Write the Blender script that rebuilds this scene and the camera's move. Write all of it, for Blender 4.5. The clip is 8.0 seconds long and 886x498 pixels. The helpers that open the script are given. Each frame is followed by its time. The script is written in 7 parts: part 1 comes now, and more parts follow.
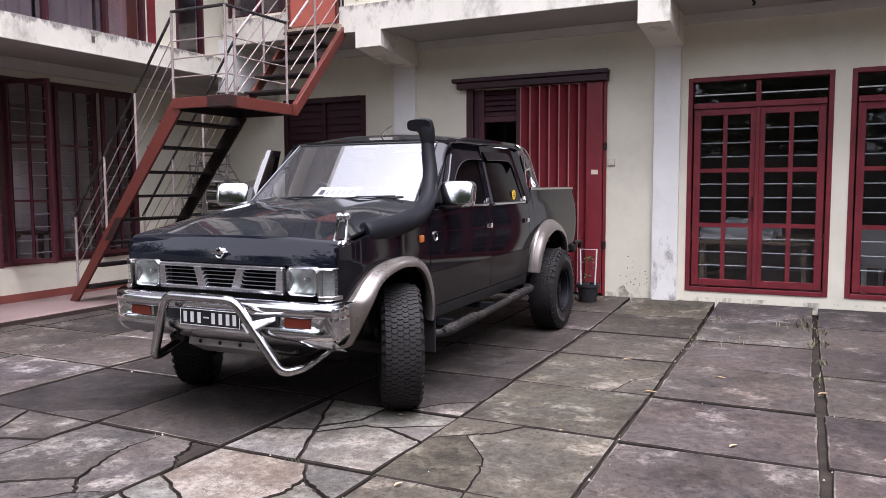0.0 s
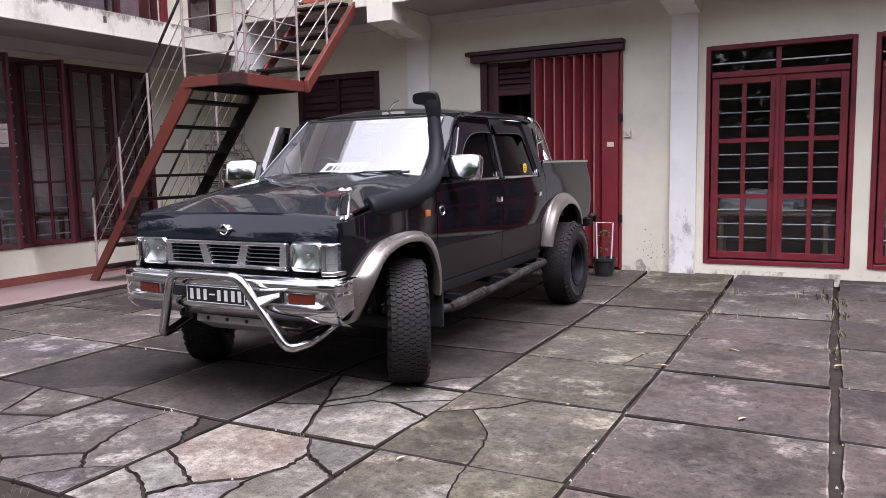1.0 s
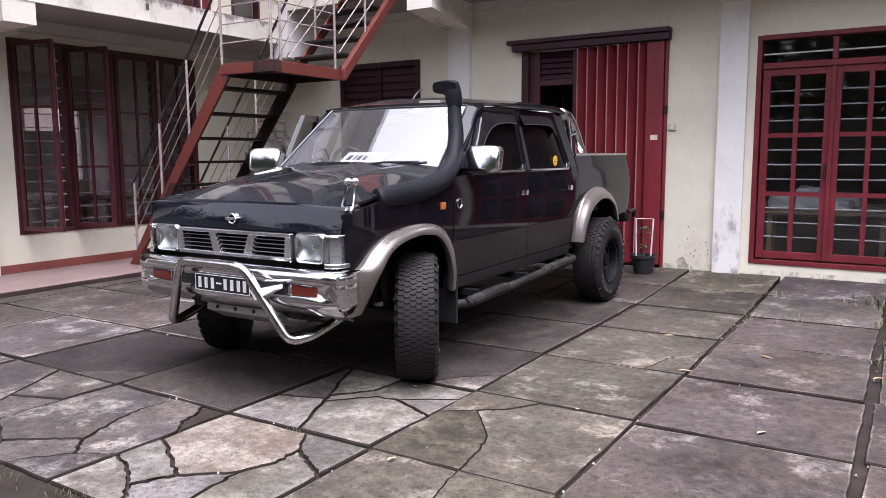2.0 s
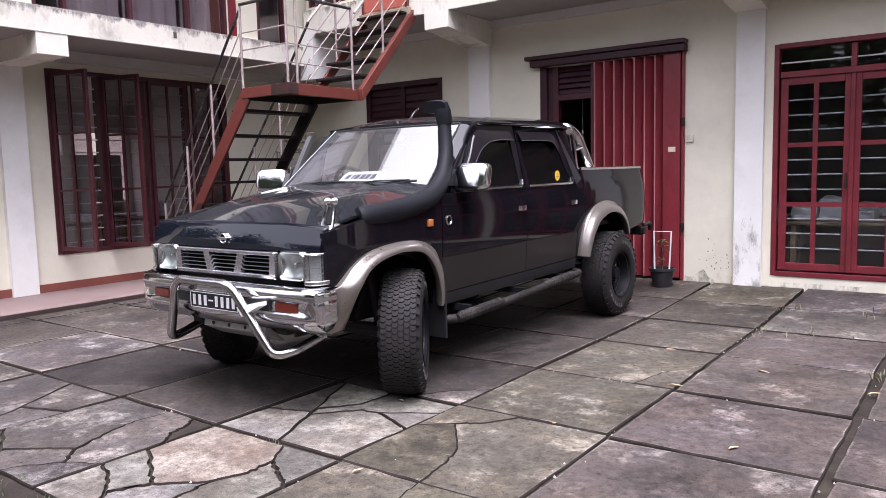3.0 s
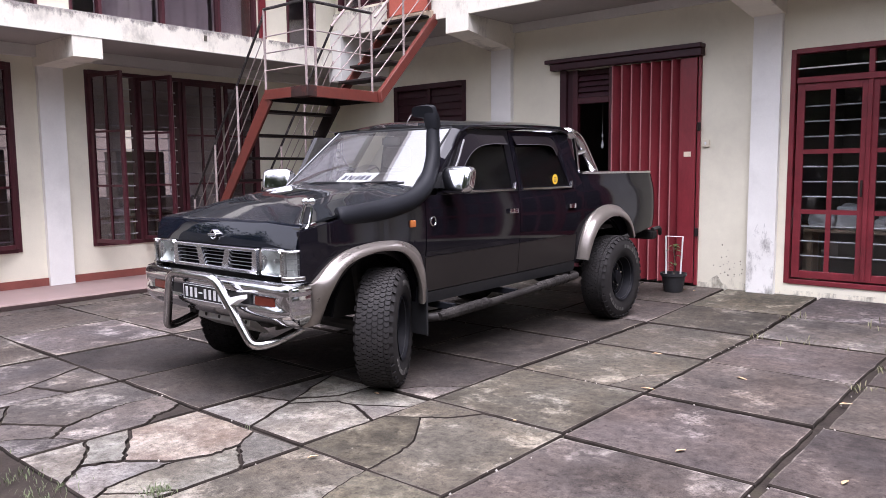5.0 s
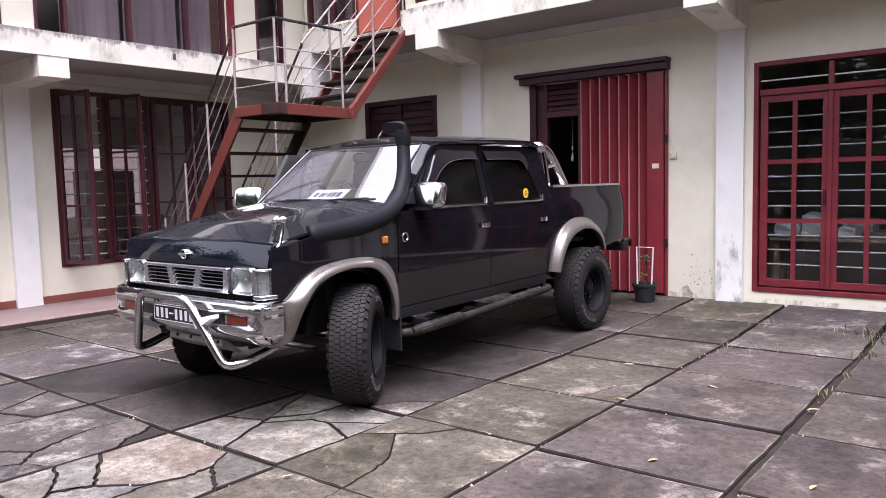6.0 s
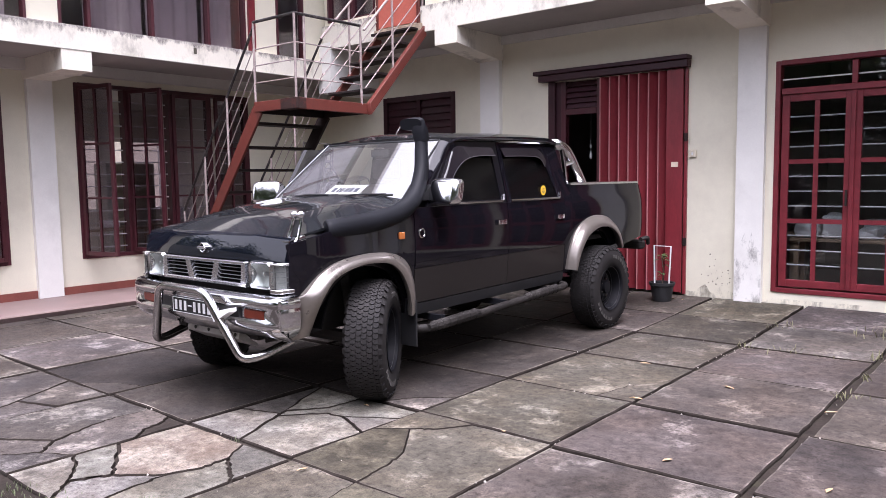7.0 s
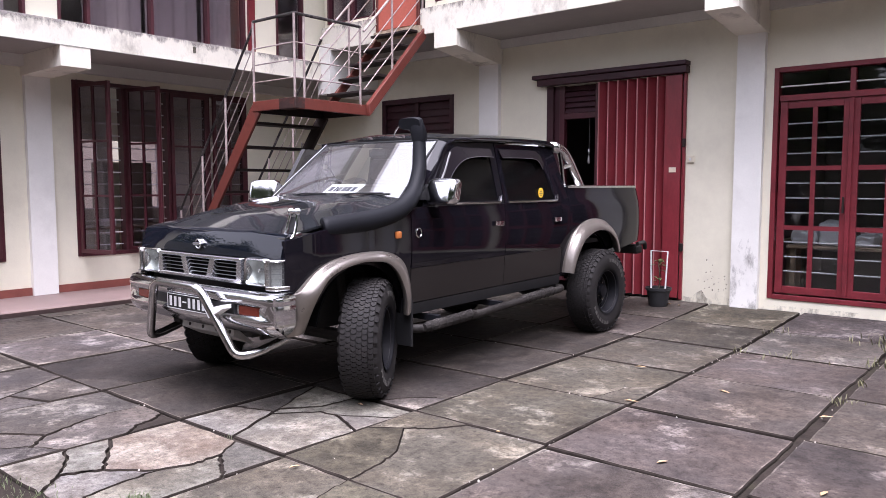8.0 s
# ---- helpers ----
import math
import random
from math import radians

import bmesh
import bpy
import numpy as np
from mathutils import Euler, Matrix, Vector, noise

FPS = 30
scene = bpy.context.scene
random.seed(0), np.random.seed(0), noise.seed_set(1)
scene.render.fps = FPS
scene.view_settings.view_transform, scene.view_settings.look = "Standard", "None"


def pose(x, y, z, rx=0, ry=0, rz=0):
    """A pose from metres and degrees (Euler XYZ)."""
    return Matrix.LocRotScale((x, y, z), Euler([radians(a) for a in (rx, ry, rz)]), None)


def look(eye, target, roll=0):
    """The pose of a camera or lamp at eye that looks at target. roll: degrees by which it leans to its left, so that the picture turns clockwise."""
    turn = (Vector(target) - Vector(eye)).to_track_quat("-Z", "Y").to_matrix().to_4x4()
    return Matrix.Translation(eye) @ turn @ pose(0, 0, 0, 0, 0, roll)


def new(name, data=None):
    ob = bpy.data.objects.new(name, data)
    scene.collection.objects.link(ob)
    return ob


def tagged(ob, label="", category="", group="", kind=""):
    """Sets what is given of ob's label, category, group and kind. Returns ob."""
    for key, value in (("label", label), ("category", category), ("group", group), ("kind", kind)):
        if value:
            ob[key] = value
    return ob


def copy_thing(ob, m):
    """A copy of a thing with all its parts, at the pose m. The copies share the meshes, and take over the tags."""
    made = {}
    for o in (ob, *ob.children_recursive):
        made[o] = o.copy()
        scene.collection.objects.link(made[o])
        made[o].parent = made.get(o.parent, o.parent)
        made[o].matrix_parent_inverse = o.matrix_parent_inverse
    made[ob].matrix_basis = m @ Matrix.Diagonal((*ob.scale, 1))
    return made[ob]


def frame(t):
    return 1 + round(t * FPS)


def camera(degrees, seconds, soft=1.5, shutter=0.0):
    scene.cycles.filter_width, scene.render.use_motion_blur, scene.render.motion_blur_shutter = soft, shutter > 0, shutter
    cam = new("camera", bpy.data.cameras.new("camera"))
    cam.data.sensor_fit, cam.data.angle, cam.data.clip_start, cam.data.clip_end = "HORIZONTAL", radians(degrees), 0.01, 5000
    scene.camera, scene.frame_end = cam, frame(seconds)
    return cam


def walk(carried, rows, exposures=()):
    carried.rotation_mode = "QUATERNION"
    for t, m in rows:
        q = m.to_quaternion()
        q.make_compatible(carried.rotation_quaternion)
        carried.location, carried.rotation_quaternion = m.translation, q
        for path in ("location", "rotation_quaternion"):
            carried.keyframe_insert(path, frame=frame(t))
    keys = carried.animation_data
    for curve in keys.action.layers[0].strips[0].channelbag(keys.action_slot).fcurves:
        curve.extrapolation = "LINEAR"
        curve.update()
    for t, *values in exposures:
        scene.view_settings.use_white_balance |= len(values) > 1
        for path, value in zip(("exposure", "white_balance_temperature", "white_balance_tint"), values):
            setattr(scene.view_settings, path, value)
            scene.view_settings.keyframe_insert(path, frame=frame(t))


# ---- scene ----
cam = camera(61.2, 8.0, soft=0.6)
PATH = [
    (0, (0.183, 0.088, 1.352), (-0.686, 1.882, 1.189), -0.3),
    (0.2, (0.182, 0.106, 1.34), (-0.716, 1.886, 1.171), -0.9),
    (0.5, (0.21, 0.115, 1.339), (-0.701, 1.886, 1.156), -1.2),
    (0.8, (0.24, 0.147, 1.328), (-0.685, 1.908, 1.115), -0.6),
    (1, (0.267, 0.171, 1.33), (-0.658, 1.93, 1.107), -1.2),
    (1.2, (0.306, 0.185, 1.331), (-0.642, 1.931, 1.098), -0.8),
    (1.5, (0.345, 0.244, 1.329), (-0.641, 1.966, 1.083), -1.3),
    (1.7, (0.364, 0.311, 1.327), (-0.645, 2.021, 1.082), -0.8),
    (2.8, (0.743, 0.608, 1.359), (-0.435, 2.208, 1.127), -1.2),
    (3, (0.826, 0.584, 1.35), (-0.353, 2.186, 1.143), -1.4),
    (3.2, (0.91, 0.549, 1.354), (-0.259, 2.155, 1.12), -1.3),
    (3.5, (0.983, 0.561, 1.369), (-0.202, 2.153, 1.119), -1.1),
    (3.8, (1.096, 0.619, 1.351), (-0.136, 2.178, 1.12), -1.6),
    (4, (1.16, 0.675, 1.356), (-0.111, 2.202, 1.125), -0.9),
    (4.5, (1.326, 0.68, 1.377), (0.022, 2.18, 1.156), -1.0),
    (4.7, (1.291, 0.749, 1.363), (-0.01, 2.254, 1.152), -0.7),
    (5.8, (1.319, 0.752, 1.384), (0.06, 2.294, 1.191), -1.4),
    (6, (1.322, 0.746, 1.38), (0.078, 2.303, 1.208), -1.4),
    (6.2, (1.324, 0.747, 1.381), (0.067, 2.293, 1.206), -1.6),
    (6.5, (1.324, 0.744, 1.379), (0.06, 2.283, 1.199), -1.4),
    (7, (1.327, 0.741, 1.384), (0.049, 2.269, 1.202), -0.8),
    (7.2, (1.329, 0.737, 1.38), (0.062, 2.275, 1.215), -0.4),
    (7.5, (1.319, 0.728, 1.355), (0.051, 2.268, 1.219), -0.3),
    (7.8, (1.328, 0.743, 1.33), (0.042, 2.268, 1.182), -0.4),
    (8, (1.322, 0.749, 1.345), (0.05, 2.283, 1.178), 0.0),
]
EXPO, KELVIN, GREEN = 1.78, 5990, 20
walk(cam, [(t, look(eye, target, roll)) for t, eye, target, roll in PATH],
     [(t, EXPO + e, KELVIN, GREEN + g) for t, e, g in ((0, 0.0, 1.0), (1.0, 0.03, 1.5), (1.7, 0.08, 2.0), (3.0, 0.23, 3.0), (4.5, 0.26, 3.0), (8.0, 0.28, 4.5))])
# ---- end of camera ----

# ---- sky, sun, exposure ----
world = bpy.data.worlds.new("overcast_sky")
scene.world = world
world.use_nodes = True
wn = world.node_tree.nodes
wl = world.node_tree.links
sky = wn.new("ShaderNodeTexSky")
sky.sky_type, sky.sun_disc = "NISHITA", False
sky.sun_elevation, sky.sun_rotation = radians(78), radians(135)
sky.air_density, sky.dust_density = 1.0, 5.0
pale = wn.new("ShaderNodeHueSaturation")
pale.inputs["Saturation"].default_value = 0.12
wl.new(sky.outputs[0], pale.inputs["Color"])
wl.new(pale.outputs[0], wn["Background"].inputs["Color"])
wn["Background"].inputs["Strength"].default_value = 0.15
sun = new("sun", bpy.data.lights.new("sun", "SUN"))
sun.data.energy, sun.data.angle, sun.data.color = 1.15, radians(40), (1.0, 0.97, 0.94)
sun.matrix_world = look((5.2, -5.2, 18.0), (0, 0, 0))


# ---- small building kit ----
def node_mat(name):
    m = bpy.data.materials.new(name)
    m.use_nodes = True
    nt = m.node_tree
    return m, nt, nt.nodes, nt.links, nt.nodes["Principled BSDF"]


def surf(name, col, rough=0.6, metal=0.0, var=0.25, scale=3.0, fine=45.0, bump=0.15, stain=None, stain_scale=1.5,
         stain_amt=0.5, rand=0.0, coat=0.0, stretch=(1, 1, 1), rvar=0.1, spec=0.5, coat_ior=1.42, coat_rough=0.07):
    """Painted, stone or metal surface: broad and fine mottling, stains, relief, a little gloss variation."""
    m, nt, n, l, b = node_mat(name)
    geo = n.new("ShaderNodeNewGeometry")
    mp = n.new("ShaderNodeMapping")
    mp.inputs["Scale"].default_value = stretch
    l.new(geo.outputs["Position"], mp.inputs["Vector"])
    pos = mp.outputs[0]
    n1, n2 = n.new("ShaderNodeTexNoise"), n.new("ShaderNodeTexNoise")
    n1.inputs["Scale"].default_value, n2.inputs["Scale"].default_value = scale, fine
    n1.inputs["Detail"].default_value, n2.inputs["Detail"].default_value = 6, 4
    n1.inputs["Roughness"].default_value = 0.65
    l.new(pos, n1.inputs["Vector"]), l.new(pos, n2.inputs["Vector"])
    add = n.new("ShaderNodeMath")
    add.operation = "MULTIPLY_ADD"
    add.inputs[1].default_value = 0.35
    l.new(n2.outputs["Fac"], add.inputs[0]), l.new(n1.outputs["Fac"], add.inputs[2])
    last = add.outputs[0]
    if rand:
        oi = n.new("ShaderNodeObjectInfo")
        ma = n.new("ShaderNodeMath")
        ma.operation = "MULTIPLY_ADD"
        ma.inputs[1].default_value = rand
        l.new(oi.outputs["Random"], ma.inputs[0]), l.new(last, ma.inputs[2])
        last = ma.outputs[0]
    ramp = n.new("ShaderNodeValToRGB")
    lo, hi = 0.40, 0.95 + rand
    ramp.color_ramp.elements[0].position, ramp.color_ramp.elements[1].position = lo, min(1.0, hi)
    ramp.color_ramp.elements[0].color = (*[c * (1 - var) for c in col], 1)
    ramp.color_ramp.elements[1].color = (*[min(1, c * (1 + var)) for c in col], 1)
    l.new(last, ramp.inputs[0])
    out = ramp.outputs[0]
    if stain:
        n3 = n.new("ShaderNodeTexNoise")
        n3.inputs["Scale"].default_value, n3.inputs["Detail"].default_value = stain_scale, 8
        n3.inputs["Roughness"].default_value = 0.7
        l.new(pos, n3.inputs["Vector"])
        r3 = n.new("ShaderNodeValToRGB")
        r3.color_ramp.elements[0].position, r3.color_ramp.elements[1].position = 0.52, 0.72
        r3.color_ramp.elements[1].color = (stain_amt,) * 3 + (1,)
        l.new(n3.outputs["Fac"], r3.inputs[0])
        mx = n.new("ShaderNodeMixRGB")
        mx.inputs[2].default_value = (*stain, 1)
        l.new(r3.outputs[0], mx.inputs[0]), l.new(out, mx.inputs[1])
        out = mx.outputs[0]
    l.new(out, b.inputs["Base Color"])
    b.inputs["Metallic"].default_value = metal
    mr = n.new("ShaderNodeMapRange")
    mr.inputs["To Min"].default_value, mr.inputs["To Max"].default_value = max(0.02, rough - rvar), min(1, rough + rvar)
    l.new(n1.outputs["Fac"], mr.inputs["Value"]), l.new(mr.outputs[0], b.inputs["Roughness"])
    b.inputs["Coat Weight"].default_value = coat
    b.inputs["Specular IOR Level"].default_value = spec
    if coat > 0.55:
        b.inputs["Specular IOR Level"].default_value = 0.0
    b.inputs["Coat Roughness"].default_value = coat_rough
    b.inputs["Coat IOR"].default_value = coat_ior
    if bump:
        bp = n.new("ShaderNodeBump")
        bp.inputs["Strength"].default_value, bp.inputs["Distance"].default_value = bump, 0.01
        l.new(add.outputs[0], bp.inputs["Height"]), l.new(bp.outputs[0], b.inputs["Normal"])
    return m


def concrete(name, dark, mid, pale, cover):
    """Old yard concrete: broad damp stains, mid blotches, pale worn crust, pits and fine grain."""
    m, nt, n, l, b = node_mat(name)
    pos = n.new("ShaderNodeNewGeometry").outputs["Position"]
    oi = n.new("ShaderNodeObjectInfo")
    off = n.new("ShaderNodeVectorMath")
    off.operation = "MULTIPLY_ADD"
    off.inputs[1].default_value = (7.0, 3.0, 5.0)
    l.new(oi.outputs["Random"], off.inputs[0]), l.new(pos, off.inputs[2])
    def tex(scale, detail, rough):
        t = n.new("ShaderNodeTexNoise")
        t.inputs["Scale"].default_value, t.inputs["Detail"].default_value, t.inputs["Roughness"].default_value = scale, detail, rough
        l.new(off.outputs[0], t.inputs["Vector"])
        return t.outputs["Fac"]
    def ramp(src, p0, p1, c0, c1):
        r = n.new("ShaderNodeValToRGB")
        r.color_ramp.elements[0].position, r.color_ramp.elements[1].position = p0, p1
        r.color_ramp.elements[0].color, r.color_ramp.elements[1].color = (*c0, 1), (*c1, 1)
        l.new(src, r.inputs[0])
        return r.outputs[0]
    def mix(f, a, c, kind="MIX"):
        x = n.new("ShaderNodeMixRGB")
        x.blend_type = kind
        for s, i in ((f, 0), (a, 1), (c, 2)):
            if isinstance(s, (int, float)):
                x.inputs[i].default_value = s
            elif isinstance(s, tuple):
                x.inputs[i].default_value = (*s, 1)
            else:
                l.new(s, x.inputs[i])
        return x.outputs[0]
    broad, blotch, crust, grain, pits, mott = tex(1.3, 6, 0.62), tex(6.5, 9, 0.72), tex(2.6, 12, 0.76), tex(130, 4, 0.75), tex(34, 7, 0.78), tex(17, 8, 0.75)
    col = ramp(broad, 0.36, 0.64, dark, mid)
    col = mix(ramp(blotch, 0.44, 0.60, (0, 0, 0), (0.7, 0.7, 0.7)), col, mid)
    col = mix(ramp(crust, cover - 0.03, cover + 0.08, (0, 0, 0), (0.85, 0.85, 0.85)), col, pale)
    col = mix(ramp(pits, 0.34, 0.46, (0.85, 0.85, 0.85), (0, 0, 0)), col, dark)
    col = mix(1.0, col, ramp(mott, 0.34, 0.66, (0.62, 0.61, 0.60), (1.40, 1.40, 1.40)), "MULTIPLY")
    col = mix(0.6, col, ramp(grain, 0.32, 0.70, (0.45, 0.45, 0.45), (1.55, 1.55, 1.55)), "MULTIPLY")
    tone = ramp(oi.outputs["Random"], 0.0, 1.0, (0.66, 0.65, 0.66), (1.24, 1.22, 1.20))
    col = mix(1.0, col, ramp(tex(2.2, 6, 0.6), 0.38, 0.62, (0.975, 0.99, 1.02), (1.04, 0.995, 0.955)), "MULTIPLY")
    turn = n.new("ShaderNodeMath")
    turn.operation = "PINGPONG"
    turn.inputs[1].default_value = 0.21
    l.new(oi.outputs["Random"], turn.inputs[0])
    col = mix(1.0, col, ramp(turn.outputs[0], 0.02, 0.19, (0.995, 1.0, 0.945), (1.012, 0.985, 1.005)), "MULTIPLY")
    l.new(mix(1.0, col, tone, "MULTIPLY"), b.inputs["Base Color"])
    l.new(ramp(blotch, 0.3, 0.7, (0.70,) * 3, (0.95,) * 3), b.inputs["Roughness"])
    b.inputs["Specular IOR Level"].default_value = 0.22
    ad = n.new("ShaderNodeMath")
    ad.operation = "MULTIPLY_ADD"
    ad.inputs[1].default_value = 0.35
    l.new(grain, ad.inputs[0]), l.new(pits, ad.inputs[2])
    bp = n.new("ShaderNodeBump")
    bp.inputs["Strength"].default_value, bp.inputs["Distance"].default_value = 0.55, 0.012
    l.new(ad.outputs[0], bp.inputs["Height"]), l.new(bp.outputs[0], b.inputs["Normal"])
    return m


def glass(name, tint=(0.8, 0.83, 0.82), gloss=0.02, face=0.04, mirror=0.95, veil=0.0):
    """A thin pane: it lets the view through, tinted, and mirrors more at a glancing angle; face: its gloss seen square on."""
    m = bpy.data.materials.new(name)
    m.use_nodes = True
    nt = m.node_tree
    nt.nodes.clear()
    out, mix = nt.nodes.new("ShaderNodeOutputMaterial"), nt.nodes.new("ShaderNodeMixShader")
    tr, gl, lw = nt.nodes.new("ShaderNodeBsdfTransparent"), nt.nodes.new("ShaderNodeBsdfGlossy"), nt.nodes.new("ShaderNodeLayerWeight")
    pw, ma = nt.nodes.new("ShaderNodeMath"), nt.nodes.new("ShaderNodeMath")
    tr.inputs[0].default_value, gl.inputs["Roughness"].default_value = (*tint, 1), gloss
    gl.inputs["Color"].default_value = (mirror, mirror, mirror, 1)
    lw.inputs["Blend"].default_value = 0.5
    pw.operation, ma.operation = "POWER", "MULTIPLY_ADD"
    pw.inputs[1].default_value, ma.inputs[1].default_value, ma.inputs[2].default_value = 4.0, 1 - face, face
    nt.links.new(lw.outputs["Facing"], pw.inputs[0]), nt.links.new(pw.outputs[0], ma.inputs[0]), nt.links.new(ma.outputs[0], mix.inputs[0])
    nt.links.new(tr.outputs[0], mix.inputs[1]), nt.links.new(gl.outputs[0], mix.inputs[2]), nt.links.new(mix.outputs[0], out.inputs[0])
    # Adds a pale film that lifts the pane, imitating haze reflected in it.
    if veil:
        film_, df, no, ra = nt.nodes.new("ShaderNodeMixShader"), nt.nodes.new("ShaderNodeBsdfDiffuse"), nt.nodes.new("ShaderNodeTexNoise"), nt.nodes.new("ShaderNodeMapRange")
        df.inputs["Color"].default_value = (0.52, 0.52, 0.53, 1)
        no.inputs["Scale"].default_value, no.inputs["Detail"].default_value = 5.0, 5.0
        ra.inputs["To Min"].default_value, ra.inputs["To Max"].default_value = veil * 0.7, veil * 1.3
        tc = nt.nodes.new("ShaderNodeTexCoord")
        nt.links.new(tc.outputs["Object"], no.inputs["Vector"]), nt.links.new(no.outputs["Fac"], ra.inputs["Value"]), nt.links.new(ra.outputs["Result"], film_.inputs[0])
        nt.links.new(mix.outputs[0], film_.inputs[1]), nt.links.new(df.outputs[0], film_.inputs[2]), nt.links.new(film_.outputs[0], out.inputs[0])
    return m


def part(name, bm, material, parent=None, label="", crease=32, recalc=True):
    """Links a bmesh as one mesh object under a thing, a part or a piece of the setting."""
    if recalc:
        bmesh.ops.recalc_face_normals(bm, faces=bm.faces)
    me = bpy.data.meshes.new(name)
    bm.to_mesh(me)
    bm.free()
    me.materials.append(material)
    if crease:
        me.polygons.foreach_set("use_smooth", [True] * len(me.polygons))
        me.set_sharp_from_angle(angle=radians(crease))
    ob = new(name, me)
    if parent:
        ob.parent = parent
    if label:
        tagged(ob, label)
    return ob


def thing(name, label, category, m=None, group="", kind=""):
    ob = new(name)
    ob.empty_display_size = 0.1
    if m is not None:
        ob.matrix_world = m
    return tagged(ob, label, category, group, kind)


def structure(name, bm, material, label, category, crease=0):
    return tagged(part(name, bm, material, None, crease=crease), label, category, "", "structure")


def nbm():
    return bmesh.new()


def box(bm, x0, x1, y0, y1, z0, z1, bevel=0.0, seg=1):
    vs = [bm.verts.new((x, y, z)) for x in (x0, x1) for y in (y0, y1) for z in (z0, z1)]
    fs = [bm.faces.new([vs[i] for i in f]) for f in ((0, 1, 3, 2), (4, 6, 7, 5), (0, 4, 5, 1), (2, 3, 7, 6), (0, 2, 6, 4), (1, 5, 7, 3))]
    if bevel:
        es = {e for f in fs for e in f.edges}
        bmesh.ops.bevel(bm, geom=list(es), offset=bevel, segments=seg, affect="EDGES", profile=0.6)
    return bm


def onebox(*a, **k):
    return box(nbm(), *a, **k)


def prism(bm, poly, axis, a, b, bevel=0.0, seg=1):
    """A polygon of two coordinates pushed along the third axis from a to b."""
    def at(p, c):
        return {"x": (c, p[0], p[1]), "y": (p[0], c, p[1]), "z": (p[0], p[1], c)}[axis]
    v0, v1 = [bm.verts.new(at(p, a)) for p in poly], [bm.verts.new(at(p, b)) for p in poly]
    k = len(poly)
    fs = [bm.faces.new(v0), bm.faces.new(v1[::-1])] + [bm.faces.new((v0[i], v0[(i + 1) % k], v1[(i + 1) % k], v1[i])) for i in range(k)]
    if bevel:
        bmesh.ops.bevel(bm, geom=list({e for f in fs for e in f.edges}), offset=bevel, segments=seg, affect="EDGES", profile=0.6)
    return bm


def thicken(bm, depth):
    """Gives a sheet its depth, behind its outer face."""
    bmesh.ops.recalc_face_normals(bm, faces=bm.faces)
    bm.normal_update()
    bmesh.ops.solidify(bm, geom=list(bm.faces), thickness=-depth)


def loft(bm, rings, closed=True, caps=True):
    rows = [[bm.verts.new(p) for p in r] for r in rings]
    for a, b in zip(rows, rows[1:]):
        k = len(a)
        for i in range(k if closed else k - 1):
            j = (i + 1) % k
            bm.faces.new((a[i], a[j], b[j], b[i]))
    if caps and closed:
        bm.faces.new(rows[0][::-1]), bm.faces.new(rows[-1])
    return bm


def smooth_line(pts, n=6):
    """Points along a smooth curve through the given ones."""
    pts = [Vector(p) for p in pts]
    out = []
    for i in range(len(pts) - 1):
        p0, p1, p2, p3 = pts[max(i - 1, 0)], pts[i], pts[i + 1], pts[min(i + 2, len(pts) - 1)]
        for k in range(n):
            t = k / n
            out.append(0.5 * ((2 * p1) + (p2 - p0) * t + (2 * p0 - 5 * p1 + 4 * p2 - p3) * t * t + (3 * p1 - p0 - 3 * p2 + p3) * t ** 3))
    out.append(pts[-1])
    return out


def round_line(pts, r, n=5):
    """A line of straight runs with its corners rounded."""
    pts = [Vector(p) for p in pts]
    out = [pts[0]]
    for a, b, c in zip(pts, pts[1:], pts[2:]):
        u, v = (a - b), (c - b)
        k = min(r, u.length * 0.45, v.length * 0.45)
        p, q = b + u.normalized() * k, b + v.normalized() * k
        for i in range(n + 1):
            t = i / n
            out.append((1 - t) ** 2 * p + 2 * t * (1 - t) * b + t * t * q)
    out.append(pts[-1])
    return out


def tube(bm, pts, r, seg=8, radii=None, flat=1.0):
    """A round bar along a line; flat squeezes it across."""
    pts = [Vector(p) for p in pts]
    rings, up = [], None
    for i, p in enumerate(pts):
        d = (pts[min(i + 1, len(pts) - 1)] - pts[max(i - 1, 0)]).normalized()
        if up is None:
            up = d.cross(Vector((0, 0, 1)) if abs(d.z) < 0.9 else Vector((1, 0, 0))).normalized()
        up = (up - d * up.dot(d)).normalized()
        w = d.cross(up)
        rr = radii[i] if radii else r
        rings.append([p + rr * (math.cos(a) * up * flat + math.sin(a) * w) for a in (2 * math.pi * k / seg for k in range(seg))])
    return loft(bm, rings)


def onetube(*a, **k):
    return tube(nbm(), *a, **k)


def lathe(bm, prof, seg=40, axis="x", cx=0.0, cy=0.0, cz=0.0):
    """Turns a profile of (along, radius) about an axis along x, y or z."""
    rings = []
    for k in range(seg):
        a = 2 * math.pi * k / seg
        c, s = math.cos(a), math.sin(a)
        rings.append([{"x": (cx + u, cy + r * c, cz + r * s), "y": (cx + r * c, cy + u, cz + r * s), "z": (cx + r * c, cy + r * s, cz + u)}[axis] for u, r in prof])
    rows = [[bm.verts.new(p) for p in r] for r in rings]
    for i in range(seg):
        a, b = rows[i], rows[(i + 1) % seg]
        for j in range(len(prof) - 1):
            bm.faces.new((a[j], a[j + 1], b[j + 1], b[j]))
    return bm


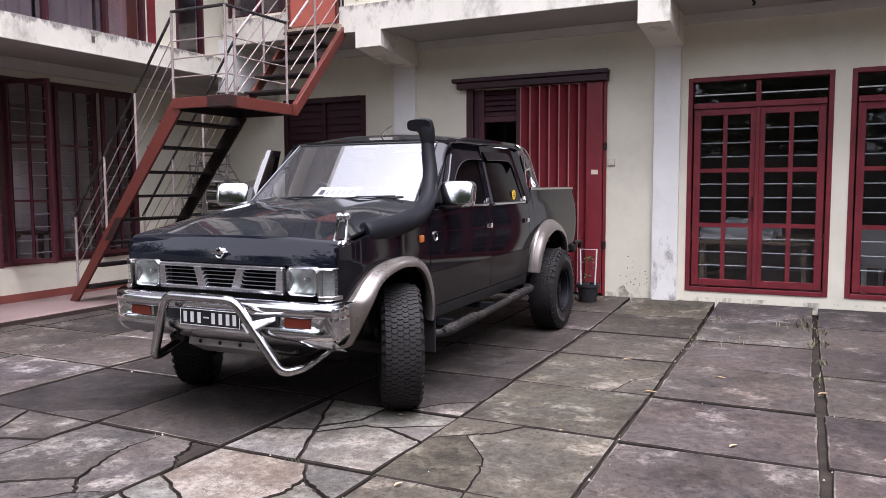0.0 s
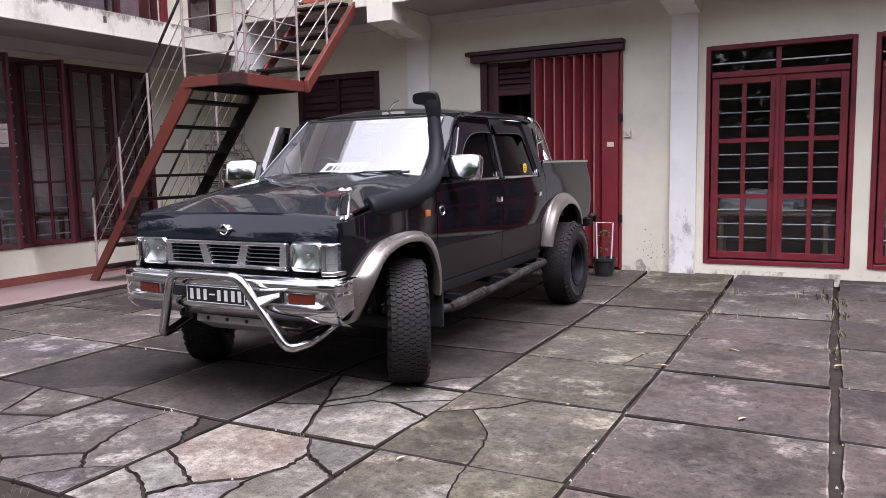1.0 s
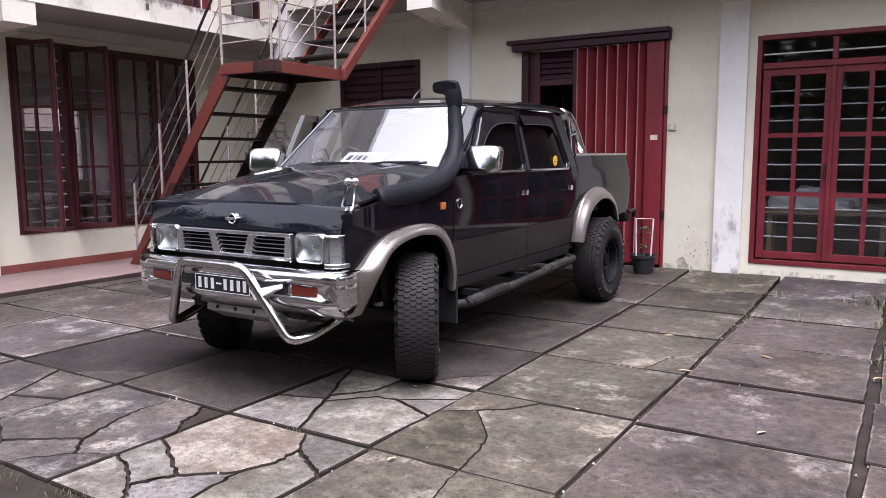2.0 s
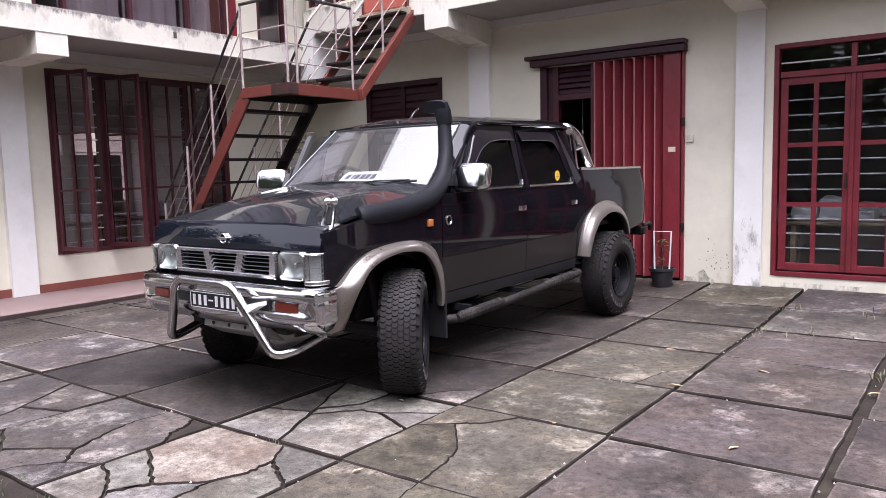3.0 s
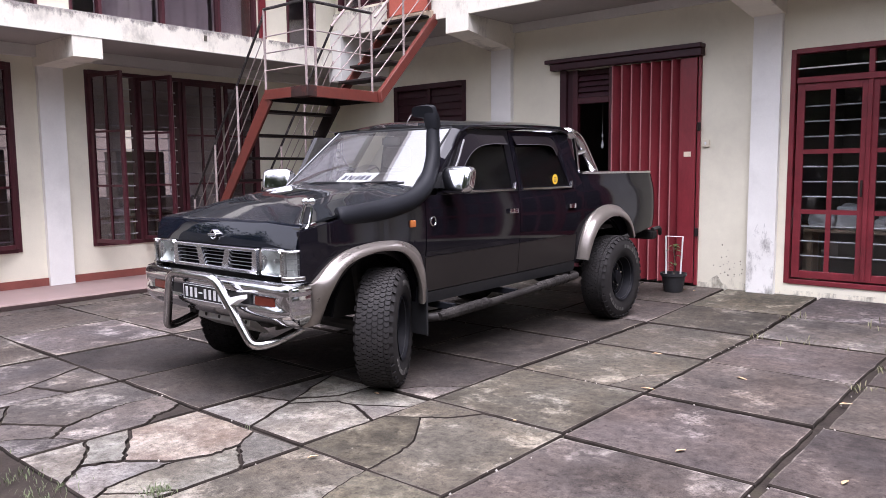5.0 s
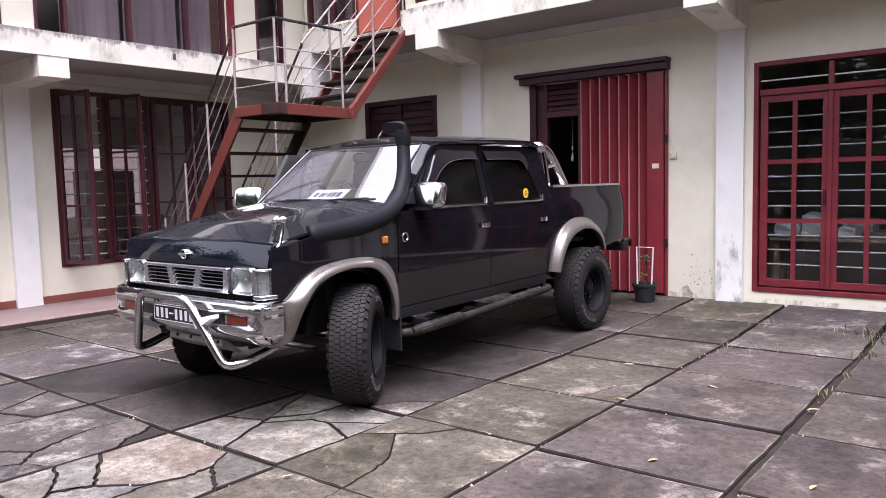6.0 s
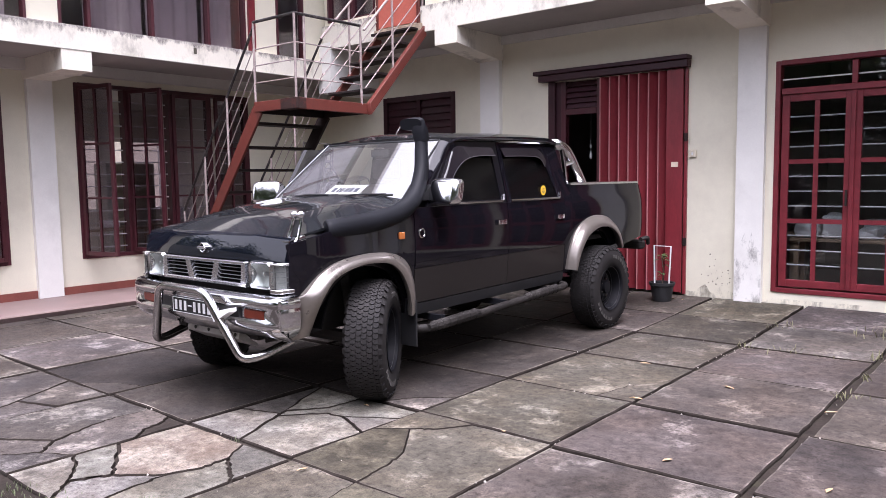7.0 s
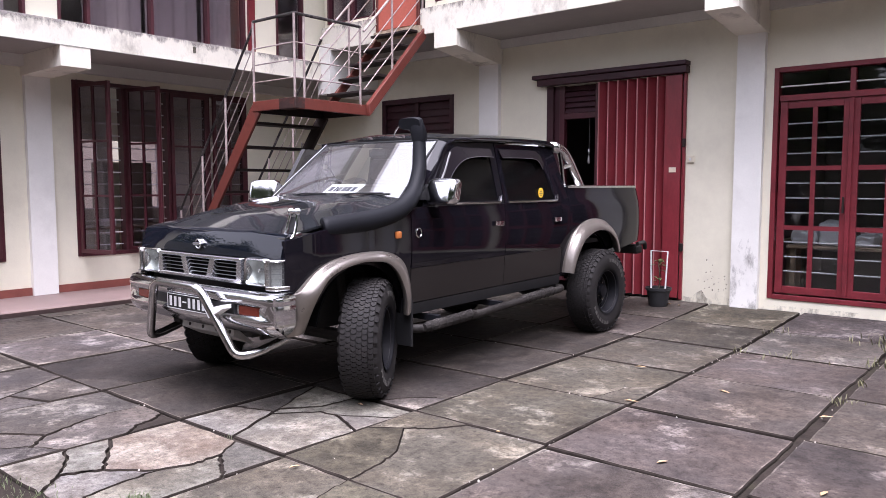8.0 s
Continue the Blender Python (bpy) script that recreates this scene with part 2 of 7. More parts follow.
# ---- materials ----
CREAM = surf("cream_wall_paint", (0.745, 0.708, 0.575), 0.75, var=0.10, scale=1.2, fine=90, bump=0.08, stain=(0.50, 0.45, 0.36), stain_scale=0.9, stain_amt=0.35)
WHITE = surf("white_pillar_paint", (0.800, 0.788, 0.750), 0.7, var=0.07, scale=2, fine=70, bump=0.08, stain=(0.5, 0.48, 0.45), stain_scale=1.6, stain_amt=0.3)
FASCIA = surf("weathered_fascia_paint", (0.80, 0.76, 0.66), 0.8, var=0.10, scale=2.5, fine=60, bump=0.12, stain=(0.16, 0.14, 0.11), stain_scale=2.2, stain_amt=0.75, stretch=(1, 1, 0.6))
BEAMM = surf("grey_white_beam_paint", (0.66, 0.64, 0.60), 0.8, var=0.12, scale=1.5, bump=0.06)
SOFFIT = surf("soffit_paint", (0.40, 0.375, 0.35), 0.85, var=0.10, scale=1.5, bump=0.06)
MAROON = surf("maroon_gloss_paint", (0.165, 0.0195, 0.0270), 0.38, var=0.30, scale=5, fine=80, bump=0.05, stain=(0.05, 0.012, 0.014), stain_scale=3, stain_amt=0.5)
# Darker copy of the maroon, for window frames and the folding door's posts.
WINRED = surf("darker_maroon_copy", (0.062, 0.0120, 0.0180), 0.45, var=0.35, scale=5, fine=80, bump=0.05, stain=(0.045, 0.011, 0.013), stain_scale=3, stain_amt=0.5)
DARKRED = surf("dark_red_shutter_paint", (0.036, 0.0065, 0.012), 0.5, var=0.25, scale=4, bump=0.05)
DOORRED = surf("red_metal_door_paint", (0.215, 0.028, 0.036), 0.35, var=0.28, scale=4, fine=60, bump=0.06, stain=(0.09, 0.014, 0.016), stain_scale=2.5, stain_amt=0.5, stretch=(1, 1, 0.3))
OXIDE = surf("red_oxide_paint", (0.135, 0.030, 0.021), 0.5, var=0.25, scale=5, fine=70, bump=0.1, stain=(0.06, 0.02, 0.016), stain_scale=5, stain_amt=0.8)
TREAD = surf("dark_steel_tread", (0.022, 0.016, 0.015), 0.65, metal=0.1, spec=0.25, var=0.35, scale=7, bump=0.12, stain=(0.07, 0.028, 0.02), stain_scale=5, stain_amt=0.4)
BURNT = surf("scorched_red_paint", (0.034, 0.018, 0.016), 0.7, var=0.4, scale=7, bump=0.15, stain=(0.11, 0.028, 0.02), stain_scale=9, stain_amt=0.9, spec=0.25)
RAILM = surf("worn_rail_paint", (0.34, 0.275, 0.26), 0.5, metal=0.2, var=0.35, scale=9, bump=0.08, stain=(0.50, 0.44, 0.42), stain_scale=8, stain_amt=0.9)
BARM = surf("white_grille_bar_paint", (0.62, 0.62, 0.62), 0.45, var=0.08, bump=0.0)
PINK = surf("red_oxide_floor", (0.22, 0.155, 0.145), 0.55, var=0.18, scale=2.0, fine=60, bump=0.06, stain=(0.30, 0.22, 0.20), stain_scale=1.5, stain_amt=0.5)
PLINTH = surf("red_plinth_paint", (0.21, 0.06, 0.045), 0.6, var=0.2, scale=4, bump=0.05)
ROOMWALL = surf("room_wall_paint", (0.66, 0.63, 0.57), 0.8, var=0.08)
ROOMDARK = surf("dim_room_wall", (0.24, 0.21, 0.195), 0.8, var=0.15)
SOIL = surf("dirt", (0.024, 0.019, 0.016), 0.95, var=0.5, scale=6, fine=70, bump=0.6, spec=0.1, stain=(0.05, 0.055, 0.025), stain_scale=2.0, stain_amt=0.4)
GLASS = glass("window_glass", (0.80, 0.82, 0.83), 0.02, 0.035)
WGLASS = glass("dusty_window_glass", (0.70, 0.66, 0.70), 0.05, 0.05, 0.62)
UPGLASS = glass("milky_window_glass", (0.80, 0.75, 0.79), 0.12, 0.10)
# Dark so that the unseen yard walls are mirrored as shade.
DARKWALL = surf("dark_boundary_wall", (0.13, 0.125, 0.10), 0.9, var=0.4, scale=1.5, bump=0.2, stain=(0.05, 0.06, 0.03), stain_scale=0.8, stain_amt=0.7)
ROOFM = surf("roof_sheet", (0.44, 0.42, 0.40), 0.8, var=0.2)

# ---- ground, yard slabs ----
LW, LF, BW, BF = -7.92, -6.88, 8.91, 7.95   # faces of the two wings and of their upper floors


def rise(y):
    """How far the yard climbs towards the north wing."""
    return max(0.0, y - 7.1) * 0.032


bm = nbm()
N = 24
g = [[bm.verts.new((-60 + 120 * i / N, -60 + 120 * j / N, -0.020)) for j in range(N + 1)] for i in range(N + 1)]
for i in range(N):
    for j in range(N):
        bm.faces.new((g[i][j], g[i + 1][j], g[i + 1][j + 1], g[i][j + 1]))
structure("ground", bm, SOIL, "dark damp earth showing in the joints between slabs", "ground")

# ---- wings: walls with their openings ----
def wall(name, u0, u1, z0, z1, holes, thick, m, material, label):
    """A wall along local x, its face at y = 0, thickness behind it, with openings (u0, u1, z0, z1) cut through."""
    us = sorted({u0, u1, *[h[0] for h in holes], *[h[1] for h in holes]})
    zs = sorted({z0, z1, *[h[2] for h in holes], *[h[3] for h in holes]})
    bm = nbm()
    def solid(i, j):
        if not (0 <= i < len(us) - 1 and 0 <= j < len(zs) - 1):
            return False
        cu, cz = (us[i] + us[i + 1]) / 2, (zs[j] + zs[j + 1]) / 2
        return not any(h[0] < cu < h[1] and h[2] < cz < h[3] for h in holes)
    cache = {}
    def v(i, k, j):
        if (i, k, j) not in cache:
            cache[i, k, j] = bm.verts.new((us[i], (0, thick)[k], zs[j]))
        return cache[i, k, j]
    for i in range(len(us) - 1):
        for j in range(len(zs) - 1):
            if not solid(i, j):
                continue
            bm.faces.new((v(i, 0, j), v(i + 1, 0, j), v(i + 1, 0, j + 1), v(i, 0, j + 1)))
            bm.faces.new((v(i, 1, j), v(i, 1, j + 1), v(i + 1, 1, j + 1), v(i + 1, 1, j)))
            if not solid(i - 1, j):
                bm.faces.new((v(i, 0, j), v(i, 0, j + 1), v(i, 1, j + 1), v(i, 1, j)))
            if not solid(i + 1, j):
                bm.faces.new((v(i + 1, 0, j), v(i + 1, 1, j), v(i + 1, 1, j + 1), v(i + 1, 0, j + 1)))
            if not solid(i, j - 1):
                bm.faces.new((v(i, 0, j), v(i, 1, j), v(i + 1, 1, j), v(i + 1, 0, j)))
            if not solid(i, j + 1):
                bm.faces.new((v(i, 0, j + 1), v(i + 1, 0, j + 1), v(i + 1, 1, j + 1), v(i, 1, j + 1)))
    ob = structure(name, bm, material, label, "wall")
    ob.matrix_world = m
    return ob

BACK, LEFT = pose(0, BW, 0), pose(LW, 0, 0, 0, 0, 90)
LEFT_UP, BACK_UP = pose(LF - 0.05, 0, 0, 0, 0, 90), pose(0, BF + 0.05, 0)
BWIN, RDOOR, WD1, WD2, WD3, WD4 = (-6.62, -5.25, 0.10, 2.61), (-3.74, -1.95, 0.07, 2.58), (-1.03, 0.41, 0.18, 2.545), (0.575, 2.015, 0.18, 2.545), (2.75, 4.19, 0.18, 2.545), (4.355, 5.795, 0.18, 2.545)
LWIN1, LWIN2 = (4.92, 7.40, 0.49, 2.62), (1.62, 4.10, 0.49, 2.62)
wall("wall_north", -7.92, 12.0, -0.1, 3.25, [BWIN, RDOOR, WD1, WD2, WD3, WD4], 0.2, BACK, CREAM, "cream painted plaster ground floor wall, dirty near the ground")
wall("wall_west", 1.3, 9.11, -0.1, 2.83, [LWIN1, LWIN2], 0.2, LEFT, CREAM, "cream painted plaster ground floor wall with wide windows")

# pillars, brackets
def pillar(name, m, u0, u1, top, reach, zb0, zb1, zs):
    ob = structure(name, box(nbm(), u0, u1, -0.07, 0.002, -0.05, top), WHITE, "white painted square pillar under a bracket beam", "pillar")
    ob.matrix_world = m
    bm = prism(nbm(), [(-reach - 0.008, zb0), (-reach - 0.008, zs + 0.012), (-reach + 0.05, zs + 0.012), (-reach + 0.05, zs), (0.0, zs), (0.0, zb1), (-0.07, zb1)], "x", u0 - 0.02, u1 + 0.02)
    part("bracket", bm, FASCIA, ob, "off-white bracket beam carrying the upper floor", crease=0)
    return ob

pillar("pillar_1", BACK, -4.766, -4.453, 3.0, BW - BF - 0.004, 3.045, 2.93, 3.255)
pillar("pillar_2", BACK, -1.395, -1.115, 3.0, BW - BF - 0.004, 3.005, 2.91, 3.235)
# Pillar 4 is out of view, added with doors 5 and 6.
pillar("pillar_4", BACK, 2.255, 2.535, 3.0, BW - BF - 0.004, 3.005, 2.91, 3.235)
pillar("pillar_3", LEFT, 4.365, 4.645, 2.7, LF - LW - 0.004, 2.61, 2.60, 2.825)

# upper floor slabs with their fascias
structure("upper_slab_north", box(box(nbm(), -6.86, 12.0, BF + 0.12, 9.1, 3.24, 3.50), -6.86, 12.0, BF, BF + 0.12, 3.24, 3.555), FASCIA,
          "off-white concrete edge of the upper floor, streaked with mould", "slab")
structure("upper_slab_west", box(box(nbm(), -8.1, LF - 0.12, 1.3, 7.94, 2.83, 3.02), LF - 0.12, LF, 1.3, 7.94, 2.83, 3.085), FASCIA,
          "off-white concrete edge of the upper floor, black mould along its top", "slab")
structure("corner_bracket", onebox(-6.96, -6.70, 7.945, 8.9, 2.64, 3.33), WHITE, "white painted concrete beam end at the inner corner", "beam")
structure("wall_beam_north", onebox(-7.9, 12.0, 8.86, 8.912, 3.13, 3.234), BEAMM, "painted beam along the top of the wall", "beam")
structure("wall_beam_west", onebox(-7.922, -7.80, 1.3, 8.85, 2.70, 2.824), BEAMM, "painted beam along the top of the wall", "beam")
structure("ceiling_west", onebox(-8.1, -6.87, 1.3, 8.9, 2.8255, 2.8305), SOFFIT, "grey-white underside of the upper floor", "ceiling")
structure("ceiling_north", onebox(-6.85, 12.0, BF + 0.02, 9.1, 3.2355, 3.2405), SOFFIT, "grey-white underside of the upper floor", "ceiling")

# upper storeys
UPW = [(a, b, 3.07, 5.2) for a, b in ((1.62, 4.03), (4.36, 6.70), (7.2, 7.66))]
wall("upper_wall_west", 1.3, 9.1, 3.05, 5.75, UPW, 0.12, LEFT_UP, CREAM, "cream upper floor wall with long glazed openings")
UPN = [(-6.78, -5.86, 3.6, 5.2), (-5.80, -4.98, 3.42, 5.3), (-4.80, -1.5, 3.62, 5.2), (-1.1, 2.5, 3.62, 5.2)]
wall("upper_wall_north", -6.86, 12.0, 3.5, 6.1, UPN, 0.12, BACK_UP, CREAM, "cream upper floor wall with maroon windows")
structure("roof_west", prism(nbm(), [(-6.05, 5.72), (-13.0, 7.3), (-13.0, 7.45), (-6.05, 5.87)], "y", 0.7, 9.2), ROOFM, "pale grey sheet roof with a deep eave", "roof")
structure("roof_north", prism(nbm(), [(7.2, 6.05), (7.2, 6.2), (15.0, 7.9), (15.0, 7.75)], "x", -6.9, 12.5), ROOFM, "pale grey sheet roof with a deep eave", "roof")

# rooms behind the openings
def room(name, x0, x1, y0, y1, z0, z1, material, open_side, label, far=()):
    """Walls, floor and ceiling of a room; far: openings in its west wall, to the light beyond."""
    bm = nbm()
    t = 0.08
    if open_side != "e":
        box(bm, x1, x1 + t, y0, y1, z0, z1)
    if open_side != "s":
        box(bm, x0, x1, y0 - t, y0, z0, z1)
    box(bm, x0, x1, y1, y1 + t, z0, z1)
    if far:
        box(bm, x0 - t, x0, y0, y1, z0, 0.95), box(bm, x0 - t, x0, y0, y1, 2.2, z1)
        ends = [y0] + [v for f in far for v in f] + [y1]
        for a, c in zip(ends[::2], ends[1::2]):
            box(bm, x0 - t, x0, a, c, 0.95, 2.2)
    else:
        box(bm, x0 - t, x0, y0, y1, z0, z1)
    box(bm, x0 - t, x1 + t, y0 - t, y1 + t, z0 - t, z0), box(bm, x0 - t, x1 + t, y0 - t, y1 + t, z1, z1 + t)
    structure(name, bm, material, label, "room")

room("room_west", -12.5, -8.13, 1.4, 8.7, 0.02, 2.8, ROOMWALL, "e", "pale plastered walls and floor of the room behind the windows", [(1.7, 3.4), (3.6, 4.7), (5.0, 6.2), (6.4, 7.4), (7.6, 8.6)])
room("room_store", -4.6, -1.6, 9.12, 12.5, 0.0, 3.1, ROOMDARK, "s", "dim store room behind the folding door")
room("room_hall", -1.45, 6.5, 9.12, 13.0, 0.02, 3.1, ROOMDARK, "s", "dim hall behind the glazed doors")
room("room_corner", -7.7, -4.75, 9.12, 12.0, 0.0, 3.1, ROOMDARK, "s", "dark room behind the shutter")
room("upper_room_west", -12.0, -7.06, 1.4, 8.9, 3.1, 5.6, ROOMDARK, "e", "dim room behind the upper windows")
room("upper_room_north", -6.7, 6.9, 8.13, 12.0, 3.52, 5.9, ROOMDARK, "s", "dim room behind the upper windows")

# walkway along the west wing
structure("walkway", prism(nbm(), [(LW, -0.05), (-6.98, -0.05), (-6.93, 0.045), (-6.95, 0.055), (LW, 0.075)], "y", 1.0, 8.9), PINK, "worn pinkish red cement walkway along the wall", "walkway")
structure("plinth_west", onebox(LW - 0.01, LW + 0.025, 1.3, 8.88, 0.05, 0.165), PLINTH, "red painted skirting at the foot of the wall", "baseboard")

# far sides of the yard, closed by unseen added walls
structure("wall_south", onebox(-12, 14, -13.2, -13.0, -0.1, 2.6), DARKWALL, "plain unseen boundary wall added to close the yard", "wall")
# Added wall: hides the bright sky behind the west room's far openings.
YARDWALL = surf("weathered_beige_wall", (0.40, 0.355, 0.29), 0.85, var=0.25, scale=1.5, bump=0.1, stain=(0.20, 0.19, 0.13), stain_scale=1.1, stain_amt=0.6)
structure("wall_far_west", onebox(-17.2, -17.0, -2.0, 14.0, -0.1, 2.9), YARDWALL, "weathered beige wall added beyond the west wing", "wall")
structure("wall_yard_west", onebox(-12.0, -11.8, -13.0, 1.2, -0.1, 2.6), DARKWALL, "plain unseen boundary wall added to close the yard", "wall")
structure("wall_east", onebox(14.0, 14.2, -13.0, 12, -0.1, 1.3), DARKWALL, "plain unseen boundary wall added to close the yard", "wall")


# ---- windows and doors ----
def casement(parent, u0, u1, z0, z1, v0, cols, rows, name="casement", st=0.07, mt=0.032, swing=0.0, hinge="l", mat=None, panes=True, label="", rail_b=0.0, gl=None):
    """A glazed leaf: stiles, rails and glazing bars as one mesh, its panes below it."""
    mat = mat or MAROON
    w, h = u1 - u0, z1 - z0
    bm = nbm()
    rb = rail_b or st
    box(bm, 0, st, -0.02, 0.02, 0, h, 0.003), box(bm, w - st, w, -0.02, 0.02, 0, h, 0.003)
    box(bm, st, w - st, -0.019, 0.019, 0, rb, 0.003), box(bm, st, w - st, -0.019, 0.019, h - st, h, 0.003)
    iw, ih = w - 2 * st, h - st - rb
    cw, rh = iw / cols, ih / rows
    for c in range(1, cols):
        box(bm, st + c * cw - mt / 2, st + c * cw + mt / 2, -0.015, 0.015, rb, h - st)
    for r in range(1, rows):
        for c in range(cols):
            box(bm, st + c * cw + mt / 2 * (c > 0), st + (c + 1) * cw - mt / 2 * (c < cols - 1), -0.014, 0.014, rb + r * rh - mt / 2, rb + r * rh + mt / 2)
    leaf = part(name, bm, mat, parent, label)
    if hinge == "l":
        leaf.matrix_local = pose(u0, v0, z0, 0, 0, -swing)
    else:
        leaf.matrix_local = pose(u1, v0, z0, 0, 0, swing) @ pose(-w, 0, 0)
    if panes:
        pm = bpy.data.meshes.new("pane")
        bm = box(nbm(), 0.002, cw - 0.002, -0.002, 0.002, 0.002, rh - 0.002)
        bm.to_mesh(pm)
        bm.free()
        pm.materials.append(gl or GLASS)
        for c in range(cols):
            for r in range(rows):
                p = new("pane", pm)
                p.parent = leaf
                p.location = (st + c * cw, 0, rb + r * rh)
                p.visible_shadow = False
    return leaf


def grille(parent, u0, u1, zs, v, r=0.007):
    for z in zs:
        part("bar", onetube([(u0, v, z), (u1, v, z)], r, 6), BARM, parent)


def surround(parent, o, depth0, depth1, th, mat, sill=True):
    u0, u1, z0, z1 = o
    part("jamb", onebox(u0 - 0.004, u0 + th, depth0, depth1, z0, z1, bevel=0.003), mat, parent)
    part("jamb", onebox(u1 - th, u1 + 0.004, depth0, depth1, z0, z1, bevel=0.003), mat, parent)
    part("head", onebox(u0 + th, u1 - th, depth0, depth1, z1 - th, z1 + 0.004, bevel=0.003), mat, parent)
    if sill:
        part("sill", onebox(u0 + th, u1 - th, depth0, depth1, z0 - 0.004, z0 + th, bevel=0.003), mat, parent)


def glazed_door(name, o):
    d = thing(name, "maroon double door with glazed panes, white steel bars and a top light", "door", BACK, "glazed doors", "structure")
    u0, u1, z0, z1 = o
    surround(d, o, -0.012, 0.10, 0.045, MAROON)
    zt, um = 2.235, (u0 + u1) / 2
    part("transom", onebox(u0 + 0.06, u1 - 0.06, -0.014, 0.09, zt - 0.03, zt + 0.03, bevel=0.003), MAROON, d)
    part("mullion", onebox(um - 0.025, um + 0.025, -0.010, 0.09, zt + 0.03, z1 - 0.06, bevel=0.003), MAROON, d)
    for a, b in ((u0 + 0.06, um - 0.025), (um + 0.025, u1 - 0.06)):
        p = part("pane", onebox(a, b, 0.05, 0.054, zt + 0.03, z1 - 0.06), GLASS, d)
        p.visible_shadow = False
        part("bar", onetube([(a, 0.02, zt + 0.12), (b, 0.02, zt + 0.12)], 0.008, 6), BARM, d)
    for a, b in ((u0 + 0.062, um - 0.002), (um + 0.002, u1 - 0.062)):
        leaf = casement(d, a, b, z0 + 0.062, zt - 0.032, 0.03, 2, 3, "door_leaf", st=0.072, mt=0.045, rail_b=0.075)
    part("astragal", onebox(um - 0.022, um + 0.022, -0.016, 0.009, z0 + 0.065, zt - 0.034, bevel=0.004), MAROON, d)
    zs = [z0 + 0.137 + (zt - 0.104 - z0 - 0.137) * k / 12 for k in range(12) if k % 4]
    grille(d, u0 + 0.08, u1 - 0.08, zs, 0.062, 0.008)
    part("door_handle", onebox(um - 0.05, um - 0.03, -0.03, -0.012, 1.08, 1.24, bevel=0.004), TREAD, d)
    return d

glazed_door("door_1", WD1)
glazed_door("door_2", WD2)
# Doors out of view, added to darken what the truck's side mirrors.
glazed_door("door_5", WD3)
glazed_door("door_6", WD4)

# folding steel door, pushed to one side of its opening
d = thing("door_3", "red folding steel door pushed open, under a dark timber head", "door", BACK, "", "structure")
u0, u1, z0, z1 = RDOOR
part("head_board", onebox(-3.84, -1.925, -0.10, 0.05, 2.585, 2.665, bevel=0.006), DARKRED, d)
part("cap_board", onebox(-3.90, -1.92, -0.13, 0.04, 2.667, 2.715, bevel=0.006), DARKRED, d)
part("jamb", onebox(u0 - 0.004, u0 + 0.09, -0.015, 0.16, z0, 2.584, bevel=0.004), DARKRED, d)
part("jamb", onebox(u1 - 0.03, u1 + 0.004, -0.03, 0.16, z0, 2.584, bevel=0.004), DOORRED, d)
part("frame_post", onebox(-3.58, -3.51, 0.02, 0.10, z0, 2.582, bevel=0.004), WINRED, d)
part("frame_post", onebox(-3.085, -3.03, 0.02, 0.10, z0, 2.582, bevel=0.004), WINRED, d)
part("transom", onebox(-3.51, -3.085, 0.02, 0.10, 2.17, 2.24, bevel=0.004), WINRED, d)
part("bottom_track", onebox(u0 + 0.09, u1 - 0.03, 0.0, 0.10, z0 - 0.03, z0 + 0.012), TREAD, d)
for k in range(5):
    part("slat", prism(nbm(), [(0.03, 2.245 + 0.066 * k), (0.042, 2.245 + 0.066 * k), (0.075, 2.308 + 0.066 * k), (0.063, 2.308 + 0.066 * k)], "x", -3.51, -3.085), DARKRED, d)
part("side_panel", onebox(u0 + 0.09, -3.58, 0.03, 0.05, z0, 2.58), DARKRED, d)
# Paler red along the folds: their edge highlights are put into the colour.
FOLDEDGE = surf("fold_edge_highlight", (0.44, 0.18, 0.185), 0.35, var=0.35, scale=6, bump=0.04, stretch=(1, 1, 0.2))
x = -3.03
for k in range(7):
    x1, x2 = x + 0.030, x + 0.121
    part("fold_panel", prism(nbm(), [(x, 0.05), (x1, -0.06), (x1 + 0.012, -0.055), (x + 0.012, 0.055)], "z", z0 + 0.02, 2.575), DOORRED, d)
    part("fold_panel", prism(nbm(), [(x1 + 0.012, -0.057), (x2, 0.045), (x2, 0.06), (x1 + 0.012, -0.04)], "z", z0 + 0.02, 2.575), DOORRED, d)
    part("fold_strip", onetube([(x1 + 0.005, -0.064, z0 + 0.02), (x1 + 0.005, -0.064, 2.572)], 0.008, 6), FOLDEDGE, d)
    x = x2 + 0.0005
part("lock_panel", onebox(-2.18, -1.985, -0.05, -0.03, z0 + 0.02, 2.575, bevel=0.006), DOORRED, d)
part("label_plate", onebox(-2.115, -2.035, -0.056, -0.0505, 1.50, 1.555), surf("cream_sticker", (0.72, 0.62, 0.48), 0.6, var=0.15), d, "small cream paper label")
for z in (0.62, 1.78):
    part("hinge", onebox(-1.975, -1.935, -0.055, -0.03, z, z + 0.09, bevel=0.006), TREAD, d)

# closed shutter door near the corner
d = thing("door_4", "closed dark maroon slatted shutter door", "door", BACK, "", "structure")
u0, u1, z0, z1 = BWIN
surround(d, BWIN, -0.01, 0.10, 0.07, DARKRED)
part("mullion", onebox((u0 + u1) / 2 - 0.03, (u0 + u1) / 2 + 0.03, 0.0, 0.08, z0 + 0.07, z1 - 0.07), DARKRED, d)
sm = bpy.data.meshes.new("slat")
bm = prism(nbm(), [(0.02, 0.0), (0.035, 0.0), (0.062, 0.105), (0.047, 0.105)], "x", 0, (u1 - u0) / 2 - 0.10)
bmesh.ops.recalc_face_normals(bm, faces=bm.faces)
bm.to_mesh(sm)
bm.free()
sm.materials.append(DARKRED)
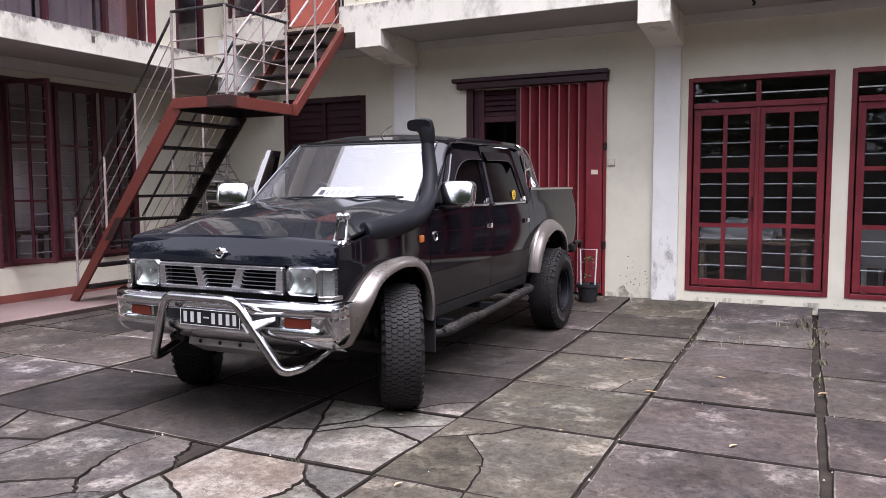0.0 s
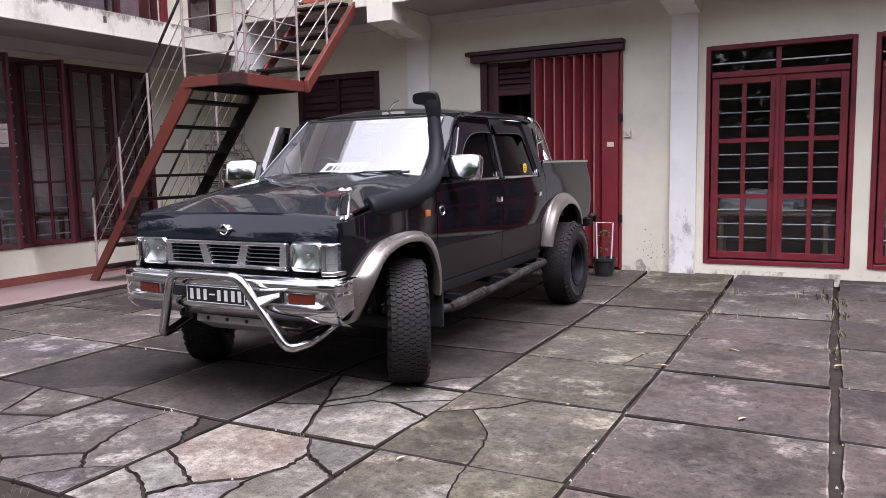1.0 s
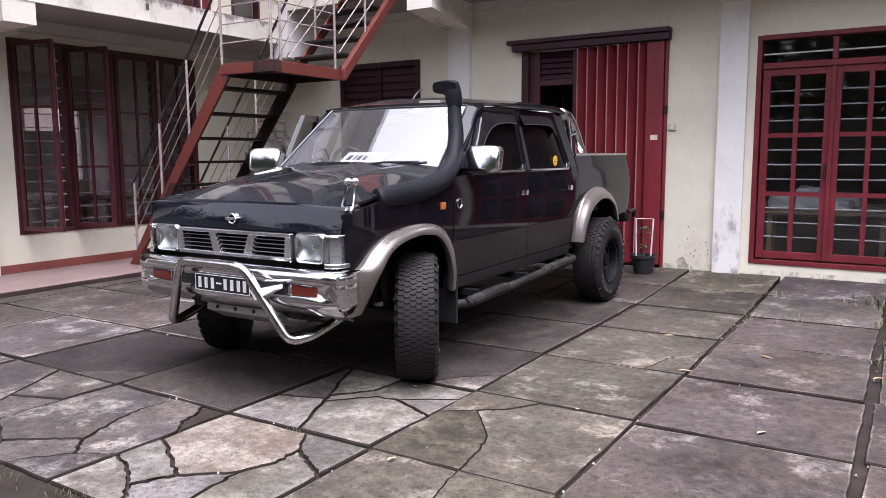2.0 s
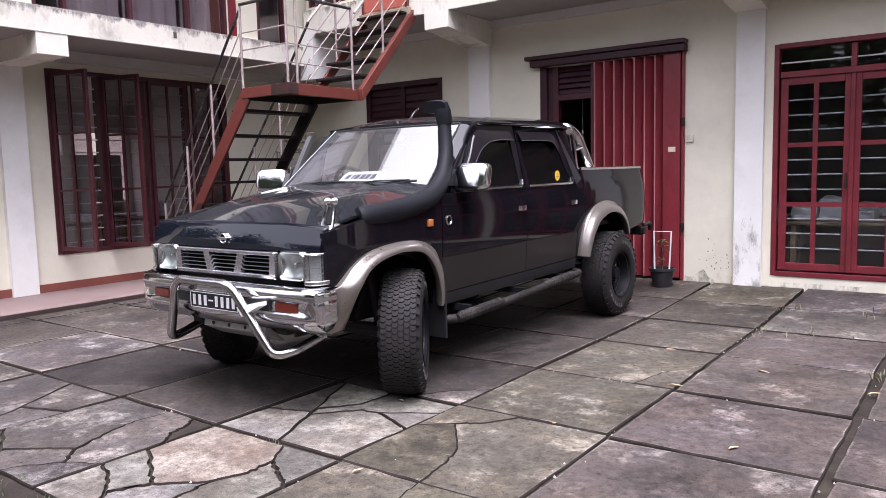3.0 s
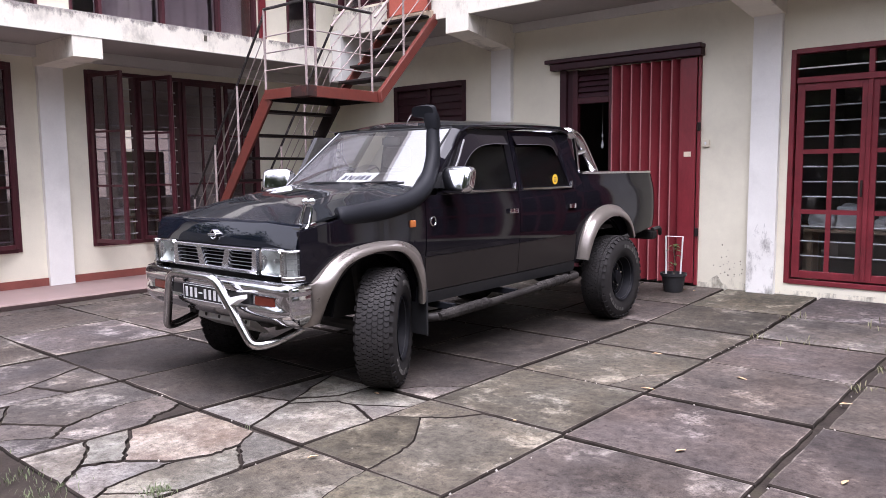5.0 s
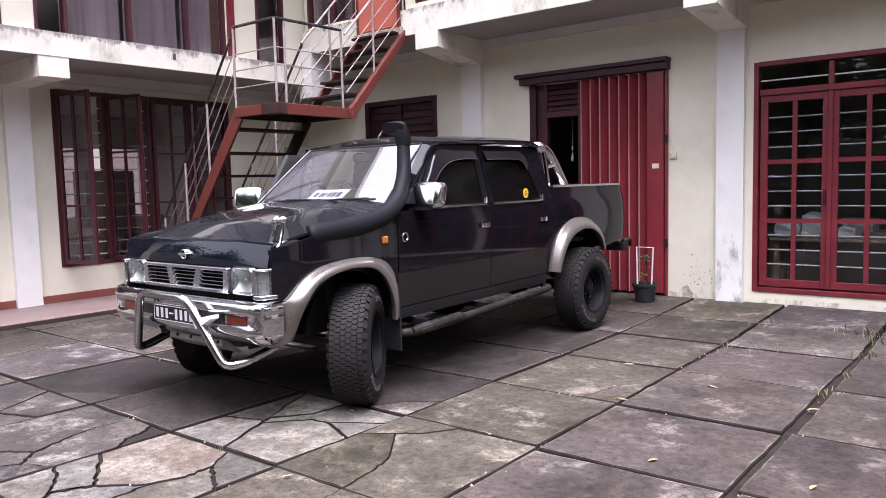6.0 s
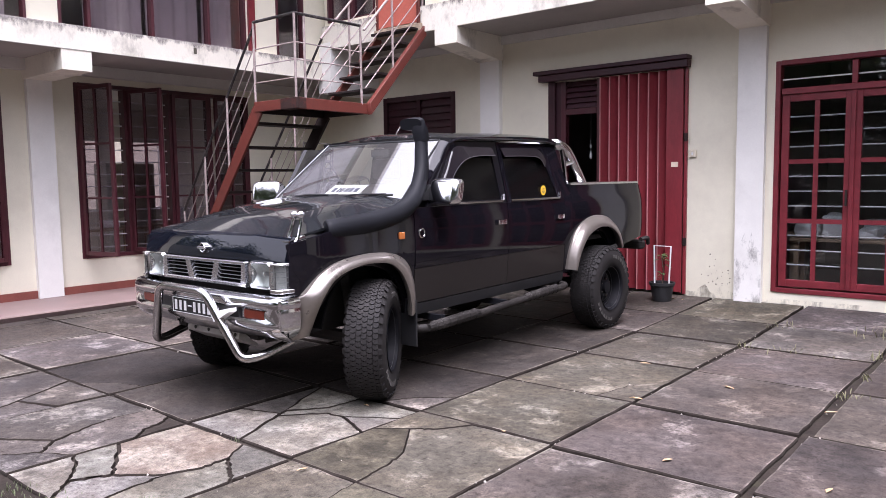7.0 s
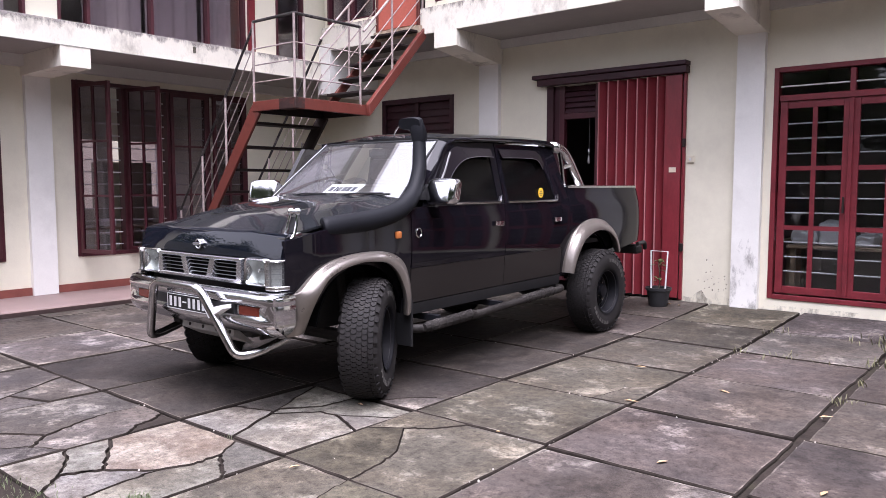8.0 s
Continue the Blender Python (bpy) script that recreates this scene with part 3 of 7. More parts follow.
for c in range(2):
    for k in range(24):
        s = new("slat", sm)
        s.parent = d
        s.location = (u0 + 0.07 + c * ((u1 - u0) / 2 - 0.04), 0, z0 + 0.07 + k * 0.0985)


def casement_window(name, o, swings):
    w = thing(name, "wide maroon casement window with white steel bars, some leaves ajar", "window", LEFT, "casement windows", "structure")
    u0, u1, z0, z1 = o
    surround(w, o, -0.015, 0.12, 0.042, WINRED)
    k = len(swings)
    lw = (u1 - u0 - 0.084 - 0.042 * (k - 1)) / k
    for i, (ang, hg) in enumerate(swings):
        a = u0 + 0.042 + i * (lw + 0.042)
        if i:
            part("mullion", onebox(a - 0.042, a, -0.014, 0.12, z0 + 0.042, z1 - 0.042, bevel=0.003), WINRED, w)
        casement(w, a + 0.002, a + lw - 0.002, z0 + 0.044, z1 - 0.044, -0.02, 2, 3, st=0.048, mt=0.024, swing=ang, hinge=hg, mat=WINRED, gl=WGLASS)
    grille(w, u0 + 0.06, u1 - 0.06, [z0 + 0.12 + 0.152 * j for j in range(13)], 0.07, 0.0075)
    return w

casement_window("window_1", LWIN1, [(77, "l"), (74, "l"), (0, "r"), (6, "r")])
casement_window("window_2", LWIN2, [(0, "l"), (0, "l"), (0, "r"), (25, "r")])

def upper_window(name, o, m, posts, label="milky glazed upper window with thin maroon posts"):
    w = thing(name, label, "window", m, "upper windows", "structure")
    u0, u1, z0, z1 = o
    part("jamb", onebox(u0 - 0.004, u0 + 0.026, -0.02, 0.08, z0, z1, bevel=0.003), WINRED, w)
    part("jamb", onebox(u1 - 0.026, u1 + 0.004, -0.02, 0.08, z0, z1, bevel=0.003), WINRED, w)
    part("head", onebox(u0 + 0.026, u1 - 0.026, -0.02, 0.08, z1 - 0.05, z1 + 0.004, bevel=0.003), WINRED, w)
    part("sill", onebox(u0 + 0.026, u1 - 0.026, 0.0, 0.08, z0 - 0.002, z0 + 0.02, bevel=0.003), WINRED, w)
    us = [u0 + 0.017, *posts, u1 - 0.017]
    for p in posts:
        part("mullion", onebox(p - 0.018, p + 0.018, -0.018, 0.08, z0 + 0.02, z1 - 0.05, bevel=0.003), WINRED, w)
    for a, b in zip(us, us[1:]):
        p = part("pane", onebox(a + 0.025, b - 0.025, 0.03, 0.034, z0 + 0.02, z1 - 0.05), UPGLASS, w)
        p.visible_shadow = False
    return w

upper_window("window_3", UPW[0], LEFT_UP, [2.2, 3.1])
upper_window("window_4", UPW[1], LEFT_UP, [4.68, 5.42, 6.16])
upper_window("window_5", UPW[2], LEFT_UP, [])
part("post", onebox(6.74, 6.84, -0.035, 0.05, 3.09, 5.4), MAROON, thing("window_post", "maroon painted post between the upper windows", "post", LEFT_UP, "", "structure"))
upper_window("window_6", UPN[0], BACK_UP, [-6.3])
upper_window("window_7", UPN[2], BACK_UP, [-3.9, -3.0, -2.2])
upper_window("window_8", UPN[3], BACK_UP, [-0.2, 0.7, 1.6])

# ---- steel staircase: a steep lower flight, a quarter landing, a short upper flight ----
HANDM = surf("worn_black_handrail", (0.05, 0.045, 0.045), 0.35, metal=0.5, var=0.4, scale=9, bump=0.05, stain=(0.30, 0.27, 0.26), stain_scale=7, stain_amt=0.7)
st = thing("outdoor_staircase", "red painted steel stairs with dark open treads and thin rails", "staircase")
ZL, XA, XB, YA, YB = 2.27, -5.79, -5.03, 5.955, 6.99
ft = Vector((-7.42, 0, 0.07))
tp = Vector((XA, 0, ZL - 0.02))
def stringer(name, p, q, y0, y1, depth, mat):
    return part(name, prism(nbm(), [(p.x - 0.06, p.z), (p.x + 0.07, p.z), (q.x + 0.12, q.z - 0.10), (q.x + 0.03, q.z + 0.03), (q.x - 0.03, q.z - 0.02)], "y", y0, y1, 0.004), mat, st)
stringer("lower_stringer", ft, tp, YA, YA + 0.035, 0.1, OXIDE)
stringer("lower_stringer", ft, tp, YB - 0.04, YB, 0.1, TREAD)
for k in range(8):
    z = 2.06 - 0.262 * k
    x = XA + (z - ZL) * (tp.x - ft.x) / (tp.z - ft.z)
    part("lower_tread", onebox(x - 0.06, x + 0.16, YA + 0.036, YB - 0.041, z - 0.012, z + 0.018, bevel=0.004), TREAD, st)
part("landing_plate", onebox(XA + 0.02, XB - 0.01, YA + 0.02, YB - 0.01, ZL - 0.012, ZL, ), TREAD, st)
part("landing_beam", onebox(XA + 0.02, XB, YA - 0.008, YA + 0.03, ZL - 0.09, ZL + 0.02, bevel=0.004), OXIDE, st)
part("landing_beam", onebox(XB - 0.03, XB + 0.012, YA + 0.031, YB + 0.02, ZL - 0.10, ZL + 0.02, bevel=0.004), OXIDE, st)
part("landing_beam", onebox(XA + 0.02, XB - 0.031, YB - 0.04, YB, ZL - 0.10, ZL - 0.013), TREAD, st)
part("landing_beam", onebox(XA, XA + 0.04, YA + 0.031, YB - 0.041, ZL - 0.10, ZL - 0.013), TREAD, st)
part("burnt_patch", onebox(XB - 0.27, XB + 0.015, YA - 0.011, YA + 0.12, ZL - 0.095, ZL + 0.023, bevel=0.004), BURNT, st, "blackened steel corner")
uf, ut = (7.0, ZL), (7.99, 3.30)
for x0, x1, mat in ((XB - 0.01, XB + 0.03, OXIDE), (XA + 0.02, XA + 0.055, OXIDE)):
    dx = 0.05 if x1 > XB else 0.0
    part("upper_stringer", prism(nbm(), [(uf[0] - 0.01, uf[1] - 0.11), (uf[0] - 0.03, uf[1] + 0.02), (ut[0] - 0.02, ut[1] + 0.03), (ut[0] + 0.0, ut[1] - 0.10)], "x", x0 + dx * 0.5, x1 + dx, 0.004), mat, st)
for k in range(5):
    z = 2.475 + 0.203 * k
    y = 7.16 + 0.19 * k
    part("upper_tread", onebox(XA + 0.056, XB + 0.01, y - 0.14, y + 0.10, z - 0.03, z, bevel=0.004), TREAD, st)
def post(name, p, h, r=0.014):
    part(name, onetube([p, (p[0], p[1], p[2] + h)], r, 8), RAILM, st)
H = 0.90
A0, B0, C0 = (XA + 0.03, YA + 0.01, ZL), (XB - 0.02, YA + 0.01, ZL), (XB + 0.0, YB - 0.08, ZL)
for p in (A0, B0, C0, (XB - 0.02, YA + 0.14, ZL)):
    post("landing_post", p, H)
for h, r in ((H, 0.017), (0.60, 0.007), (0.42, 0.007), (0.23, 0.007)):
    part("landing_rail", onetube([(A0[0], A0[1], ZL + h), (B0[0], B0[1], ZL + h), (C0[0], C0[1], ZL + h)], r, 8), HANDM if h == H else RAILM, st)
# rails of the lower flight, near and far side
for y in (YA + 0.017, YB - 0.02):
    for f, h in ((0.05, 0.86), (0.36, 0.86), (0.67, 0.86)):
        p = ft.lerp(tp, f)
        post("flight_post", (p.x, y, p.z), h)
    for h, r in ((0.88, 0.015), (0.66, 0.006), (0.46, 0.006), (0.28, 0.006)):
        a, b = ft.lerp(tp, 0.03), ft.lerp(tp, 1.0)
        part("flight_rail", onetube([(a.x, y, a.z + h), (b.x + 0.03, y, b.z + h)], r, 8), RAILM if h < 0.8 else HANDM, st)
# rails of the upper flight, both sides
for x in (XB + 0.03, XA + 0.04):
    for f in (0.42, 0.98):
        post("flight_post", (x, uf[0] + (ut[0] - uf[0]) * f, uf[1] + (ut[1] - uf[1]) * f), 0.90)
    for h, r in ((0.90, 0.015), (0.66, 0.007), (0.44, 0.007), (0.24, 0.007)):
        part("flight_rail", onetube([(x, uf[0] - 0.06, uf[1] + h - 0.05), (x, ut[0], ut[1] + h)], r, 8), RAILM, st)
gt = thing("stair_gate", "faded orange-red sheet metal gate at the head of the stairs", "gate", None)
GATEM = surf("faded_gate_paint", (0.50, 0.13, 0.09), 0.55, var=0.2, scale=4, bump=0.06, stain=(0.30, 0.07, 0.05), stain_scale=4, stain_amt=0.6)
part("panel", onebox(-5.76, -5.02, 7.925, 7.940, 3.37, 4.4, bevel=0.004), GATEM, gt)
for x in (-5.76, -5.05):
    part("stile", onebox(x - 0.005, x + 0.035, 7.912, 7.946, 3.35, 4.45, bevel=0.004), OXIDE, gt)
part("threshold", onebox(-5.80, -4.98, 7.90, 7.946, 3.23, 3.348, bevel=0.006), surf("stained_threshold", (0.42, 0.33, 0.24), 0.85, var=0.35, scale=9, bump=0.25, stain=(0.16, 0.06, 0.04), stain_scale=6, stain_amt=0.9), st)
p = ft.lerp(tp, 0.42)
part("burnt_patch", prism(nbm(), [(p.x - 0.12, p.z - 0.20), (p.x - 0.01, p.z - 0.20), (p.x + 0.17, p.z + 0.06), (p.x + 0.07, p.z + 0.06)], "y", YA - 0.003, YA + 0.038), BURNT, st, "blackened steel patch")

# ---- pickup truck: local x across, y back from the front axle, z up ----
PAINT = surf("black_car_paint", (0.0056, 0.0050, 0.0074), 0.16, var=0.3, scale=2, fine=30, bump=0.0, coat=0.7, coat_ior=1.5, coat_rough=0.055, rvar=0.04)
# Bonnet front: the blue of the mirrored sky is put into this black.
NOSEPAINT = surf("sky_tinted_black_paint", (0.0045, 0.0057, 0.0095), 0.16, var=0.3, scale=3, bump=0.0, coat=1.0, coat_ior=1.5, coat_rough=0.02, rvar=0.04)
# Tops lightened: sky sheen on the black paint is put into its colour.
TOPPAINT = surf("lightened_black_paint", (0.016, 0.0175, 0.0200), 0.22, var=0.45, scale=3, fine=40, bump=0.0, coat=1.0, coat_ior=1.7, coat_rough=0.045, rvar=0.05, stain=(0.050, 0.052, 0.054), stain_scale=2.2, stain_amt=0.5, stretch=(1.6, 0.5, 1))
BRONZE = surf("bronze_grey_paint", (0.0175, 0.0148, 0.0140), 0.40, metal=0.0, spec=0.18, var=0.12, scale=3, bump=0.0, coat=0.1, rvar=0.05)
FLAREM = surf("champagne_flare_paint", (0.200, 0.178, 0.160), 0.30, metal=0.6, var=0.12, scale=4, fine=60, bump=0.02, coat=0.4, stain=(0.14, 0.12, 0.10), stain_scale=5, stain_amt=0.35)
CHROME = surf("chrome", (0.72, 0.72, 0.74), 0.09, metal=1.0, var=0.06, scale=6, bump=0.0, rvar=0.05)
DULLCHROME = surf("worn_chrome", (0.55, 0.54, 0.53), 0.22, metal=1.0, var=0.2, scale=8, bump=0.04, stain=(0.16, 0.13, 0.11), stain_scale=7, stain_amt=0.6)
BUMPCHROME = surf("bumper_chrome", (0.64, 0.65, 0.67), 0.11, metal=1.0, var=0.08, scale=7, bump=0.02, stain=(0.38, 0.34, 0.30), stain_scale=6, stain_amt=0.3, rvar=0.05)
DULLSTEEL = surf("polished_steel_tube", (0.50, 0.49, 0.49), 0.16, metal=1.0, var=0.15, scale=9, bump=0.02, stain=(0.22, 0.19, 0.17), stain_scale=8, stain_amt=0.5)
RUBBER = surf("tyre_rubber", (0.014, 0.0125, 0.0125), 0.75, var=0.3, scale=8, fine=80, bump=0.12, stain=(0.032, 0.027, 0.025), stain_scale=5, stain_amt=0.5, spec=0.25)
PLASTIC = surf("black_plastic", (0.014, 0.014, 0.015), 0.5, spec=0.3, var=0.25, scale=6, bump=0.05)
UNDER = surf("underbody_grime", (0.020, 0.018, 0.017), 0.85, var=0.4, scale=6, bump=0.3)
RIMM = surf("dark_steel_rim", (0.008, 0.008, 0.010), 0.6, metal=0.0, spec=0.1, var=0.25, scale=8, bump=0.03)
SNORK = surf("matt_snorkel_plastic", (0.009, 0.0095, 0.012), 0.55, spec=0.12, var=0.2, scale=5, fine=120, bump=0.06)
CABIN = surf("dark_cabin_trim", (0.085, 0.082, 0.082), 0.8, var=0.2, scale=6, bump=0.05)
SEATM = surf("grey_seat_cloth", (0.24, 0.225, 0.215), 0.9, var=0.2, scale=8, bump=0.1)
LENS = glass("lamp_lens", (0.90, 0.93, 0.91), 0.03, 0.03, veil=0.07)
WSGLASS = glass("windscreen_glass", (0.88, 0.92, 0.90), 0.0, 0.39, veil=0.05)
TINT = glass("smoked_side_glass", (0.10, 0.088, 0.098), 0.10, 0.05, 0.45, veil=0.006)
ORANGE = surf("orange_lens", (0.095, 0.020, 0.012), 0.2, var=0.15, scale=20, bump=0.02, coat=0.6)
AMBER = surf("amber_lens", (0.40, 0.13, 0.035), 0.2, var=0.1, scale=20, bump=0.0, coat=0.6)
LAMPBACK = surf("greyed_lamp_back", (0.20, 0.21, 0.205), 0.3, metal=0.3, var=0.3, scale=30, bump=0.1)
REFLM = surf("lamp_reflector", (0.30, 0.32, 0.305), 0.36, metal=0.5, var=0.15, scale=18, bump=0.15)
SIGNW = surf("white_card", (0.80, 0.80, 0.80), 0.6, var=0.04)
SIGNB = surf("blue_black_print", (0.02, 0.025, 0.07), 0.6, var=0.1)
CLEARL = surf("clear_ribbed_lens", (0.13, 0.14, 0.135), 0.16, var=0.25, scale=22, fine=90, bump=0.15, coat=0.5)
SLATM = surf("dark_grille_slat", (0.36, 0.365, 0.38), 0.35, metal=0.8, var=0.15, bump=0.0)
# Near-black: shade inside the grille and wheel arches is put into the colour.
VOIDM = surf("recess_shade_black", (0.004, 0.004, 0.0045), 0.95, var=0.3, scale=20, bump=0.1, spec=0.03)
REDLENS = surf("red_lens", (0.30, 0.015, 0.015), 0.25, var=0.1, coat=0.5)

TRUCK_POSE = pose(-2.82, 4.08, 0)
truck = thing("pickup_truck", "black double-cab pickup with bronze lower sides, snorkel and chrome bumper", "truck", TRUCK_POSE)
FA, RA, WR = -0.02, 3.08, 0.385     # axles and tyre radius


def half_width(z):
    """Half the width of the body at a height."""
    for (z0, w0), (z1, w1) in zip(BODY, BODY[1:]):
        if z <= z1:
            t = (z - z0) / (z1 - z0)
            t = max(0.0, min(1.0, t))
            return w0 + (w1 - w0) * t
    return BODY[-1][1]

BODY = [(0.40, 0.775), (0.50, 0.792), (0.62, 0.805), (0.80, 0.818), (0.84, 0.824), (0.95, 0.828), (1.10, 0.824), (1.20, 0.812), (1.25, 0.796), (1.45, 0.755), (1.67, 0.700)]


def side_panel(name, s, ys, zb, zt, mat, parent=None, nz=10, thick=0.03, taper=None, label=""):
    """A curved panel of the body side s between two edges given as heights along y."""
    bm = nbm()
    cols = []
    for y in ys:
        a, b = zb(y), zt(y)
        k = taper(y) if taper else 0.0
        cols.append([(y, a + (b - a) * i / nz, k) for i in range(nz + 1)])
    out = [[bm.verts.new((s * (half_width(z) - k), y, z)) for y, z, k in c] for c in cols]
    inn = [[bm.verts.new((s * (half_width(z) - k - thick), y, z)) for y, z, k in c] for c in cols]
    n = len(cols)
    for i in range(n - 1):
        for j in range(nz):
            bm.faces.new((out[i][j], out[i + 1][j], out[i + 1][j + 1], out[i][j + 1]))
            bm.faces.new((inn[i][j], inn[i][j + 1], inn[i + 1][j + 1], inn[i + 1][j]))
        bm.faces.new((out[i][0], inn[i][0], inn[i + 1][0], out[i + 1][0]))
        bm.faces.new((out[i][nz], out[i + 1][nz], inn[i + 1][nz], inn[i][nz]))
    for j in range(nz):
        bm.faces.new((out[0][j], out[0][j + 1], inn[0][j + 1], inn[0][j]))
        bm.faces.new((out[-1][j], inn[-1][j], inn[-1][j + 1], out[-1][j + 1]))
    return part(name, bm, mat, parent or truck, label, crease=40)


def span(a, b, n):
    return [a + (b - a) * i / n for i in range(n + 1)]


def arch(y, c, r, base, zc=0.46):
    d = r * r - (y - c) ** 2
    return max(base, zc + math.sqrt(d)) if d > 0 else base

def hood_edge(y):
    t = (y + 0.74) / 1.12
    return 1.025 + 0.205 * t - 0.03 * max(0, (0.12 - t) / 0.12) ** 2

SPLIT = lambda y: 0.788 + 0.003 * y            # where black meets bronze
SILL = lambda y: 0.552 + 0.004 * y
AR = 0.44

for s in (1, -1):
    # front wing, cut round the wheel
    side_panel("front_fender", s, sorted(set(span(-0.665, 0.375, 18) + span(-0.498, 0.298, 18))), lambda y: arch(y, -0.10, 0.40, 0.66 if y < -0.2 else 0.50), hood_edge, PAINT, nz=12,
               taper=lambda y: 0.045 * max(0, (-0.45 - y) / 0.22) ** 2)
    # bed side
    bed_top = lambda y: 1.335 - 0.12 * max(0, (y - 4.20) / 0.14) ** 2
    side_panel("bed_side", s, sorted(set(span(2.645, 4.34, 24) + span(RA - AR + 0.002, RA + AR - 0.002, 18))), lambda y: arch(y, RA, AR, 0.50 + 0.18 * max(0, min(1, (y - 3.3) / 0.25)) + 0.13 * max(0, y - 3.6)), bed_top, PAINT, nz=12,
               taper=lambda y: 0.06 * max(0, (y - 4.18) / 0.16) ** 2)
    side_panel("cab_corner", s, span(2.50, 2.637, 3), lambda y: 0.54, lambda y: 1.208 + 0.31 * (y - 2.5), PAINT)
    part("bed_rail", onetube([(s * 0.775, 2.66, 1.338), (s * 0.775, 4.2, 1.34)], 0.014, 8), DULLCHROME if s > 0 else PLASTIC, truck)
    # sill under the doors
    side_panel("rocker", s, span(0.385, 2.50, 8), lambda y: 0.47, lambda y: 0.545 + 0.004 * y, PLASTIC, nz=4, thick=0.10)


def door(name, s, y0, y1, win, glassp, parent, label=""):
    d = side_panel(name, s, span(y0, y1, 8), lambda y: SPLIT(y) + 0.004, lambda y: 1.205, PAINT, parent, nz=8, label=label)
    side_panel("lower_panel", s, span(y0, y1, 8), SILL, lambda y: SPLIT(y), BRONZE, d, nz=6)
    # frame of the window and its pane
    bm = nbm()
    def ring(poly, off):
        return [bm.verts.new((s * (half_width(z) + off), y, z)) for y, z in poly]
    k = len(win)
    a, b, a2, b2 = ring(win, 0.0), ring(glassp, -0.004), ring(win, -0.035), ring(glassp, -0.035)
    for i in range(k):
        j = (i + 1) % k
        bm.faces.new((a[i], a[j], b[j], b[i])), bm.faces.new((a2[i], b2[i], b2[j], a2[j]))
        bm.faces.new((a[i], a2[i], a2[j], a[j])), bm.faces.new((b[i], b[j], b2[j], b2[i]))
    part("window_frame", bm, PAINT, d, crease=20)
    bm = nbm()
    f0 = [bm.verts.new((s * (half_width(z) - 0.012), y, z)) for y, z in glassp]
    f1 = [bm.verts.new((s * (half_width(z) - 0.017), y, z)) for y, z in glassp]
    bm.faces.new(f0), bm.faces.new(f1[::-1])
    for i in range(len(glassp)):
        j = (i + 1) % len(glassp)
        bm.faces.new((f0[i], f0[j], f1[j], f1[i]))
    part("window_pane", bm, TINT, d, "smoked side glass").visible_shadow = False
    # chrome strip below the pane, turned up at its rear end
    zb = 1.219
    yy0, yy1 = glassp[0][0] - 0.02, glassp[-1][0] + 0.02
    part("belt_moulding", onetube(round_line([(s * (half_width(zb) + 0.006), yy0, zb), (s * (half_width(zb) + 0.006), yy1, zb), (s * (half_width(zb + 0.05) + 0.004), yy1 + 0.02, zb + 0.05)], 0.03), 0.009, 6), CHROME, d)
    # smoked rain visor along the top of the pane
    if y0 < 1:
        outer, inner = [(0.64, 1.26), (0.81, 1.45), (0.965, 1.622), (1.20, 1.634), (1.475, 1.638)], [(0.735, 1.26), (0.90, 1.44), (1.06, 1.535), (1.25, 1.568), (1.475, 1.572)]
    else:
        outer, inner = [(1.60, 1.640), (1.9, 1.645), (2.20, 1.640), (2.295, 1.54)], [(1.61, 1.57), (1.9, 1.577), (2.15, 1.568), (2.225, 1.49)]
    outer, inner = [[(v.x, v.y) for v in smooth_line([(p, q, 0) for p, q in w], 4)] for w in (outer, inner)]
    bm = nbm()
    rows = [[(s * (half_width(z) + e), y, z) for y, z in w] for w, e in ((outer, 0.006), (inner, 0.026), (inner, 0.022), (outer, -0.004))]
    loft(bm, [list(r) for r in zip(*rows)])
    rv = part("rain_visor", bm, VISOR, d)
    part("visor_edge", onetube([(s * (half_width(z) + 0.026), y, z) for y, z in inner], 0.0025, 5), VISEDGE, rv)
    if y0 < 1:
        part("visor_front", onetube([(s * (half_width(z) + 0.010), y + 0.012, z) for y, z in outer[:8]], 0.010, 8, flat=0.6), VISGLINT, rv)
    # handle
    hy = y1 - 0.17
    hx = half_width(1.05)
    part("handle", onebox(*sorted((s * (hx + 0.002), s * (hx + 0.022))), hy, hy + 0.12, 1.035, 1.075, bevel=0.008, seg=2), CHROME, d)
    return d

# Pale bar along the visor's front edge: sky reflection put into its colour.
VISGLINT = surf("visor_sky_glint", (0.20, 0.195, 0.20), 0.4, var=0.2, bump=0.0)
VISEDGE = surf("visor_edge", (0.07, 0.065, 0.07), 0.35, var=0.2, bump=0.0)
VISOR = surf("smoked_visor", (0.010, 0.008, 0.010), 0.22, var=0.2, bump=0.0, spec=0.12)
FW = [(0.55, 1.207), (0.93, 1.665), (1.535, 1.685), (1.545, 1.207)]
FG = [(0.67, 1.232), (0.985, 1.615), (1.465, 1.63), (1.48, 1.232)]
RW = [(1.56, 1.207), (1.55, 1.685), (2.30, 1.69), (2.50, 1.207)]
RG = [(1.63, 1.232), (1.615, 1.63), (2.235, 1.63), (2.40, 1.232)]
front_door_left = door("front_door", 1, 0.385, 1.548, FW, FG, truck)
door("rear_door", 1, 1.556, 2.494, RW, RG, truck)
door("rear_door", -1, 1.556, 2.494, RW, RG, truck)
front_door_right = door("front_door", -1, 0.385, 1.548, FW, FG, truck, "black front door standing open")
front_door_right.matrix_local = pose(-0.80, 0.39, 0, 0, 0, 30) @ pose(0.80, -0.39, 0)
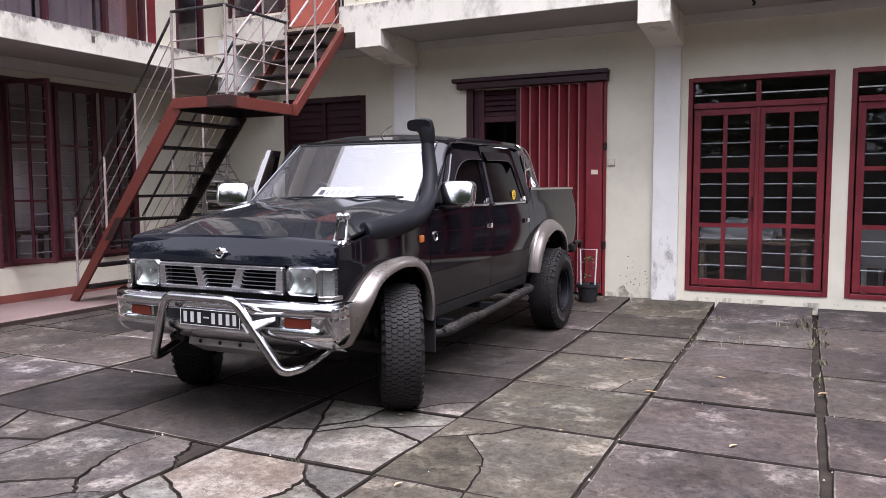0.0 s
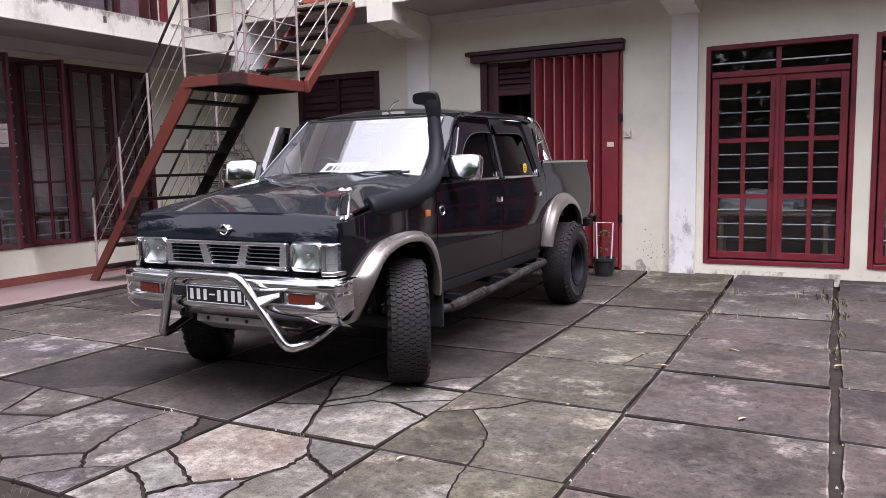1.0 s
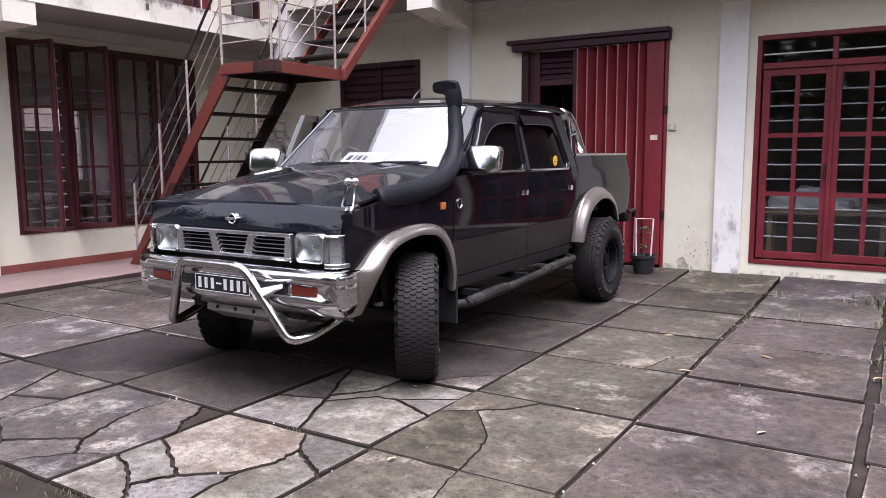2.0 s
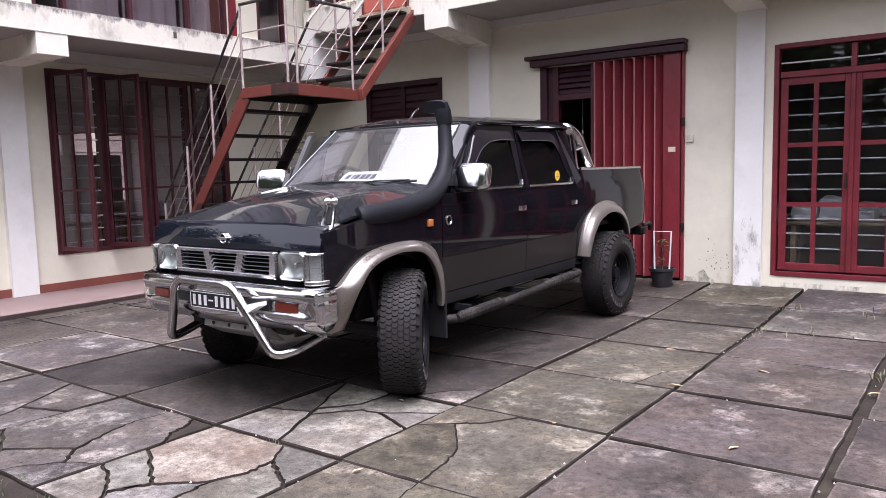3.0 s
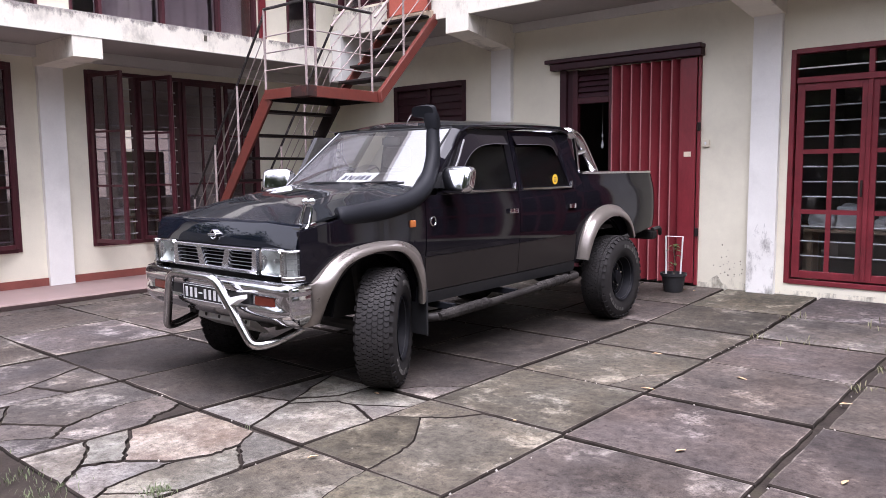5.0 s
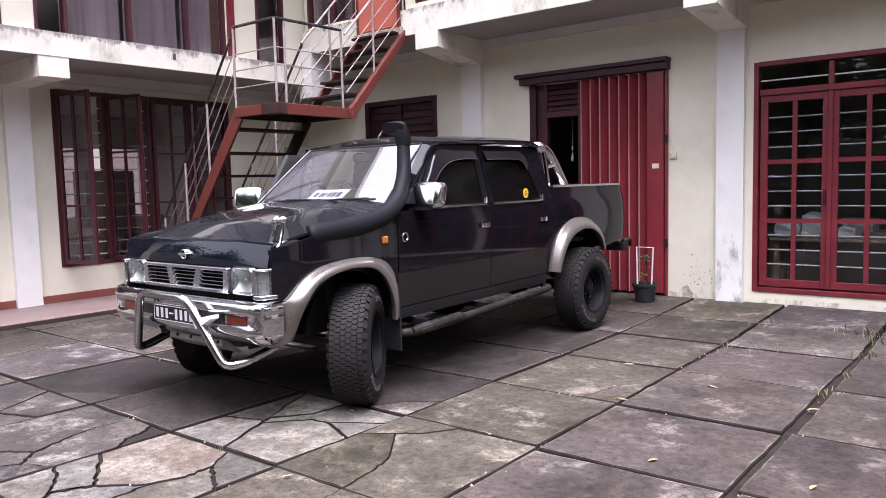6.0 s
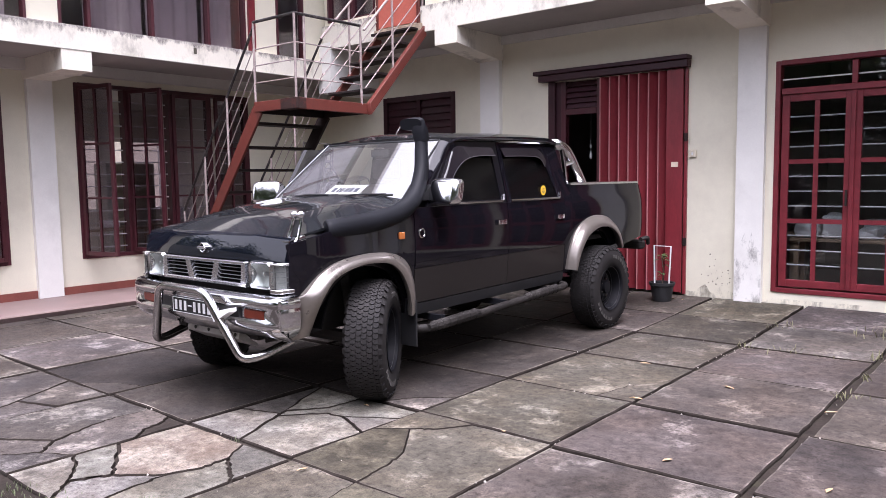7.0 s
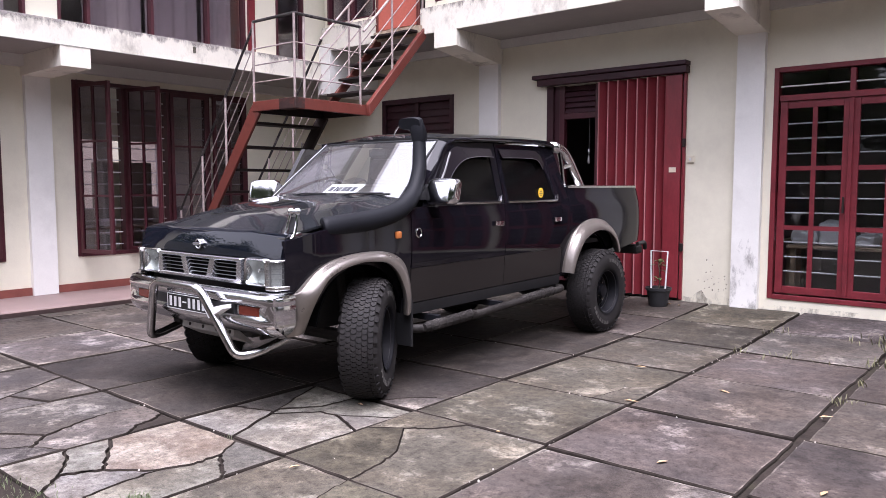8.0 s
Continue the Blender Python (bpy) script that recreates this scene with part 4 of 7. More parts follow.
part("round_badge", lathe(nbm(), [(0.004, 0.024), (0.010, 0.027), (0.006, 0.034), (-0.01, 0.034)], 24, "x", 0.826, 0.45, 1.03), DULLCHROME, front_door_left, "round chrome fuel-cap style badge")
part("yellow_sticker", lathe(nbm(), [(0.0, 0.0), (0.001, 0.042), (-0.003, 0.042)], 24, "x", half_width(1.29) + 0.002, 2.16, 1.288), surf("yellow_sticker", (0.75, 0.45, 0.02), 0.5, var=0.08), truck, "round yellow sticker")
for dy, dz, w in ((0.0, 0.013, 0.034), (0.0, -0.006, 0.050), (0.0, -0.020, 0.026)):
    part("sticker_mark", onebox(half_width(1.29) + 0.0015, half_width(1.29) + 0.0045, 2.16 + dy - w / 2, 2.16 + dy + w / 2, 1.288 + dz - 0.0032, 1.288 + dz + 0.0032), CABIN, truck)

# bonnet
bm = nbm()
rows = []
for i in range(21):
    t = i / 20
    y = -0.62 + 1.01 * t
    row = []
    for j in range(17):
        u = -1 + j / 8
        w = 0.775 - 0.012 * (1 - t) ** 6
        crown = 0.040 * (1 - u * u) + 0.012 * math.exp(-((abs(u) - 0.62) / 0.10) ** 2)
        row.append((w * u, y - 0.035 * (1 - u * u) * (1 - t), hood_edge(y) + 0.010 + crown * min(1, 0.45 + t * 2.2) + 0.017 * math.sin(math.pi * min(1.0, t * 1.08)) * (1 - abs(u) ** 5)))
    rows.append(row)
nose = [rows[0]]
for dy, dz in ((0.006, 0.001), (0.011, 0.004), (0.015, 0.011), (0.027, 0.045), (0.038, 0.078), (0.045, 0.104)):
    nose.append([(x, y - dy, z - dz) for x, y, z in rows[0]])
nose.append([(x, y - 0.049, 0.930) for x, y, z in rows[0]])
def skin(name, grid, mat, parent):
    bm = nbm()
    vs = [[bm.verts.new(p) for p in r] for r in grid]
    for a, b in zip(vs, vs[1:]):
        for j in range(16):
            bm.faces.new((a[j], a[j + 1], b[j + 1], b[j]))
    thicken(bm, 0.015)
    return part(name, bm, mat, parent, crease=50)
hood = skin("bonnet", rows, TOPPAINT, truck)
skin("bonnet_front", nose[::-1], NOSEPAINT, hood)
part("emblem", lathe(nbm(), [(0.020, 0.021), (-0.008, 0.022), (-0.011, 0.027), (-0.006, 0.032), (0.022, 0.032)], 28, "y", 0.010, -0.726, 0.990), CHROME, hood, "chrome ring emblem with a bar")
part("emblem_bar", onebox(-0.035, 0.055, -0.744, -0.704, 0.982, 0.998, bevel=0.004), CHROME, hood)
# Thin chrome strip standing in for the highlight along the front crease.
part("bonnet_lip", onebox(0.42, 0.77, -0.655, -0.645, 1.046, 1.052), CHROME, hood)

# nose panel, grille, lamps
part("nose_panel", prism(nbm(), [(-0.71, 0.92), (-0.71, 0.76), (-0.60, 0.70), (-0.60, 1.0), (-0.67, 1.0)], "x", -0.72, 0.72), UNDER, truck)
bm = nbm()
Z0, Z1 = 0.772, 0.925
box(bm, -0.45, 0.45, -0.815, -0.775, Z1 - 0.022, Z1, 0.005), box(bm, -0.45, 0.45, -0.815, -0.775, Z0, Z0 + 0.024, 0.005)
for x0, x1, b0, b1 in ((-0.45, -0.412, -0.45, -0.400), (0.412, 0.45, 0.400, 0.45), (-0.190, -0.135, -0.150, -0.088), (0.135, 0.190, 0.088, 0.150)):
    prism(bm, [(x0, Z1 - 0.012), (x1, Z1 - 0.012), (b1, Z0 + 0.012), (b0, Z0 + 0.012)], "y", -0.812, -0.776)
GRILLM = surf("satin_silver_grille", (0.74, 0.75, 0.78), 0.16, metal=0.95, var=0.1, scale=8, bump=0.02)
grl = part("grille", bm, GRILLM, truck, "chrome grille with three openings", crease=30)
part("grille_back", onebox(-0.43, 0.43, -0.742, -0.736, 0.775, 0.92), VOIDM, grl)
for z in (0.815, 0.838, 0.861, 0.884):
    part("grille_slat", onebox(-0.42, 0.42, -0.797, -0.788, z - 0.0016, z + 0.0016), SLATM, grl)
for s in (1, -1):
    x0, x1 = 0.475, 0.665
    bm = nbm()
    zl0, zl1 = 0.778, 0.927
    def rim_ring(e, y, n=6):
        """A rounded rectangle round the lamp, e inside its edge."""
        out = []
        for cx, cz, a0 in ((x1 - 0.028, zl1 - 0.028, 0), (x0 + 0.028, zl1 - 0.028, 90), (x0 + 0.028, zl0 + 0.028, 180), (x1 - 0.028, zl0 + 0.028, 270)):
            for k in range(n):
                q = radians(a0 + 90 * k / (n - 1))
                out.append((s * (cx + (0.034 - e) * math.cos(q)), y, cz + (0.034 - e) * math.sin(q)))
        return out
    loft(bm, [rim_ring(-0.002, -0.70), rim_ring(-0.002, -0.796), rim_ring(0.003, -0.804), rim_ring(0.010, -0.802), rim_ring(0.016, -0.790), rim_ring(0.018, -0.74)], caps=False)
    hb = part("headlamp", bm, BUMPCHROME, truck, "rectangular headlamp with a chrome rim", crease=50)
    bm = nbm()
    bowl = []
    for j in range(13):
        v = -1 + j / 6
        bowl.append([(s * ((x0 + x1) / 2 + (x1 - x0 - 0.022) / 2 * u), -0.792 + 0.062 * (1 - 0.55 * u * u - 0.45 * v * v) + 0.010 * math.cos(u * 7.0) * math.cos(v * 3.0), (zl0 + zl1) / 2 + (zl1 - zl0 - 0.022) / 2 * v) for u in span(-1, 1, 16)])
    vs = [[bm.verts.new(p) for p in r] for r in bowl]
    for a, b in zip(vs, vs[1:]):
        for i in range(16):
            bm.faces.new((a[i], a[i + 1], b[i + 1], b[i]))
    thicken(bm, 0.003)
    part("reflector", bm, REFLM, hb, crease=80)
    part("bulb", lathe(nbm(), [(-0.775, 0.0), (-0.770, 0.012), (-0.755, 0.015), (-0.735, 0.012)], 12, "y", s * (x0 + x1) / 2, 0.0, (zl0 + zl1) / 2 + 0.004), DULLCHROME, hb)
    bm = nbm()
    lens = [[(s * ((x0 + x1) / 2 + (x1 - x0 - 0.020) / 2 * u), -0.798 - 0.012 * (1 - u * u) * (1 - v * v), (zl0 + zl1) / 2 + (zl1 - zl0 - 0.020) / 2 * v) for u in span(-1, 1, 10)] for v in span(-1, 1, 8)]
    vs = [[bm.verts.new(p) for p in r] for r in lens]
    for a, b in zip(vs, vs[1:]):
        for i in range(10):
            bm.faces.new((a[i], a[i + 1], b[i + 1], b[i]))
    part("lens", bm, LENS, hb, crease=80).visible_shadow = False
    # wrap-round corner lamp
    poly = [(s * 0.688, -0.812), (s * 0.722, -0.805), (s * 0.752, -0.782), (s * 0.766, -0.712), (s * 0.74, -0.700), (s * 0.688, -0.72)]
    back = [(s * 0.692, -0.782), (s * 0.715, -0.776), (s * 0.736, -0.758), (s * 0.746, -0.712), (s * 0.735, -0.700), (s * 0.692, -0.715)]
    cl = part("corner_lamp", prism(nbm(), back, "z", 0.776, 0.922, 0.004), LAMPBACK, truck, "clear corner lamp with a chrome trim")
    bm = nbm()
    loft(bm, [[(x, y, z) for x, y in poly[:4]] for z in span(0.782, 0.918, 4)], closed=False, caps=False)
    part("lens", bm, LENS, cl, crease=20).visible_shadow = False
    for z in (0.82, 0.85, 0.88):
        part("lens_rib", loft(nbm(), [[(x * 0.997, y * 0.997, z - 0.0015) for x, y in poly[:4]], [(x * 0.997, y * 0.997, z + 0.0015) for x, y in poly[:4]]], closed=False, caps=False), CLEARL, cl)
    poly2 = [(s * 0.684, -0.818), (s * 0.726, -0.811), (s * 0.758, -0.785), (s * 0.773, -0.707), (s * 0.74, -0.698), (s * 0.684, -0.72)]
    part("trim", prism(nbm(), poly2, "z", 0.918, 0.930, 0.004), DULLCHROME, cl)
    part("trim", prism(nbm(), poly2, "z", 0.756, 0.780, 0.004), DULLCHROME, cl)
    part("trim", onebox(*sorted((s * 0.682, s * 0.690)), -0.818, -0.74, 0.781, 0.917, bevel=0.002), DULLCHROME, cl)

# bumper with wrapped ends
def plan(off, back):
    return [(-0.795 + off, back), (-0.793 + off, -0.775), (-0.775 + off * 0.8, -0.812 + off * 0.6), (-0.68, -0.845 + off), (0.0, -0.872 + off), (0.68, -0.845 + off), (0.775 - off * 0.8, -0.812 + off * 0.6), (0.793 - off, -0.775), (0.795 - off, back)]
prof = [(0.05, 0.728), (0.014, 0.724), (0.002, 0.712), (0.0, 0.695), (0.006, 0.680), (0.022, 0.672), (0.022, 0.598), (0.006, 0.590), (0.002, 0.578), (0.008, 0.560), (0.030, 0.530), (0.062, 0.510)]
bm = nbm()
rings = []
for off, z in prof:
    line = []
    for v, w in zip(smooth_line([(x, y, 0) for x, y in plan(off, -0.705)], 4), smooth_line([(x, y, 0) for x, y in plan(min(off, 0.004) if 0.595 < z < 0.675 else off, -0.705)], 4)):
        p = w if abs(v.x) > 0.70 else v
        line.append((p.x, p.y, z))
    rings.append(line)
loft(bm, rings, closed=False, caps=False)
thicken(bm, 0.02)
bump_ = part("front_bumper", bm, BUMPCHROME, truck, "chrome front bumper with worn lower edge", crease=45)
part("bumper_core", onebox(-0.72, 0.72, -0.79, -0.58, 0.53, 0.715), PLASTIC, truck)
for s in (1, -1):
    poly = [(s * 0.492, -0.862), (s * 0.658, -0.850), (s * 0.658, -0.825), (s * 0.492, -0.84)]
    part("indicator", prism(nbm(), poly, "z", 0.606, 0.660, 0.004), ORANGE, bump_, "orange indicator lens")
part("bumper_strip", prism(nbm(), [(-0.455, -0.868), (0.0, -0.880), (0.455, -0.868), (0.455, -0.845), (-0.455, -0.845)], "z", 0.601, 0.669), PLASTIC, bump_, "black rubber strip")
pl = part("number_plate", onebox(-0.222, 0.222, -0.893, -0.880, 0.578, 0.678, bevel=0.003), PLASTIC, truck, "black number plate with white bars")
part("plate_border", box(box(box(box(nbm(), -0.218, 0.218, -0.8955, -0.8925, 0.6715, 0.6745), -0.218, 0.218, -0.8955, -0.8925, 0.5815, 0.5845), -0.218, -0.215, -0.8955, -0.8925, 0.585, 0.671), 0.215, 0.218, -0.8955, -0.8925, 0.585, 0.671), SIGNW, pl)
for x in (-0.180, -0.128, -0.076, 0.028, 0.080, 0.132, 0.180):
    part("plate_bar", onebox(x - 0.0115, x + 0.0115, -0.8965, -0.8925, 0.597, 0.658), SIGNW, pl)
part("plate_bar", onebox(-0.044, -0.004, -0.8965, -0.8925, 0.626, 0.634), SIGNW, pl)
# nudge bar
bb = [(0.60, -0.60, 0.44), (0.555, -0.80, 0.375), (0.49, -0.885, 0.362), (0.235, -0.955, 0.752), (-0.265, -0.955, 0.752), (-0.425, -0.905, 0.372), (-0.46, -0.80, 0.375), (-0.48, -0.60, 0.43)]
part("nudge_bar", onetube(round_line(bb, 0.07), 0.027, 12), DULLSTEEL, truck, "bent chrome tube bar in front of the bumper")
part("bar_bracket", prism(nbm(), [(0.27, 0.625), (0.455, 0.668), (0.455, 0.645), (0.31, 0.575)], "y", -0.945, -0.885), SIGNW, truck, "pale triangular bracket")
sk = part("skid_plate", prism(nbm(), [(-0.735, 0.475), (-0.725, 0.482), (-0.60, 0.372), (-0.61, 0.362), (-0.742, 0.430)], "x", -0.31, 0.26), surf("skid_plate_metal", (0.42, 0.41, 0.40), 0.45, metal=0.5, var=0.2, scale=8, bump=0.06), truck, "scuffed grey metal skid plate with holes")
for x in (-0.22, -0.07, 0.08, 0.22):
    part("skid_hole", lathe(nbm(), [(0.0, 0.0), (0.0, 0.012), (0.006, 0.012)], 12, "y", x, -0.742, 0.452), UNDER, sk)

# flares round the wheels: stations along the arch, the edge on the body (x, y, z) and the lip by the tyre
FRONT_BODY = [(0.705, -0.640, 0.465), (0.745, -0.636, 0.600), (0.780, -0.632, 0.712), (0.818, -0.592, 0.748), (0.828, -0.500, 0.835), (0.830, -0.390, 0.892),
              (0.830, -0.250, 0.922), (0.830, -0.060, 0.936), (0.830, 0.115, 0.924), (0.828, 0.245, 0.880), (0.822, 0.325, 0.800), (0.812, 0.355, 0.690), (0.800, 0.362, 0.560)]
FRONT_LIP = [(0.785, -0.545, 0.490), (0.838, -0.552, 0.575), (0.880, -0.545, 0.660), (0.912, -0.522, 0.738), (0.920, -0.446, 0.822), (0.922, -0.335, 0.868),
             (0.922, -0.180, 0.894), (0.922, -0.060, 0.892), (0.922, 0.058, 0.873), (0.920, 0.157, 0.802), (0.916, 0.226, 0.690), (0.910, 0.258, 0.590), (0.900, 0.268, 0.500)]
REAR_LIP = [(0.905, 2.572, 0.560), (0.912, 2.600, 0.650), (0.918, 2.662, 0.760), (0.920, 2.775, 0.865), (0.920, 2.960, 0.928), (0.920, 3.130, 0.938), (0.920, 3.300, 0.905), (0.918, 3.450, 0.820), (0.910, 3.545, 0.690)]
REAR_BODY = [(0.812, 2.535, 0.570), (0.822, 2.555, 0.690), (0.830, 2.612, 0.820), (0.832, 2.735, 0.945), (0.832, 2.935, 1.018), (0.832, 3.150, 1.034), (0.832, 3.355, 0.998), (0.830, 3.520, 0.900), (0.825, 3.620, 0.745)]


def flare(s, body, lip, hub):
    """A proud, rounded lip along the arch of a wheel, rolled under towards the tyre."""
    bm, rings = nbm(), []
    for p, q in zip(smooth_line(body, 4), smooth_line(lip, 4)):
        inward = Vector((0, hub[0] - q.y, hub[1] - q.z)).normalized()
        out = Vector((1, 0, 0)) * 0.75 - inward * 0.66
        ring = [p + Vector((-0.03, 0, 0)), p + out * 0.002, p + out * 0.009 + (q - p) * 0.07, p.lerp(q, 0.16) + out * 0.010, p.lerp(q, 0.22) + out * 0.008,
                p.lerp(q, 0.5) + out * 0.022, p.lerp(q, 0.8) + out * 0.019, q + out * 0.004, q + inward * 0.010, q + inward * 0.012 + Vector((-0.012, 0, 0)),
                q + Vector((-0.05, 0, 0)) - inward * 0.004, p + Vector((-0.03, 0, 0)) + inward * 0.02]
        rings.append([(s * v.x, v.y, v.z) for v in ring])
    loft(bm, rings)
    return part("wheel_flare", bm, FLAREM, truck, crease=50)

for s in (1, -1):
    flare(s, FRONT_BODY, FRONT_LIP, (-0.14, 0.46))
    flare(s, REAR_BODY, REAR_LIP, (3.08, 0.46))
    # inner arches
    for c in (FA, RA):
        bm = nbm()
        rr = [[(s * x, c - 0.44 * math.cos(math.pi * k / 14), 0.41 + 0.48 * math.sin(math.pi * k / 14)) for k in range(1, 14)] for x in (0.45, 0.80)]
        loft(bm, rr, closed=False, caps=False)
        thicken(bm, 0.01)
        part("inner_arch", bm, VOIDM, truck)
    part("inner_wing", onebox(*sorted((s * 0.44, s * 0.46)), -0.60, 0.42, 0.42, 1.0), UNDER, truck)
    part("mud_flap", onebox(*sorted((s * 0.66, s * 0.90)), 0.30, 0.315, 0.28, 0.60, bevel=0.005), PLASTIC, truck)
    part("mud_flap", onebox(*sorted((s * 0.66, s * 0.90)), 3.54, 3.555, 0.30, 0.62, bevel=0.005), PLASTIC, truck)


RIMEDGE = surf("rubbed_rim_edge", (0.06, 0.06, 0.062), 0.3, metal=0.6, var=0.4, scale=12, bump=0.0)
LETTERM = surf("worn_tyre_lettering", (0.07, 0.066, 0.062), 0.8, var=0.5, scale=14, bump=0.1, spec=0.2)
def wheel(name, m, k=1.0):
    hw, R = 0.127, WR
    prof = [(-hw + 0.02, 0.20), (-hw + 0.005, 0.225), (-hw, 0.28), (-hw + 0.008, 0.335), (-hw + 0.03, R - 0.022), (-hw + 0.06, R - 0.012), (0, R - 0.009), (hw - 0.06, R - 0.012), (hw - 0.03, R - 0.022), (hw - 0.008, 0.335), (hw, 0.28), (hw - 0.005, 0.225), (hw - 0.02, 0.20)]
    tyre = part("tyre", lathe(nbm(), prof, 56, "x"), RUBBER, truck, "chunky all-terrain tyre, dusty black rubber", crease=50)
    tyre.matrix_local = m @ Matrix.Scale(k, 4)
    bm = nbm()
    NB = 72
    for row in range(6):
        x = -0.0845 + 0.0338 * row
        for k in range(NB):
            a = 2 * math.pi * (k + 0.5 * (row % 2)) / NB
            da = 2 * math.pi / NB
            dip = 0.010 if row in (0, 5) else 0.0
            vs = []
            for rr in (R - 0.014 - dip, R - dip * 0.9):
                for u, v in ((-1, -0.46), (0.0, -0.24), (1, -0.46), (1, 0.36), (0.0, 0.58), (-1, 0.36)):
                    aa = a + da * v * 0.98
                    vs.append(bm.verts.new((x + u * 0.0163, rr * math.cos(aa), rr * math.sin(aa))))
            lo, hi = vs[:6], vs[6:]
            bm.faces.new(hi)
            for q in range(6):
                bm.faces.new((lo[q], lo[(q + 1) % 6], hi[(q + 1) % 6], hi[q]))
    for sd in (-1, 1):
        for k in range(NB // 2):
            a0 = 2 * math.pi * k / (NB // 2)
            a1 = a0 + math.pi / (NB // 2) * 1.1
            vs = []
            for x, rr in ((sd * (hw - 0.03), R - 0.012), (sd * (hw - 0.008), 0.352)):
                for aa in (a0, a1):
                    vs.append(bm.verts.new((x + sd * 0.003, rr * math.cos(aa), rr * math.sin(aa))))
            vs2 = [bm.verts.new((v.co.x - sd * 0.02, v.co.y * 0.96, v.co.z * 0.96)) for v in vs]
            bm.faces.new((vs[0], vs[1], vs[3], vs[2]))
            for p, q in ((0, 1), (1, 3), (3, 2), (2, 0)):
                bm.faces.new((vs[p], vs[q], vs2[q], vs2[p]))
    part("tread", bm, RUBBER, tyre, crease=0)
    for k in list(range(7)) + list(range(18, 25)):
        a = 2 * math.pi * k / 36 + 0.4
        q = [(rr * math.cos(aa), rr * math.sin(aa)) for rr, aa in ((0.272, a), (0.272, a + 0.11), (0.302, a + 0.11), (0.302, a))]
        part("sidewall_bar", prism(nbm(), q, "x", hw - 0.006, hw + 0.0015), LETTERM, tyre, crease=0)
    rp = [(0.115, 0.205), (0.125, 0.212), (0.12, 0.20), (0.09, 0.185), (0.03, 0.175), (0.00, 0.17), (-0.01, 0.15), (0.012, 0.14), (0.018, 0.11), (0.035, 0.09), (0.04, 0.06), (0.075, 0.055), (0.08, 0.035), (0.08, 0.0)]
    rim = part("rim", lathe(nbm(), rp, 40, "x"), RIMM, tyre, "dark steel rim with a deep dish")
    for rr, x in ((0.192, 0.10), (0.172, 0.03), (0.14, 0.016)):
        part("rim_ring", tube(nbm(), [(x, rr * math.cos(a), rr * math.sin(a)) for a in span(0, 2 * math.pi, 36)], 0.004, 5), RIMEDGE, tyre)
    for k in range(8):
        a = 2 * math.pi * k / 8
        part("rim_slot", lathe(nbm(), [(0.0, 0.0), (0.004, 0.013), (-0.02, 0.016)], 10, "x", 0.018, 0.122 * math.cos(a), 0.122 * math.sin(a)), UNDER, tyre)
    for k in range(6):
        a = 2 * math.pi * (k + 0.5) / 6
        part("wheel_nut", lathe(nbm(), [(0.025, 0.0), (0.025, 0.008), (0.0, 0.010)], 6, "x", 0.036, 0.075 * math.cos(a), 0.075 * math.sin(a)), DULLCHROME, tyre)
    return tyre

wheel("wheel", pose(0.762, 0.01, WR - 0.005, 8, 0, 33))
wheel("wheel", pose(-0.825, -0.04, WR - 0.005, 0, 0, 33) @ pose(0, 0, 0, 0, 0, 180))
wheel("wheel", pose(0.825, 2.91, WR - 0.004))
wheel("wheel", pose(-0.805, 2.91, WR - 0.004) @ pose(0, 0, 0, 0, 0, 180))

# roof, pillars, windscreen
bm = nbm()
rows = []
for i in range(17):
    t = i / 16
    y = 0.93 + 1.575 * t
    ze = 1.672 + 0.045 * math.sin(min(1, t * 1.1) * math.pi * 0.5) - 0.03 * max(0, (t - 0.9) / 0.1) ** 2
    row = []
    for j in range(17):
        u = -1 + j / 8
        crown = 0.055 * (1 - abs(u) ** 3.2)
        row.append((0.715 * u, y - 0.06 * (1 - u * u) * (1 - t), ze + crown * min(1.0, 0.25 + t * 6)))
    rows.append(row)
vs = [[bm.verts.new(p) for p in r] for r in rows]
for a, b in zip(vs, vs[1:]):
    for j in range(16):
        bm.faces.new((a[j], a[j + 1], b[j + 1], b[j]))
thicken(bm, 0.025)
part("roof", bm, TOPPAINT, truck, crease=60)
for s in (1, -1):
    part("drip_rail", onetube(smooth_line([(s * 0.765, 0.52, 1.262), (s * 0.735, 0.75, 1.48), (s * 0.712, 0.95, 1.672), (s * 0.716, 1.4, 1.70), (s * 0.716, 2.2, 1.71), (s * 0.72, 2.485, 1.69)], 5), 0.012, 6), PAINT, truck)
    bm = nbm()
    a0, a1, b0, b1 = Vector((s * 0.775, 0.45, 1.25)), Vector((s * 0.70, 0.38, 1.25)), Vector((s * 0.712, 0.95, 1.675)), Vector((s * 0.625, 0.90, 1.68))
    loft(bm, [[a0, a1, a1 + Vector((0, 0.06, -0.01)), a0 + Vector((0, 0.10, -0.01))], [b0, b1, b1 + Vector((0, 0.05, -0.03)), b0 + Vector((0, 0.05, -0.03))]])
    part("windscreen_pillar", bm, PAINT, truck)
    # rear quarter of the cab
    bm = nbm()
    q = [(2.30, 1.69), (2.49, 1.69), (2.637, 1.25), (2.50, 1.207)]
    o = [bm.verts.new((s * half_width(z), y, z)) for y, z in q]
    i2 = [bm.verts.new((s * (half_width(z) - 0.03), y, z)) for y, z in q]
    bm.faces.new(o), bm.faces.new(i2[::-1])
    for k in range(4):
        bm.faces.new((o[k], o[(k + 1) % 4], i2[(k + 1) % 4], i2[k]))
    part("rear_pillar", bm, PAINT, truck)
